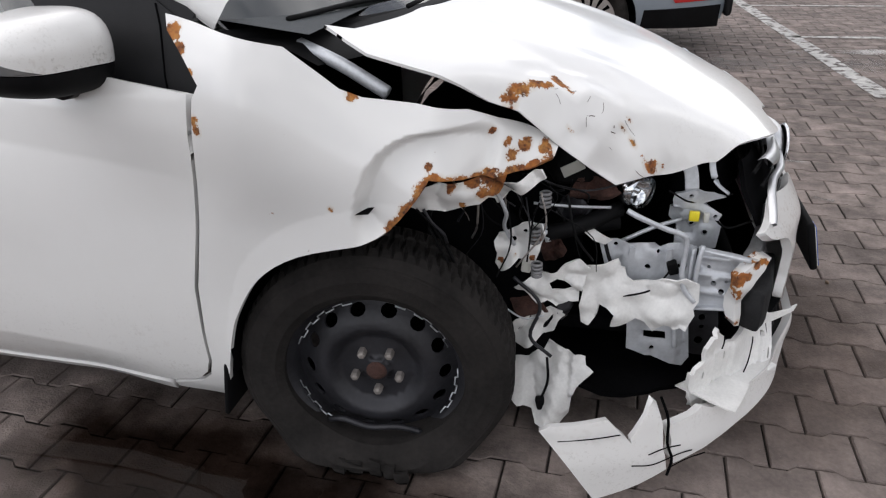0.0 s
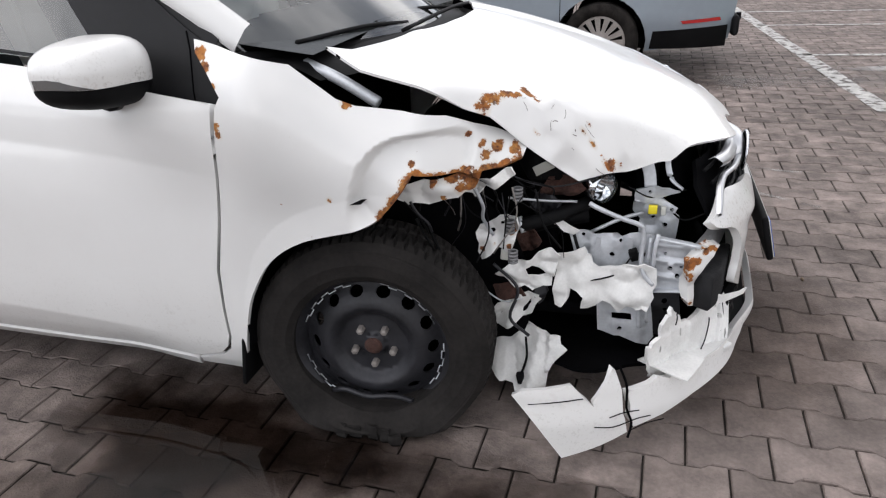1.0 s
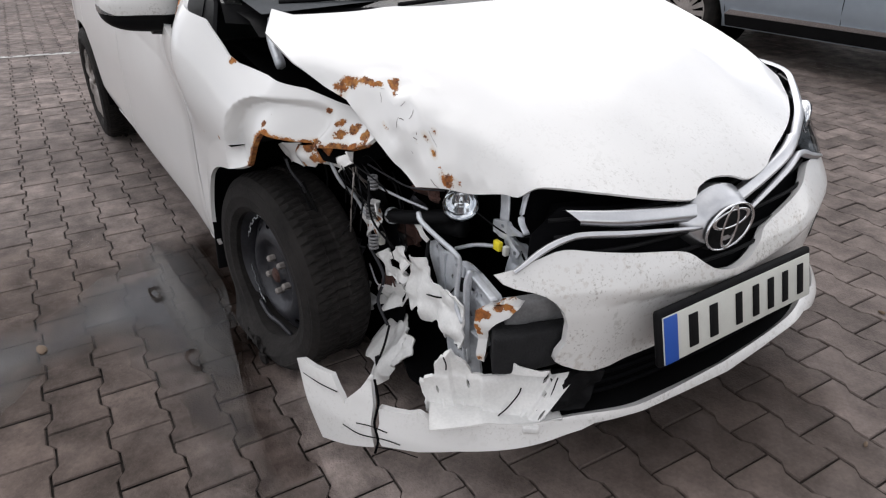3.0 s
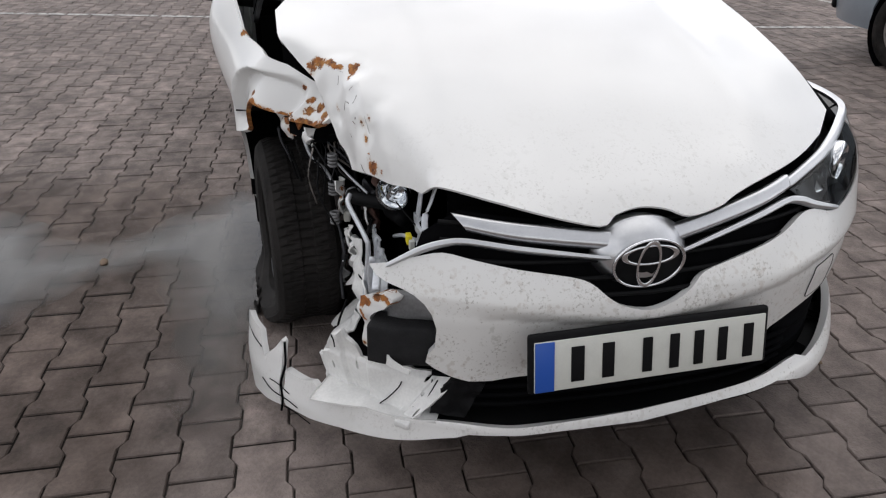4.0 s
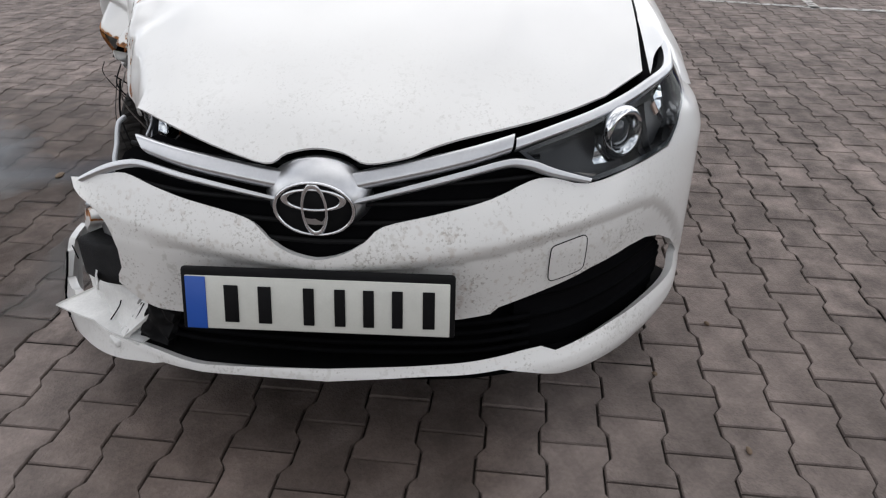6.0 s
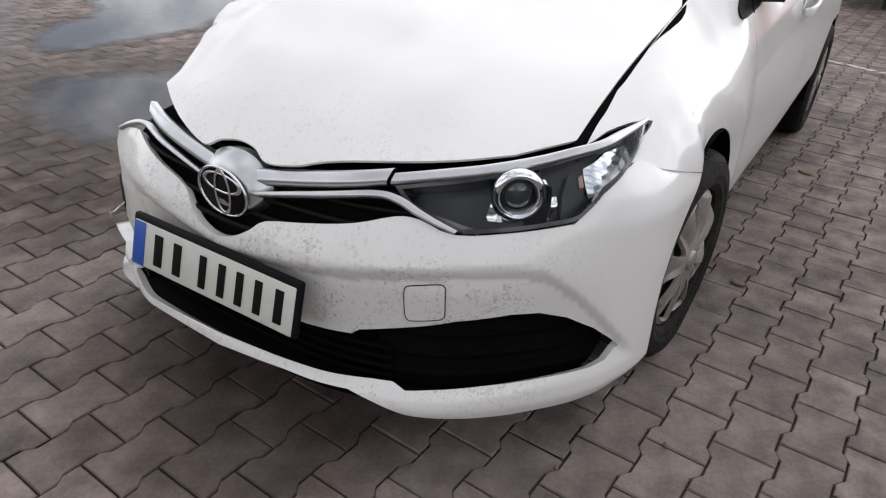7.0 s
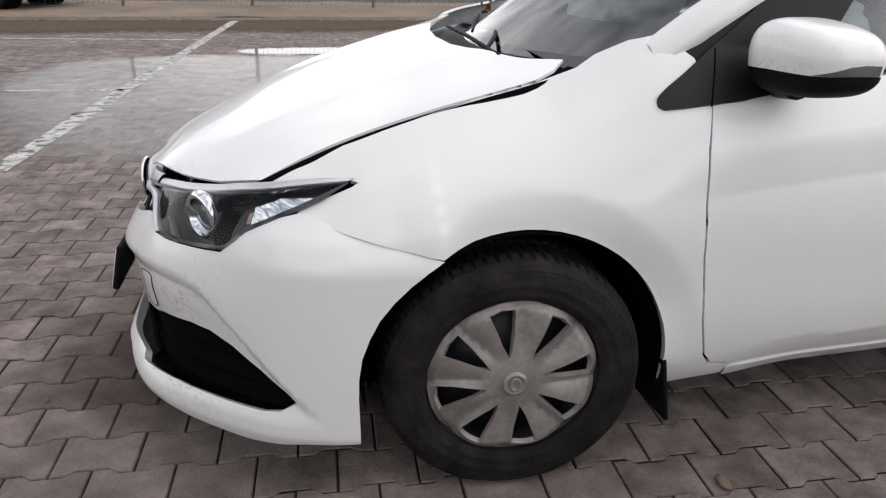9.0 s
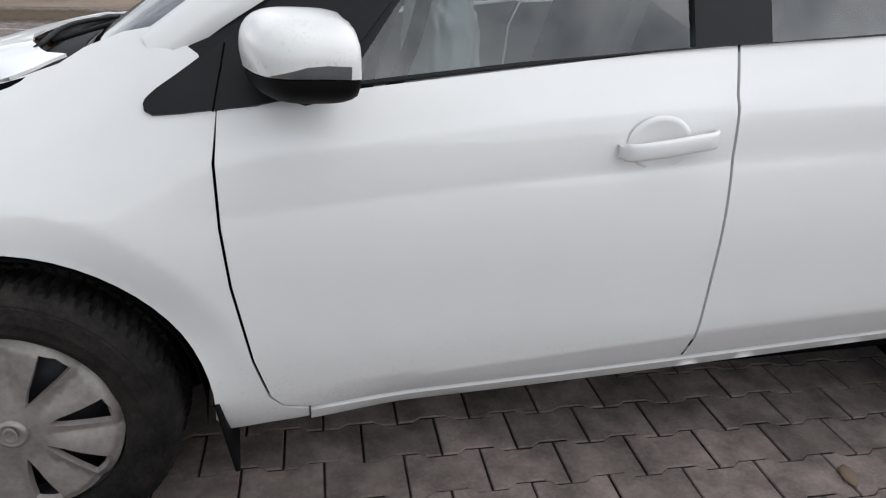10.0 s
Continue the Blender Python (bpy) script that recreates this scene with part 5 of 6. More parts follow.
def sheet(name, poly, y, mat, label="", holes=(), step=.015, wave=0.0, seed=0.0, slant=0.0, fine=18, depth=.004, parent=None, **more):
    """A bent upright sheet facing the struck side, at y."""
    x0 = sum(p[0] for p in poly) / len(poly)

    def form(x, z):
        q = Vector((x * fine, seed, z * fine))
        return (x, y + slant * (x - x0) + wave * (.5 * noise.noise(q) + .9 - 1.8 * abs(noise.noise(q * .8 + Vector((5, 0, 2)))) + .25 * noise.noise(q * 2.3)), z)
    return panel(name, poly, form, mat, parent or car, holes=holes, step=step, depth=depth, out=(x0, 2, .4), label=label, **more)


def ribs(p):
    return .006 * ramp(math.sin(p.x * 95), .2, .8)


def beam(name, pts, w, h, mat, label="", ragged=0.0, power=.45):
    """A pressed steel bar of w by h with rounded corners along a flat or rising path."""
    path = flow(pts, 5)
    rows = []
    for i, p in enumerate(path):
        d = (path[min(i + 1, len(path) - 1)] - path[max(i - 1, 0)]).normalized()
        up = Vector((0, 0, 1)) if abs(d.z) < .8 else Vector((0, 1, 0))
        a = d.cross(up).normalized()
        c = a.cross(d)
        ring = []
        for k in range(16):
            u, v = math.cos(radians(22.5 * k + 11)), math.sin(radians(22.5 * k + 11))
            q = p + a * (w / 2) * math.copysign(abs(u) ** power, u) + c * (h / 2) * math.copysign(abs(v) ** power, v)
            ring.append(q + Vector((noise.noise(q * 30), noise.noise(q * 30 + Vector((3, 1, 0))), noise.noise(q * 26 + Vector((0, 5, 2))))) * ragged)
        rows.append(ring)
    bm_ = shell(rows, closed=True)
    bm_.verts.ensure_lookup_table()
    n = len(bm_.verts)
    bm_.faces.new([bm_.verts[k] for k in range(16)])
    bm_.faces.new([bm_.verts[n - 1 - k] for k in range(16)])
    bmesh.ops.recalc_face_normals(bm_, faces=bm_.faces)
    return part(name, bm_, mat, car, label)


PLATE_METAL = [(.425, .482), (.446, .495), (.473, .497), (.489, .486), (.541, .491), (.556, .484), (.572, .492), (.60, .498), (.632, .489), (.632, .33), (.647, .207), (.633, .183), (.502, .213), (.498, .298), (.474, .353), (.442, .409)]
sheet("inner_panel", PLATE_METAL, -.508, GREY_METAL, "grey galvanised inner wing panel with holes", holes=(disc_hole(.531, .435, .006), disc_hole(.552, .474, .005), disc_hole(.458, .484, .005), disc_hole(.60, .40, .004), disc_hole(.56, .225, .006), disc_hole(.60, .44, .005), [(.535, .271), (.539, .253), (.59, .252), (.587, .27)]), crumple=ribs, wave=.006)
for x, z, h in ((.495, .43, .05), (.575, .44, .04)):
    sheet("bead", [(x - .006, z - h), (x + .006, z - h), (x + .006, z + h), (x - .006, z + h)], -.5125, GREY_METAL, "", step=.006, depth=.006)
TORN = [(.387, .434), (.400, .447), (.43, .456), (.467, .466), (.473, .448), (.482, .446), (.487, .428), (.503, .416), (.53, .419), (.569, .427), (.596, .426), (.611, .435), (.642, .423), (.645, .381), (.636, .362), (.641, .343), (.625, .304), (.613, .309), (.599, .303), (.576, .318), (.555, .291), (.535, .315), (.515, .322), (.497, .306), (.479, .301), (.46, .300), (.462, .316), (.467, .335), (.45, .348), (.431, .352), (.425, .316), (.41, .296), (.393, .301), (.387, .347), (.397, .398)]
sheet("torn_panel", TORN, -.560, TORN_WHITE, "torn and crumpled white sheet", wave=.020, seed=3.0, step=.007, fine=15)
sheet("torn_strip", [(.236, .38), (.258, .398), (.29, .421), (.335, .43), (.352, .452), (.382, .464), (.408, .448), (.398, .417), (.391, .383), (.381, .379), (.364, .40), (.335, .412), (.318, .402), (.325, .385), (.385, .381), (.386, .362), (.362, .36), (.335, .338), (.315, .352), (.292, .344), (.269, .364)], -.57, TORN_WHITE, "ragged white scrap", wave=.026, seed=9.0, step=.006, fine=20)
sheet("torn_strip", [(.224, .26), (.232, .28), (.24, .293), (.268, .305), (.296, .326), (.325, .318), (.35, .316), (.348, .306), (.355, .302), (.338, .284), (.33, .265), (.30, .245), (.264, .222), (.24, .226), (.217, .216), (.198, .231), (.215, .245)], -.55, TORN_WHITE, "ragged white scrap", wave=.028, seed=14.0, step=.006, fine=20)
sheet("torn_strip", [(.226, .345), (.262, .350), (.30, .338), (.318, .318), (.285, .305), (.255, .30), (.235, .31), (.222, .328)], -.54, DARK_RUST, "dark torn scrap", wave=.03, seed=4.0, step=.007)
sheet("torn_strip", [(.335, .345), (.36, .35), (.372, .325), (.36, .29), (.345, .275), (.338, .30)], -.53, STEEL, "dark torn scrap", wave=.03, seed=6.0, step=.008)
LINER = [(.225, .162), (.242, .185), (.272, .206), (.29, .203), (.312, .224), (.351, .218), (.378, .216), (.408, .207), (.412, .188), (.430, .180), (.419, .171), (.398, .15), (.383, .125), (.378, .088), (.354, .063), (.327, .054), (.299, .058), (.289, .085), (.268, .093), (.254, .091), (.225, .108), (.218, .135)]


def hanging(x, z):
    """A limp scrap, bowed and creased, leaning out towards its foot."""
    q = Vector((x * 11, 21.0, z * 11))
    crease = .030 * (.5 * noise.noise(q) - 1.6 * abs(noise.noise(q * .9 + Vector((5, 0, 2)))) + .45 * abs(noise.noise(q * 2.6))) + .35 * abs(x - .335 - .25 * (z - .12)) - .02 * ramp(x, .37, .38) * ramp(z, .12, .13)
    return (x, -.605 + .7 * (z - .10) + crease, z)


panel("arch_liner_scrap", LINER, hanging, TORN_WHITE, car, step=.008, depth=.004, out=(.3, 2, .4), label="hanging scrap of white arch liner")
sheet("rail_end", [(.634, .489), (.685, .484), (.741, .479), (.735, .46), (.716, .445), (.712, .36), (.643, .345)], -.525, GREY_METAL, "grey crash rail end with holes", holes=(disc_hole(.674, .412, .006), disc_hole(.692, .395, .006), disc_hole(.70, .42, .004), disc_hole(.66, .45, .004)), crumple=lambda p: .004 * ramp(math.sin(p.z * 150), .3, .9), depth=.014, slant=-.165, step=.012)
beam("rail_lip", [(.634, -.524, .492), (.685, -.533, .487), (.738, -.543, .482)], .016, .007, GREY_METAL)
beam("rail_lip", [(.638, -.522, .349), (.68, -.530, .356), (.715, -.537, .361)], .016, .007, GREY_METAL)
beam("rail_flange", [(.640, -.535, .505), (.634, -.540, .47), (.632, -.538, .40), (.628, -.535, .33), (.622, -.53, .30)], .010, .014, GREY_METAL)
beam("rail_flange", [(.622, -.525, .49), (.620, -.530, .44), (.620, -.530, .36), (.628, -.525, .26)], .008, .010, GREY_METAL)
sheet("lower_bracket", [(.635, .345), (.70, .345), (.712, .25), (.69, .185), (.645, .19)], -.46, STEEL, "dark lower bracket with punched holes", holes=(disc_hole(.67, .29, .008), disc_hole(.672, .265, .006), disc_hole(.67, .225, .010)), crumple=lambda p: .008 * noise.noise(p * 20))
sheet("lamp_bracket", [(.577, .55), (.574, .565), (.577, .580), (.60, .586), (.619, .591), (.635, .586), (.658, .588), (.685, .578), (.661, .573), (.639, .561), (.664, .55), (.682, .538), (.675, .524), (.658, .527), (.634, .545), (.60, .546)], -.44, GREY_METAL, "pale grey lamp bracket", holes=(disc_hole(.612, .576, .005), disc_hole(.668, .534, .005)), wave=.010, seed=5.0, depth=.008, step=.008)
sheet("lamp_bracket_plate", [(.572, .535), (.651, .535), (.690, .50), (.685, .44), (.59, .43), (.592, .49), (.572, .512)], -.405, GREY_METAL, "", holes=(disc_hole(.625, .495, .008), disc_hole(.655, .478, .007), disc_hole(.612, .505, .004)), wave=.010, seed=6.0, depth=.01, step=.010)
beam("bracket_arm", [(.598, -.42, .648), (.607, -.425, .62), (.612, -.43, .588)], .03, .006, GREY_METAL)
beam("bracket_arm", [(.648, -.40, .668), (.650, -.41, .635), (.663, -.425, .605), (.690, -.43, .584)], .014, .005, GREY_METAL)
b = bmesh.new()
box(b, (.022, .012, .022), pose(.622, -.452, .537), .002)
part("yellow_tag", b, YELLOW, car, "small yellow label")
b = bmesh.new()
box(b, (.012, .012, .022), pose(.648, -.450, .534), .002)
part("socket", b, PLATE, car)
sheet("rusty_bracket", [(.192, .500), (.204, .520), (.23, .53), (.258, .549), (.28, .546), (.299, .555), (.306, .528), (.300, .51), (.296, .488), (.284, .453), (.272, .45), (.259, .462), (.248, .462), (.23, .44), (.203, .420), (.194, .44), (.200, .47)], -.585, WHITE_RUST, "white bracket spotted with rust", holes=(disc_hole(.235, .505, .007), disc_hole(.262, .528, .005)), wave=.026, seed=11.0, step=.007, blots=[(.285, .51, .012), (.29, .53, .008), (.205, .45, .010), (.28, .47, .010), (.24, .47, .006)])
sheet("folded_edge", [(.024, .655), (.06, .668), (.11, .676), (.149, .683), (.213, .698), (.235, .695), (.228, .668), (.219, .652), (.20, .648), (.182, .632), (.15, .63), (.111, .614), (.08, .622), (.063, .615), (.04, .628)], -.70, WHITE_RUST, "folded fender edge eaten by rust", wave=.022, seed=17.0, slant=.25, step=.008, blots=[(.13, .675, .016), (.17, .685, .022), (.2, .69, .03), (.22, .68, .03), (.19, .655, .018), (.15, .635, .010), (.21, .66, .016)])
sheet("shredded_edge", [(.16, .64), (.20, .66), (.25, .67), (.30, .70), (.31, .68), (.26, .64), (.24, .65), (.21, .62), (.19, .635)], -.66, TORN_WHITE, "shredded inner flange", wave=.03, seed=31.0, step=.009)
sheet("crash_can", [(.714, .442), (.712, .455), (.728, .465), (.746, .477), (.769, .483), (.784, .478), (.776, .464), (.772, .454), (.755, .437), (.739, .413), (.731, .391), (.734, .36), (.733, .335), (.722, .338), (.718, .36), (.716, .40)], -.556, WHITE_RUST, "buckled crash beam end, white with rust", wave=.012, seed=23.0, step=.005, slant=.75, blots=[(.716, .44, .014), (.722, .45, .016), (.735, .452, .012), (.752, .472, .012), (.766, .476, .010), (.722, .405, .009), (.727, .345, .010), (.719, .42, .012), (.775, .468, .007)], depth=.03)
beam("crash_beam", [(.732, -.515, .442), (.750, -.478, .446), (.78, -.38, .448), (.82, -.2, .448), (.83, 0, .448), (.825, .2, .448), (.80, .36, .446)], .03, .062, DULL_METAL, ragged=.003)
beam("foam_absorber", [(.742, -.548, .372), (.757, -.52, .372), (.772, -.46, .372), (.79, -.36, .372)], .072, .095, FOAM, "black foam block behind the bumper", ragged=.003, power=.22)
sheet("torn_lip", [(.782, .36), (.80, .352), (.845, .353), (.86, .36), (.855, .345), (.80, .330), (.783, .325)], -.520, TORN_WHITE, "", slant=.5, wave=.008, seed=51.0, step=.007)

# white carrier under the bumper skin
SUPPORT = [(.025, .266), (.06, .262), (.07, .275), (.121, .282), (.169, .29), (.180, .317), (.20, .322), (.244, .34), (.275, .338), (.324, .352), (.351, .334), (.437, .319), (.469, .295), (.629, .297), (.70, .303), (.753, .297), (.881, .301), (.93, .31), (1.009, .298), (1.004, .264), (.993, .221), (.961, .190), (.833, .180), (.645, .172), (.346, .155), (.249, .144), (.159, .150), (.089, .165), (.046, .185), (.03, .205), (.045, .215), (.025, .229)]


def carrier(u, z):
    return (.63 + .2 * u, -.655 + .185 * u + (z - .20) * (-.2 + 1.1 * ramp(u, .4, 1)), z)


def carrier_folds(p):
    u = (p.x - .63) / .2
    return .004 * noise.noise(p * 16) - .010 * ramp(u, .28, .31) * (1 - ramp(u, .5, .53)) + .008 * ramp(u, .86, .88) - .006 * ramp(p.z, .285, .297) + .006 * (1 - ramp(p.z, .19, .20)) + .004 * ramp(math.sin(u * 40), .7, .95) * (1 - ramp(p.z, .2, .23))


panel("bumper_carrier", SUPPORT, carrier, TORN_WHITE, car, holes=(disc_hole(.169, .249, .011), disc_hole(.43, .272, .012), disc_hole(.838, .285, .010), [(.865, .262), (.895, .255), (.895, .247), (.865, .252)], disc_hole(.25, .163, .010), disc_hole(.955, .214, .010)), step=.010, depth=.010, label="white plastic bumper carrier with clip holes", crumple=carrier_folds)
for pts in ([(.736, .271), (.735, .255), (.70, .225), (.655, .205), (.645, .19)], [(.30, .352), (.31, .335), (.30, .318)], [(.90, .29), (.93, .25), (.90, .225)], [(.55, .18), (.66, .19), (.75, .178), (.90, .182)]):
    b = bmesh.new()
    tube(b, flow([Vector(carrier(u, z)) + Vector((.004, -.0075, 0)) for u, z in pts], 4), .0016, 5)
    part("crack", b, DARK, car)
panel("lip_shelf", [(-.735, .218), (-.72, .232), (-.6, .232), (-.5, .235), (-.44, .232), (-.44, .222), (-.6, .222), (-.735, .216)], lambda s, z: tuple(Vector(bumper(s, .205)) - Vector((.08, -.04, .0)) * ((z - .222) * 100)), TORN_WHITE, car, step=.02, depth=.004)
for u, z in ((.23, .150), (.60, .178), (.93, .195)):
    b = bmesh.new()
    p = Vector(carrier(u, z))
    box(b, (.03, .035, .016), Matrix.Translation(p + Vector((.006, -.008, 0))) @ pose(0, 0, 0, 0, 0, -40), .003)
    part("clip_tab", b, TORN_WHITE, car)
panel("inner_intake", [(-.455, .212), (-.38, .208), (-.34, .30), (-.40, .318), (-.425, .285)], nose, BLACK, car, step=.012, depth=.02, off=-.02, crumple=lambda p: .012 * noise.noise(p * 40), label="crumpled black intake end")
# black cracks in the broken corner
for pts in ([(-.86, .26), (-.852, .21), (-.862, .16), (-.853, .12), (-.862, .08)], [(-.80, .122), (-.84, .126), (-.90, .12), (-.95, .128)], [(-.76, .098), (-.81, .104), (-.86, .098)], [(-.97, .20), (-1.03, .196), (-1.10, .19)], [(-.83, .145), (-.87, .15), (-.91, .146)]):
    b = bmesh.new()
    w = .0032 if pts[0][1] > .22 and pts[0][0] > -.9 else .0013
    tube(b, flow([Vector(bumper(s, z)) + Vector((.001, -.001, 0)) for s, z in pts], 4), w, 5)
    part("crack", b, DARK, car)

# lamp remains, hoses, pipes and wires
b = bmesh.new()
lathe(b, [(0, .012), (.025, .010), (.038, .002), (.042, -.01), (.036, -.05), (.02, -.08)], 28, "x")
o = part("bare_lamp", b, LENS, car, "bare fog lamp glass")
o.matrix_basis = pose(.509, -.475, .592, 0, 10, -35)
b = bmesh.new()
lathe(b, [(0, -.012), (.007, -.014), (.008, -.045), (.018, -.046), (.030, -.028), (.038, -.008), (.041, -.008), (.040, -.035), (.03, -.07), (0, -.09)], 28, "x")
o = part("lamp_bowl", b, LAMP_CHROME, car)
o.matrix_basis = pose(.509, -.475, .592, 0, 10, -35)
b = bmesh.new()
box(b, (.16, .2, .12), pose(.36, -.38, .66, 0, 8, 20), .02)
part("air_box", b, BLACK, car)
b = bmesh.new()
box(b, (.05, .004, .025), pose(.352, -.497, .652, 0, -25, 12), .001)
part("paper_label", b, PLATE, car)
b = bmesh.new()
box(b, (.5, .7, .35), pose(.12, .12, .50), .05)
part("engine_block", b, BLACK, car)
# near-black fill added so no ground shows through the torn corner
panel("undertray", [(.14, -.50), (.30, -.55), (.45, -.585), (.56, -.56), (.66, -.50), (.76, -.40), (.76, .5), (.14, .5)], lambda x, y: (x, y, .135), DARK, car, step=.03, depth=.01, out=(.4, 0, -1), crumple=lambda p: .02 * noise.noise(p * 9), label="torn near-black sheet filling in under the engine bay")
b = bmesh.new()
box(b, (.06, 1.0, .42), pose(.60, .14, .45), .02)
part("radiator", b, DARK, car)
# near-black box added to close off the view into the engine bay
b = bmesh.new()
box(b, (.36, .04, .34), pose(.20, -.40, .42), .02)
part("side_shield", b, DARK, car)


def cable(name, pts, r, mat, label="", sides=7):
    bb = bmesh.new()
    tube(bb, flow(pts, 5), r, sides)
    return part(name, bb, mat, car, label)


cable("steel_pipe", [(.475, -.565, .588), (.501, -.572, .577), (.555, -.555, .548), (.592, -.545, .532), (.604, -.540, .512), (.603, -.545, .44), (.612, -.55, .405), (.636, -.55, .378)], .006, GREY_METAL, "bent bright steel pipe")
cable("steel_pipe", [(.47, -.46, .47), (.54, -.45, .505), (.60, -.43, .52)], .005, GREY_METAL)
cable("steel_pipe", [(.625, -.52, .49), (.612, -.525, .40), (.605, -.525, .30), (.61, -.52, .24)], .006, GREY_METAL)
cable("hose", [(.27, -.53, .50), (.32, -.545, .52), (.38, -.53, .535), (.46, -.46, .55)], .018, BLACK, "black rubber hose")
cable("hose", [(.30, -.44, .47), (.38, -.45, .50), (.46, -.43, .51)], .024, BLACK)
b = bmesh.new()
lathe(b, [(.0185, -.006), (.021, -.006), (.021, .006), (.0185, .006)], 20, "x", closed=True)
o = part("hose_clamp", b, GREY_METAL, car)
o.matrix_basis = pose(.305, -.54, .515, 0, -15, 10)
sheet("strip_bracket", [(.375, .525), (.392, .53), (.45, .50), (.435, .487), (.41, .495)], -.53, TORN_WHITE, "", wave=.01, seed=40.0)
r3 = random.Random(5)
for x, y, z, sx, sz, seed in ((.235, -.50, .43, .05, .07, 61.0), (.30, -.50, .45, .05, .04, 62.0), (.17, -.60, .36, .03, .06, 63.0), (.20, -.58, .24, .03, .05, 64.0), (.40, -.50, .60, .06, .03, 65.0), (.36, -.52, .56, .04, .03, 66.0)):
    sheet("clip_bracket", [(x - sx, z - sz * .4), (x - sx * .3, z - sz), (x + sx * .6, z - sz * .7), (x + sx, z), (x + sx * .5, z + sz), (x - sx * .6, z + sz * .8)], y, (STEEL, DULL_METAL, DARK_RUST)[int(seed) % 3], "", wave=.03, seed=seed, step=.009, fine=22)
for x, z in ((.285, .515), (.292, .435), (.305, .60)):
    b = bmesh.new()
    for j in range(4):
        lathe(b, [(.010, -.004), (.013, -.002), (.013, .002), (.010, .004)], 14, "z", (x, -.59, z + .009 * j), closed=True)
    part("ribbed_sleeve", b, DULL_METAL, car)
WIRES = [[(.06, -.72, .63), (.085, -.715, .60), (.10, -.70, .565), (.105, -.69, .54)], [(.075, -.72, .63), (.09, -.715, .60), (.11, -.70, .57), (.115, -.69, .545)], [(.21, -.66, .66), (.23, -.64, .60), (.22, -.60, .55), (.24, -.58, .50)], [(.24, -.64, .66), (.26, -.62, .62), (.25, -.58, .57), (.27, -.55, .52)], [(.08, -.70, .58), (.11, -.68, .50), (.12, -.66, .46)],
         [(.10, -.69, .57), (.12, -.67, .50), (.13, -.66, .45)], [(.30, -.60, .66), (.34, -.56, .63), (.40, -.54, .62), (.48, -.5, .63)], [(.28, -.58, .60), (.36, -.55, .585), (.44, -.52, .575)],
         [(.43, -.51, .50), (.45, -.53, .45), (.48, -.54, .42)], [(.58, -.53, .44), (.55, -.54, .40), (.51, -.55, .385), (.44, -.55, .37)], [(.32, -.57, .21), (.325, -.59, .16), (.31, -.60, .11)],
         [(.24, -.58, .42), (.30, -.57, .35), (.28, -.58, .27), (.33, -.58, .22)], [(.20, -.56, .34), (.26, -.57, .31), (.31, -.575, .325)], [(.56, -.47, .60), (.62, -.43, .56), (.70, -.42, .58)], [(.66, -.42, .53), (.70, -.42, .50), (.75, -.42, .52)]]
for _ in range(22):
    p = Vector((r3.uniform(.08, .36), r3.uniform(-.68, -.56), r3.uniform(.60, .68)))
    q = p + Vector((r3.uniform(-.05, .10), r3.uniform(.0, .06), r3.uniform(-.20, -.05)))
    m = (p + q) / 2 + Vector((r3.uniform(-.04, .04), r3.uniform(-.03, .03), r3.uniform(-.03, .03)))
    WIRES.append([p, m, q])
for k, pts in enumerate(WIRES):
    cable("wire", pts, (.0022 + .0012 * (k % 3)) if k < 13 else .0012 + .0008 * (k % 3), (BLACK, STEEL, SILVER if k > 12 else GREY_METAL, BLACK, BLACK)[k % 5], sides=5)
for x, y, z in ((.265, -.555, .44), (.135, -.66, .44), (.585, -.515, .44), (.31, -.60, .10)):
    b = bmesh.new()
    box(b, (.022, .018, .032), pose(x, y, z, r3.uniform(-20, 20), r3.uniform(-20, 20), 0), .004)
    part("plug", b, BLACK if z < .42 or x > .5 else PLATE, car)
b = bmesh.new()
tube(b, flow([(-.02, -.60, .262), (.02, -.45, .27), (.1, -.3, .28)]), .03, 10)
part("drive_shaft", b, DARK, car)
# ragged bottom of the flat tyre
for x0, w, h, seed in ((-.135, .035, .055, 2.0), (-.095, .04, .05, 5.0), (-.045, .03, .06, 7.0), (-.012, .028, .05, 9.0), (.02, .035, .045, 4.0)):
    sheet("torn_tyre_flap", [(x0 - w / 2, h), (x0 - w * .48, .02), (x0 - w * .2, .008), (x0 + w * .05, .003), (x0 + w * .3, .012), (x0 + w * .45, .016), (x0 + w / 2, h)], -.838, DUSTY_RUBBER, "ragged torn tyre edge", wave=.012, seed=seed, step=.008, depth=.01)
# near-black sheet added to fill the gap between hood and struck fender
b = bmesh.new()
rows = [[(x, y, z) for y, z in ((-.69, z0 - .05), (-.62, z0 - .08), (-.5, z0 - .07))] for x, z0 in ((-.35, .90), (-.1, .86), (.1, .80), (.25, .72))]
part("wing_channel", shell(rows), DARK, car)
cable("hinge_arm", [(-.20, -.62, .93), (-.10, -.66, .90), (.0, -.68, .85)], .014, GREY_METAL, "pale hood hinge")
b = bmesh.new()
rows = [[(-.13 - .26 * (y / .7) ** 2, y, .955), (-.02 - .2 * (y / .7) ** 2, y, .935), (.05 - .2 * (y / .7) ** 2, y, .90)] for y in [-.68 + .08 * i for i in range(18)]]
part("cowl", shell(rows), BLACK, car)

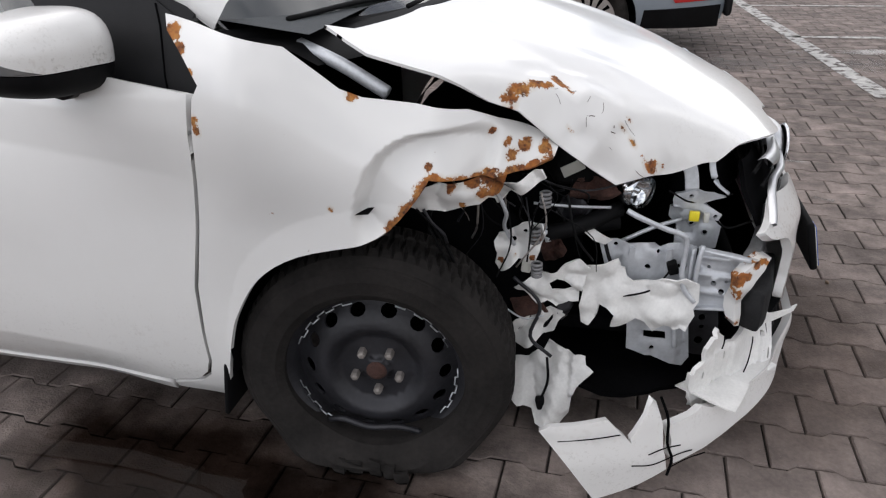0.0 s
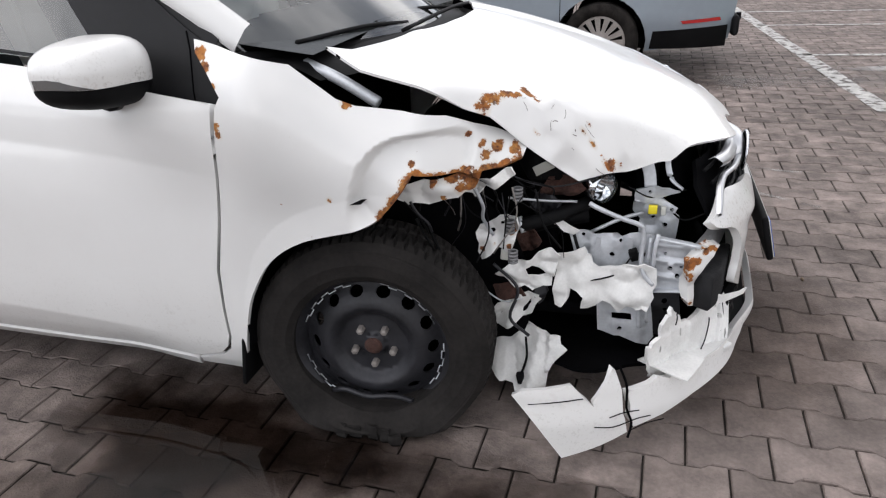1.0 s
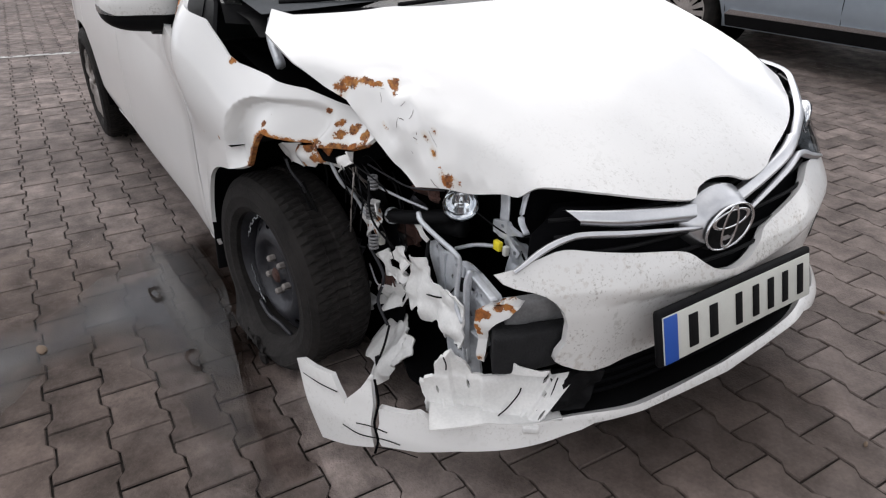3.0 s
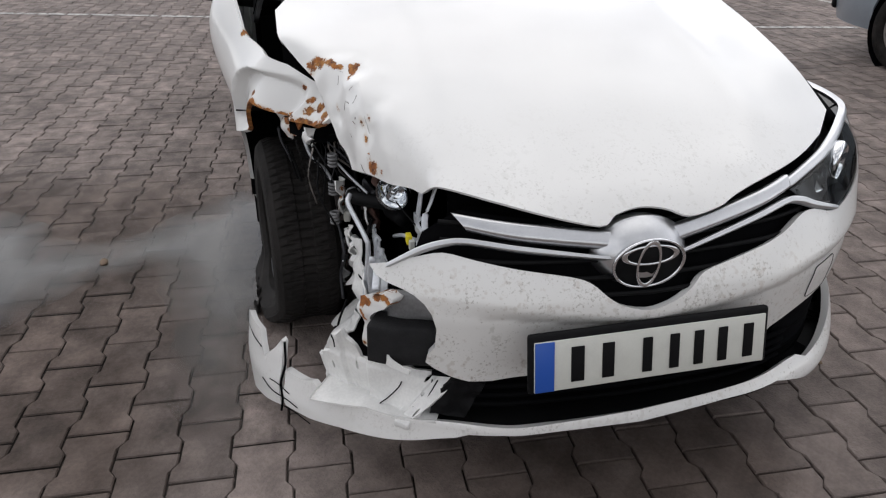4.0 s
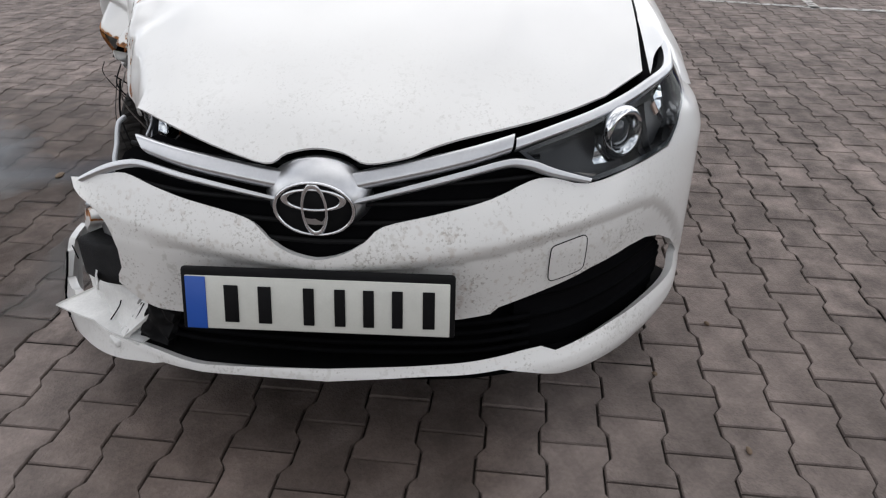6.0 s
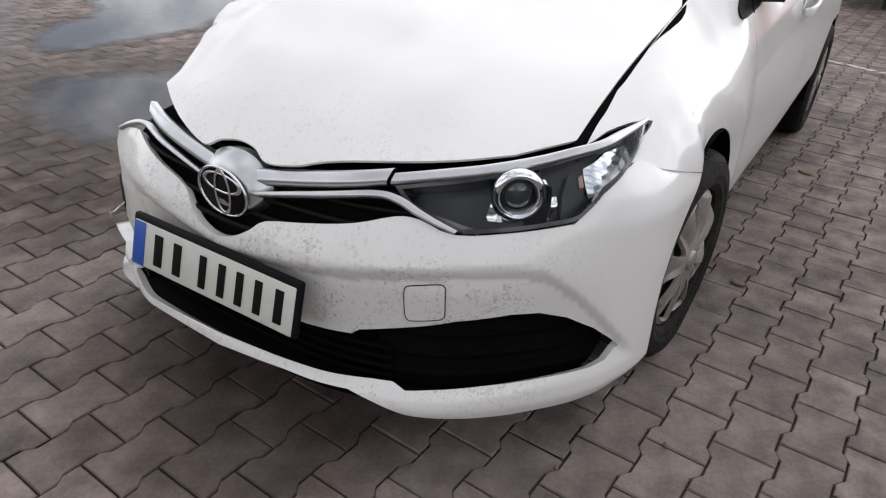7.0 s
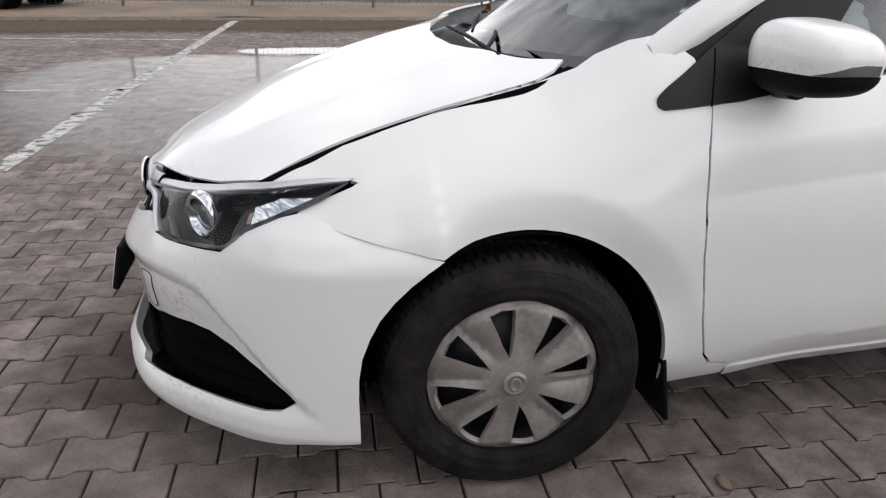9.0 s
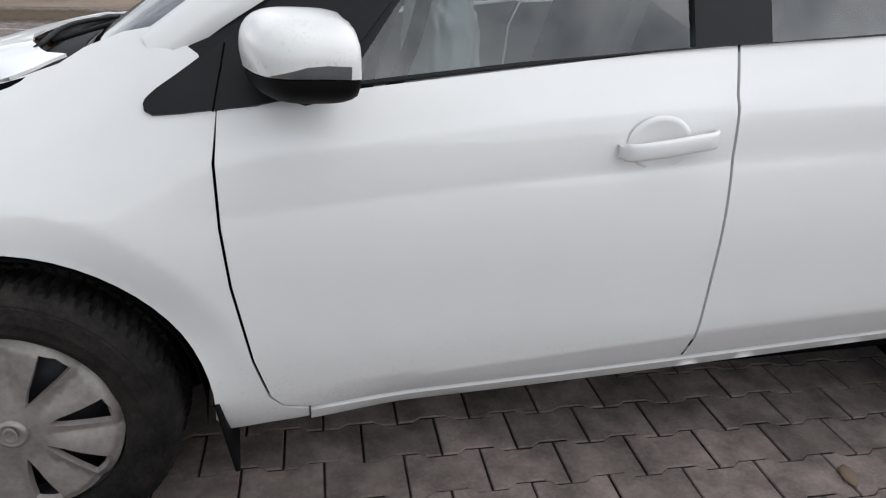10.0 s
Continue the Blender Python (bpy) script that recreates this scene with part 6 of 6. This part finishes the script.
# ---- a fitted warp that lines the body up with the camera path ----
FIT_WARP = (
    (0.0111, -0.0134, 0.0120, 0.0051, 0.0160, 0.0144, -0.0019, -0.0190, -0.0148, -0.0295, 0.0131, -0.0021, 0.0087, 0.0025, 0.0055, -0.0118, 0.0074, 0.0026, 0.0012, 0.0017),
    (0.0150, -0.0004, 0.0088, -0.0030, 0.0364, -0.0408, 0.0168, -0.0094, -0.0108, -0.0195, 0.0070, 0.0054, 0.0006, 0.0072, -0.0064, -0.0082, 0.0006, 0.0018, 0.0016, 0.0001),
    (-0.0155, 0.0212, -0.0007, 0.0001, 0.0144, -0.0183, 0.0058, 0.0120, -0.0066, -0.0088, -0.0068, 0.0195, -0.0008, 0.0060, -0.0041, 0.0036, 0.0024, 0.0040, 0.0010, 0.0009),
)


def fit_warped(p):
    """A point of the straight car under a gentle whole-body bend fitted to the camera path."""
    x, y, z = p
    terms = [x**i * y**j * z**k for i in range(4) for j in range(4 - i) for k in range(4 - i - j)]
    return p + Vector([sum(c * t for c, t in zip(row, terms)) for row in FIT_WARP])


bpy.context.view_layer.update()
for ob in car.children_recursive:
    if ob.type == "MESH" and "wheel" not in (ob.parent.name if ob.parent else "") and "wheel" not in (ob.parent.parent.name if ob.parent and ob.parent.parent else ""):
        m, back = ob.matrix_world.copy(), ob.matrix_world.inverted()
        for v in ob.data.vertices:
            v.co = back @ fit_warped(m @ v.co)

# ---- standing water ----
def puddle(poly, label, mat=WATER, z=.0036, shore=.16):
    edge = []
    for x, y in dense(soft_corners(poly, 2), .06):
        q = Vector((x, y, 0))
        edge.append((x + .07 * noise.noise(q * 3) + .035 * noise.noise(q * 11), y + .07 * noise.noise(q * 3 + Vector((7, 0, 0))) + .035 * noise.noise(q * 11 + Vector((0, 9, 0)))))
    vs, fs = mesh_2d(edge, step=.06 if len(poly) > 12 else .13)
    rim_pts = np.array(edge)
    bb = bmesh.new()
    vv = [bb.verts.new((v.x, v.y, z)) for v in vs]
    for f in fs:
        bb.faces.new([vv[i] for i in f])
    ob = part("puddle", bb, mat, None)
    deep = [min(1.0, math.sqrt(((rim_pts - (v.x, v.y)) ** 2).sum(1).min()) / shore) for v in vs]
    ob.data.attributes.new("depth", "FLOAT", "POINT").data.foreach_set("value", deep)
    ob.visible_shadow = False
    return tagged(ob, label, "puddle", kind="structure")


puddle([(-1.1, -2.6), (-1.12, -2.05), (-.9, -1.75), (-.66, -1.6), (-.57, -1.38), (-.8, -1.14), (-1.1, -.85), (-.9, -.6), (-.3, -.62), (.15, -.78), (.36, -.86), (.62, -.86), (.6, -1.02), (.37, -1.08), (.1, -1.09), (-.2, -1.13), (-.30, -1.22), (-.32, -1.42), (-.2, -1.53), (-.03, -1.62), (.2, -1.8), (.1, -2.6), (-.3, -3.1)], "shallow dark puddle beside the car reflecting the sky", shore=.26)
puddle([(-2.3, -6.0), (-3.3, -6.3), (-4.6, -5.5), (-3.2, -4.3), (-2.1, -3.5), (-1.2, -3.4), (-.5, -3.5), (-1.0, -4.3), (-1.8, -4.6)], "wide shallow puddle on sunken paving")
puddle([(1.2, -7.2), (.0, -7.4), (-1.2, -7.2), (-1.0, -6.6), (.3, -6.6), (1.1, -6.7)], "long thin puddle beside a bay line")
puddle([(-9.4, 5.5), (-8.75, 5.75), (-9.0, 6.3), (-9.25, 6.75), (-9.8, 6.5), (-9.9, 5.9)], "dark puddle in front of the parked cars")
puddle([(-7.2, -4.9), (-7.6, -4.3), (-7.4, -4.0), (-6.9, -4.4)], "small bright puddle on paving")
puddle([(-2.3, -6.3), (-1.0, -6.85), (.2, -6.8), (2.0, -7.0), (3.4, -6.2), (3.3, -4.0), (2.4, -2.3), (1.6, -1.9), (.8, -1.8), (.2, -2.1), (-.2, -2.8), (-.7, -3.5), (-1.3, -4.4)], "thin film of rainwater on worn paving", WET, .0029, .45)
# damp film that also puts the nose's soft shade into the paving
puddle([(.65, -.65), (.95, -.75), (1.2, -.6), (1.4, -.3), (1.45, .1), (1.35, .35), (1.25, .52), (1.05, .60), (.8, .62), (.6, .5), (.6, -.3)], "paving darkened before the car by damp and painted-in nose shade", DAMP_SHADE, .0026, .30)
puddle([(1.75, 4.3), (2.1, 4.5), (2.9, 4.55), (2.85, 4.35), (2.3, 4.28)], "shallow puddle across a bay line")
puddle([(.6, 3.4), (1.2, 3.5), (2.0, 3.55), (3.0, 3.6), (3.3, 4.0), (2.6, 4.25), (1.8, 4.15), (1.0, 4.3), (.4, 4.5), (-1.5, 4.6), (-1.5, 3.6)], "damp dark paving beside a parked car", DAMP_SHADE, .0030, .35)
puddle([(1.42, -.42), (1.6, -.5), (1.68, -.3), (1.6, -.1), (1.45, -.14)], "dark damp stain on paving", DAMP_SHADE, .0033, .10)
puddle([(-1.6, -2.9), (-1.5, -1.5), (-1.3, -.95), (-.6, -.9), (.1, -.95), (.7, -.85), (1.0, -1.0), (1.05, -1.5), (.85, -2.0), (.5, -2.6), (.1, -3.3), (-.6, -3.5)], "damp brown paving round a puddle", DAMP_SHADE, .0032, .35)
# dead leaves and grit
for x, y, s in ((-.42, -1.40, .03), (-1.5, -2.6, .05), (.65, .79, .008), (.42, .98, .01), (2.1, -3.55, .04), (.9, .95, .012), (-.53, .95, .03), (-1.9, .98, .04), (1.2, .3, .01), (.9, -1.2, .012)):
    bb = bmesh.new()
    bmesh.ops.create_icosphere(bb, subdivisions=2, radius=1)
    for v in bb.verts:
        v.co = Vector((v.co.x * s * (1 + .4 * noise.noise(v.co * 2 + Vector((x, y, 0)))), v.co.y * s * .5, v.co.z * .006 + .005))
    ob = part("leaf", bb, SOIL, None)
    ob.matrix_basis = pose(x, y, 0, 0, 0, r3.uniform(0, 180))
    tagged(ob, "small dark dead leaf lying on the paving", "leaf", group="scattered leaves")

# ---- bare soil strips, fences ----
def soil_strip(poly):
    vs, fs = mesh_2d(poly, step=.35)
    bb = bmesh.new()
    vv = [bb.verts.new((v.x, v.y, .004 + .05 * max(0, noise.noise(Vector((v.x * .9, v.y * .9, 0)))))) for v in vs]
    for f in fs:
        bb.faces.new([vv[i] for i in f])
    return tagged(part("soil_strip", bb, SOIL, None), "strip of bare brown soil and debris under the fence", "soil", kind="structure")


soil_strip([(12, -11.2), (6, -11.3), (1.5, -11.5), (-8, -11.6), (-15.5, -11.2), (-17.6, -7.6), (-18.2, -6.2), (-20.0, -6.2), (-23.5, -15.5), (12, -15.5)])
puddle([(9, -11.3), (3, -11.4), (-4, -11.5), (-9, -11.5), (-9, -9.4), (-5, -8.9), (-2, -9.3), (0, -8.6), (2.2, -8.9), (4.5, -8.4), (9, -8.9)], "thin brown film of soil washed over the paving", MUD, .0031, .9)
WIRE_MAT = material("galvanised_wire", (0.42, 0.43, 0.44), 0.5, 0.7, vary=0.1)


def fence_run(p, q, height=1.7, spacing=2.5, wired=True):
    """A mesh fence: posts and panels of welded wire."""
    p, q = Vector((*p, 0)), Vector((*q, 0))
    top = empty("wire_fence", p)
    d = q - p
    n = max(1, round(d.length / spacing))
    for i in range(n + 1):
        bb = bmesh.new()
        tube(bb, [d * i / n, d * i / n + Vector((0, 0, height))], .03, 8)
        part("post", bb, WIRE_MAT, top)
    if not wired:
        return tagged(top, "two thin bare grey steel fence posts", "fence posts")
    bb = bmesh.new()
    k = int(d.length / .1)
    for i in range(k + 1):
        tube(bb, [d * i / k + Vector((0, 0, .05)), d * i / k + Vector((0, 0, height - .05))], .004, 3)
    for j in range(9):
        z = .06 + (height - .12) * j / 8
        tube(bb, [Vector((0, 0, z)), d + Vector((0, 0, z))], .005, 3)
    m = part("wire_mesh", bb, WIRE_MAT, top)
    m["kind"] = "stuff"
    return tagged(top, "grey galvanised wire mesh fence on thin posts", "fence", group="fences")


fence_run((9.0, -13.9), (-22.0, -14.0))
fence_run((-22.5, -14.0), (-18.6, -7.0))
fence_run((-11.6, 6.3), (-11.7, 7.85), 1.9, 1.55, False)
gate = empty("gate_post", (-18.5, -6.9, 0))
bb = bmesh.new()
box(bb, (.16, .16, 2.0), pose(0, 0, 1.0), .01)
part("post", bb, WIRE_MAT, gate)
tagged(gate, "thick grey square steel gate post", "gate post")
gate2 = empty("gate_leaf", (-19.2, -6.2, 0))
for z in (.12, .9, 1.7):
    bb = bmesh.new()
    tube(bb, [(0, -.45, z), (-.3, .75, z)], .02, 6)
    part("rail", bb, WIRE_MAT, gate2)
for k in range(5):
    bb = bmesh.new()
    tube(bb, [(-.075 * k, -.45 + .3 * k, .0 if k in (0, 4) else .1), (-.075 * k, -.45 + .3 * k, 1.75)], .016, 6)
    part("bar", bb, WIRE_MAT, gate2)
tagged(gate2, "open grey steel gate leaf", "gate")
bucket = empty("bucket", (-18.9, -5.15, 0))
bb = bmesh.new()
lathe(bb, [(0, .002), (.12, .0), (.155, .32), (.165, .32), (.165, .335), (.15, .33), (.12, .02), (0, .02)], 24, "z")
part("pail", bb, material("brown_plastic", (0.06, 0.035, 0.025), 0.6, vary=0.3), bucket)
tagged(bucket, "small dark brown bucket standing on the paving", "bucket")

# ---- other cars on the lot ----
DARK_GLASS = material("dark_car_glass", (0.02, 0.024, 0.028), 0.06, coat=0.8)
SHAPES = {
    "estate": [(-2.32, .32), (-2.36, .62), (-2.28, 1.0), (-2.02, 1.40), (-1.5, 1.47), (-.4, 1.48), (.15, 1.40), (.85, 1.02), (1.7, .92), (2.2, .74), (2.28, .5), (2.25, .25)],
    "suv": [(-2.18, .40), (-2.26, .75), (-2.18, 1.12), (-1.95, 1.55), (-1.4, 1.68), (-.3, 1.69), (.2, 1.60), (.85, 1.18), (1.65, 1.08), (2.1, .92), (2.2, .6), (2.15, .35)],
    "van": [(-2.1, .35), (-2.18, .8), (-2.14, 1.2), (-2.0, 1.62), (-1.4, 1.72), (.0, 1.72), (.6, 1.55), (1.25, 1.12), (1.8, .95), (2.05, .78), (2.12, .5), (2.08, .28)],
    "hatch": [(-1.9, .32), (-1.97, .7), (-1.9, 1.0), (-1.65, 1.38), (-1.2, 1.47), (-.3, 1.48), (.15, 1.40), (.8, 1.02), (1.55, .92), (1.95, .74), (2.02, .5), (1.98, .25)],
}


def parked_car(color, m, shape, label, wheels=True, wb=2.65, detail=False):
    S = SHAPES[shape]
    H = max(z for _, z in S)
    belt = .63 * H
    top = empty("parked_car")
    top.matrix_basis = m
    paint = material("body_paint_" + label.split()[0], color, 0.3, 0.25, coat=0.7, vary=0.08, scale=2.0)
    hw = lambda z: .88 - .05 * ramp(-z, -.5, -.2) - .24 * ramp(z, belt, H + .1) * .9 - .02 * ramp(.35 - z, 0, .2)
    xr, xf = -wb / 2 + .02, wb / 2 + .02
    corner = lambda x: .17 * max(0.0, (abs(x) - 1.78) / .55) ** 2
    arch = lambda xc: [(xc + .37 * math.cos(a), .31 + .37 * math.sin(a)) for a in [radians(-12 + 204 * i / 14) for i in range(15)]]
    low = .24
    poly = list(S) + [(x, max(low, z)) for x, z in arch(xf)] + [(x, max(low, z)) for x, z in arch(xr)]
    for k in (1, -1):
        panel("side_body", poly, lambda x, z: (x, k * (hw(z) - corner(x)), z), paint, top, step=.06, depth=.03, out=(0, 0, .6))
        xs = [x for x, z in S if z > belt]
        win = [(min(xs) + .12, belt + .02), (max(xs) - .12, belt + .02)] + [(x * .93 - .02, z - .10) for x, z in reversed(S) if z > belt + .25]
        panel("side_window", win, lambda x, z: (x, k * (hw(z) - corner(x)), z), DARK_GLASS, top, step=.12, depth=.004, off=.004, out=(0, 0, .6))
        panel("lower_trim", [(xr + .40, .25), (xf - .40, .25), (xf - .40, .34), (xr + .40, .34)], lambda x, z: (x, k * (hw(z) - corner(x)), z), BLACK, top, step=.15, depth=.01, off=.008, out=(0, 0, .6))
        if detail:
            panel("bright_strip", [(xr + .40, .345), (xf - .40, .345), (xf - .45, .385), (xr + .46, .37)], lambda x, z: (x, k * (hw(z) - corner(x)), z), CHROME, top, step=.15, depth=.008, off=.010, out=(0, 0, .6))
            panel("reflector", [(-2.24, .470), (-1.95, .455), (-1.93, .478), (-2.23, .495)], lambda x, z: (x, k * (hw(z) - corner(x)), z), RED, top, step=.1, depth=.006, off=.010, out=(0, 0, .6))
            panel("rear_lamp", [(-2.26, .80), (-1.95, .84), (-1.93, .92), (-2.2, .95)], lambda x, z: (x, k * (hw(z) - corner(x)), z), RED, top, step=.1, depth=.006, off=.008, out=(0, 0, .6))
            panel("bumper_skirt", [(-2.3, .26), (xr - .40, .26), (xr - .42, .40), (-2.3, .43)], lambda x, z: (x, k * (hw(z) - corner(x)), z), BLACK, top, step=.1, depth=.006, off=.006, out=(0, 0, .6))
            for xd in (.95, -.02, -.98):
                bb = bmesh.new()
                tube(bb, [(xd, k * (hw(z) + .001), z) for z in (.36, .5, .7, .9)], .003, 5)
                part("door_gap", bb, DARK, top)
    deck = shell([[(x - .04 * (y / 4) ** 2 * (1 if x > 0 else -1), (hw(z) - corner(x)) * y / 4, z) for y in range(-4, 5)] for x, z in [p for q in zip(S, S[1:]) for p in (q[0], ((q[0][0] + q[1][0]) / 2, (q[0][1] + q[1][1]) / 2))] + [S[-1]]])
    part("upper_body", deck, paint, top)
    for a, b_, name in ((S[6], S[7], "windscreen"), (S[2], S[3], "rear_screen")):
        sh = shell([[(a[0] + (b_[0] - a[0]) * t + (.012 if a[0] > 0 or name == "windscreen" else -.012), .86 * hw(a[1] + (b_[1] - a[1]) * t) * y / 3, a[1] + (b_[1] - a[1]) * t + .012) for y in range(-3, 4)] for t in (.08, .5, .95)])
        part(name, sh, DARK_GLASS, top)
    fx, fz = S[-3]
    for y in (-.62, .62):
        bb = bmesh.new()
        box(bb, (.06, .34, .12), pose(fx - .01, y, fz - .06, 0, 0, -12 if y > 0 else 12), .02)
        part("headlamp", bb, SILVER, top)
        bb = bmesh.new()
        box(bb, (.06, .26, .2), pose(S[1][0] + .05, y, S[1][1] + .2, 0, 8, 0), .02)
        part("tail_lamp", bb, RED, top)
    for nm, x, z in (("front_bumper", S[-2][0], S[-2][1] - .1), ("rear_bumper", S[1][0], S[1][1] - .2)):
        bb = bmesh.new()
        box(bb, (.06, 1.5, .16), pose(x, 0, z), .03)
        part(nm, bb, BLACK, top)
    bb = bmesh.new()
    box(bb, (3.6, 1.5, .1), pose(0, 0, .3), .02)
    part("floor_pan", bb, DARK, top)
    for x in (xr, xf):
        for k in (1, -1):
            if not wheels and x == xf:
                continue
            w = new("wheel")
            w.parent = top
            w.matrix_basis = pose(x, k * .78, .315, 0, 0, 0 if k > 0 else 180)
            bb = bmesh.new()
            lathe(bb, [(.21, -.09), (.30, -.1), (.315, -.07), (.315, .07), (.30, .1), (.21, .09)], 40, closed=True)
            part("tyre", bb, RUBBER, w)
            slots = []
            for i in range(15 if detail else 7):
                n = 15 if detail else 7
                a = 2 * math.pi * i / n
                d = .085 if detail else .2
                slots.append([(r * math.cos(a + e), r * math.sin(a + e)) for r, e in ((.09 if detail else .10, d * .5), (.19 if detail else .18, d), (.19 if detail else .18, -d), (.09 if detail else .10, -d * .5))])
            circle = [(.212 * math.cos(2 * math.pi * i / 36), .212 * math.sin(2 * math.pi * i / 36)) for i in range(36)]
            panel("wheel_trim", circle, lambda u, v: (u, .088 - .25 * (u * u + v * v) + .002, v), SILVER, w, holes=slots, step=.03, depth=.01, out=(0, -.5, 0))
            bb = bmesh.new()
            lathe(bb, [(0, .05), (.2, .04), (.2, -.02)], 24)
            part("brake_disc", bb, DARK, w)
            bb = bmesh.new()
            lathe(bb, [(.36, -.35), (.365, .08)], 28, "y")
            part("arch_liner", bb, DARK, w)
    return tagged(top, label, "car", group="parked cars")


blue = parked_car((.26, .30, .34), pose(-1.03, 4.70, 0, 0, 0, 180), "estate", "blue-grey metallic estate car with white wheel trims and a tow bar", detail=True)
bb = bmesh.new()
tube(bb, flow([(-2.2, 0, .36), (-2.36, 0, .35), (-2.46, 0, .37), (-2.47, 0, .44)]), .022, 8)
part("tow_bar", bb, BLACK, blue)
parked_car((.02, .022, .025), pose(-25.5, -10.6, 0, 0, 0, 88), "suv", "black off-road car behind the wire fence")
parked_car((.75, .75, .74), pose(-32, -8.6, 0, 0, 0, 90), "hatch", "white small car parked far off")
parked_car((.02, .02, .022), pose(-37, -8.0, 0, 0, 0, 92), "estate", "black estate car parked far off")
parked_car((.03, .03, .035), pose(-43, -7.4, 0, 0, 0, 92), "hatch", "dark hatchback parked far off")
parked_car((.4, .41, .42), pose(-49, -6.4, 0, 0, 0, 92), "hatch", "silver hatchback parked far off")
parked_car((.03, .035, .04), pose(-53, -1.0, 0, 0, 0, 5), "estate", "dark estate car at the lot's end")
parked_car((.34, .31, .25), pose(-11.0, 3.6, 0, 0, 0, 90), "van", "beige minivan with a missing front wheel", wheels=False)
parked_car((.60, .075, .02), pose(-9.9, 2.2, .18, 0, 0, 92), "van", "orange-red van raised on blocks")
parked_car((.018, .02, .024), pose(-13.9, 7.7, 0, 0, 0, 115), "suv", "black off-road car beside two thin posts")
parked_car((.33, .10, .02), pose(-23.5, 15.2, 0, 0, 0, 80), "van", "copper-brown minivan parked behind")
parked_car((.7, .7, .69), pose(-19.5, 15.9, 0, 0, 0, -10), "hatch", "white hatchback at the tarpaulin")
parked_car((.72, .72, .71), pose(6.9, -14.2, 0, 0, 0, 160), "hatch", "white hatchback parked across the lot")
parked_car((.06, .06, .065), pose(-8.6, -16.4, 0, 0, 0, 5), "hatch", "dark hatchback behind the wire fence")
parked_car((.05, .05, .055), pose(4.6, 16.5, 0, 0, 0, 95), "hatch", "dark hatchback across the lot")
for x in (-1.2, 1.2):
    for y in (-.6, .6):
        bb = bmesh.new()
        box(bb, (.2, .2, .36), pose(-9.9 + y, 2.2 + x, .18), .01)
        tagged(part("support_block", bb, JOINT, None), "dark timber block under the raised van", "block", group="support blocks")
# workshop trolley with a hose thrown over it
GREEN = material("green_enamel", (0.035, 0.26, 0.055), 0.45, vary=0.25, scale=10)
trolley = empty("trolley", (2.78, 3.04, 0))
tagged(trolley, "small green wheeled trolley with a black hose on top", "trolley")
bb = bmesh.new()
box(bb, (.72, .42, .045), pose(0, 0, .235), .012)
part("deck", bb, GREEN, trolley)
for y in (-.19, .19):
    bb = bmesh.new()
    box(bb, (.70, .03, .07), pose(0, y, .185), .008)
    part("side_rail", bb, GREEN, trolley)
for x in (-.28, .28):
    for y in (-.17, .17):
        bb = bmesh.new()
        lathe(bb, [(.0, -.018), (.055, -.018), (.075, -.016), (.08, -.008), (.08, .008), (.075, .016), (.055, .018), (.0, .018)], 24, "y", (x, y, .08))
        wheel = part("wheel", bb, RUBBER, trolley)
        bb = bmesh.new()
        for k in (-.026, .026):
            box(bb, (.03, .006, .10), pose(x, y + k, .115), .002)
        part("fork", bb, GREY_METAL, wheel)
for k, pts in enumerate(([(-.33, -.1, .26), (-.37, -.12, .36), (-.32, -.1, .50), (-.20, -.05, .58), (.0, 0, .60), (.2, .05, .55), (.3, .08, .26)], [(-.30, .02, .26), (-.34, 0, .40), (-.25, 0, .52), (-.05, .05, .55), (.1, .1, .26)], [(-.36, -.15, .27), (-.2, -.18, .265), (.0, -.15, .27), (.2, -.17, .27)])):
    bb = bmesh.new()
    tube(bb, flow(pts, 6), .018 if k < 2 else .012, 8)
    part("hose", bb, BLACK, trolley)
# blue tarpaulin tent
TARP = material("blue_tarpaulin", (0.012, 0.04, 0.23), 0.45, vary=0.25, scale=3, bump=0.5, bump_scale=6)
tent = empty("tarpaulin", (-10.1, 8.0, 0))
bb = bmesh.new()
rows = []
for i in range(13):
    y = i * .25
    rows.append([(.25 * math.sin(i * 1.3) * .2 - .15 * j, y + .12 * j * (1 if i == 0 else .3) + .02 * math.sin(j * 2 + i), .28 * j) for j in range(8)])
bb = shell(rows)
bmesh.ops.solidify(bb, geom=bb.faces[:], thickness=.01)
part("sheet", bb, TARP, tent)
for y in (0.4, 2.9):
    bb = bmesh.new()
    tube(bb, [(-.5, y, 0), (-.9, y, 2.0)], .025, 8)
    part("frame_pole", bb, WIRE_MAT, tent)
tagged(tent, "blue tarpaulin hung on a frame at the lot's edge", "tarpaulin")
# far plain backdrop walls, added to close the lot
WALL = material("far_wall", (0.30, 0.29, 0.27), 0.9, vary=0.2, scale=0.3)
for c, size in (((-70, 0, 2.5), (4, 160, 5)), ((0, -60, 2.2), (160, 4, 4.4)), ((0, 62, 2.5), (160, 4, 5)), ((60, 0, 2.5), (4, 160, 5))):
    bb = bmesh.new()
    box(bb, size, pose(*c), .1)
    tagged(part("boundary_wall", bb, WALL, None), "plain grey backdrop wall added round the lot", "wall", kind="structure")

# ---- stones the camera passes nearest ----
for m in near_poses:
    ob = new("stone", me)
    ob.parent = pavement
    ob.matrix_basis = m
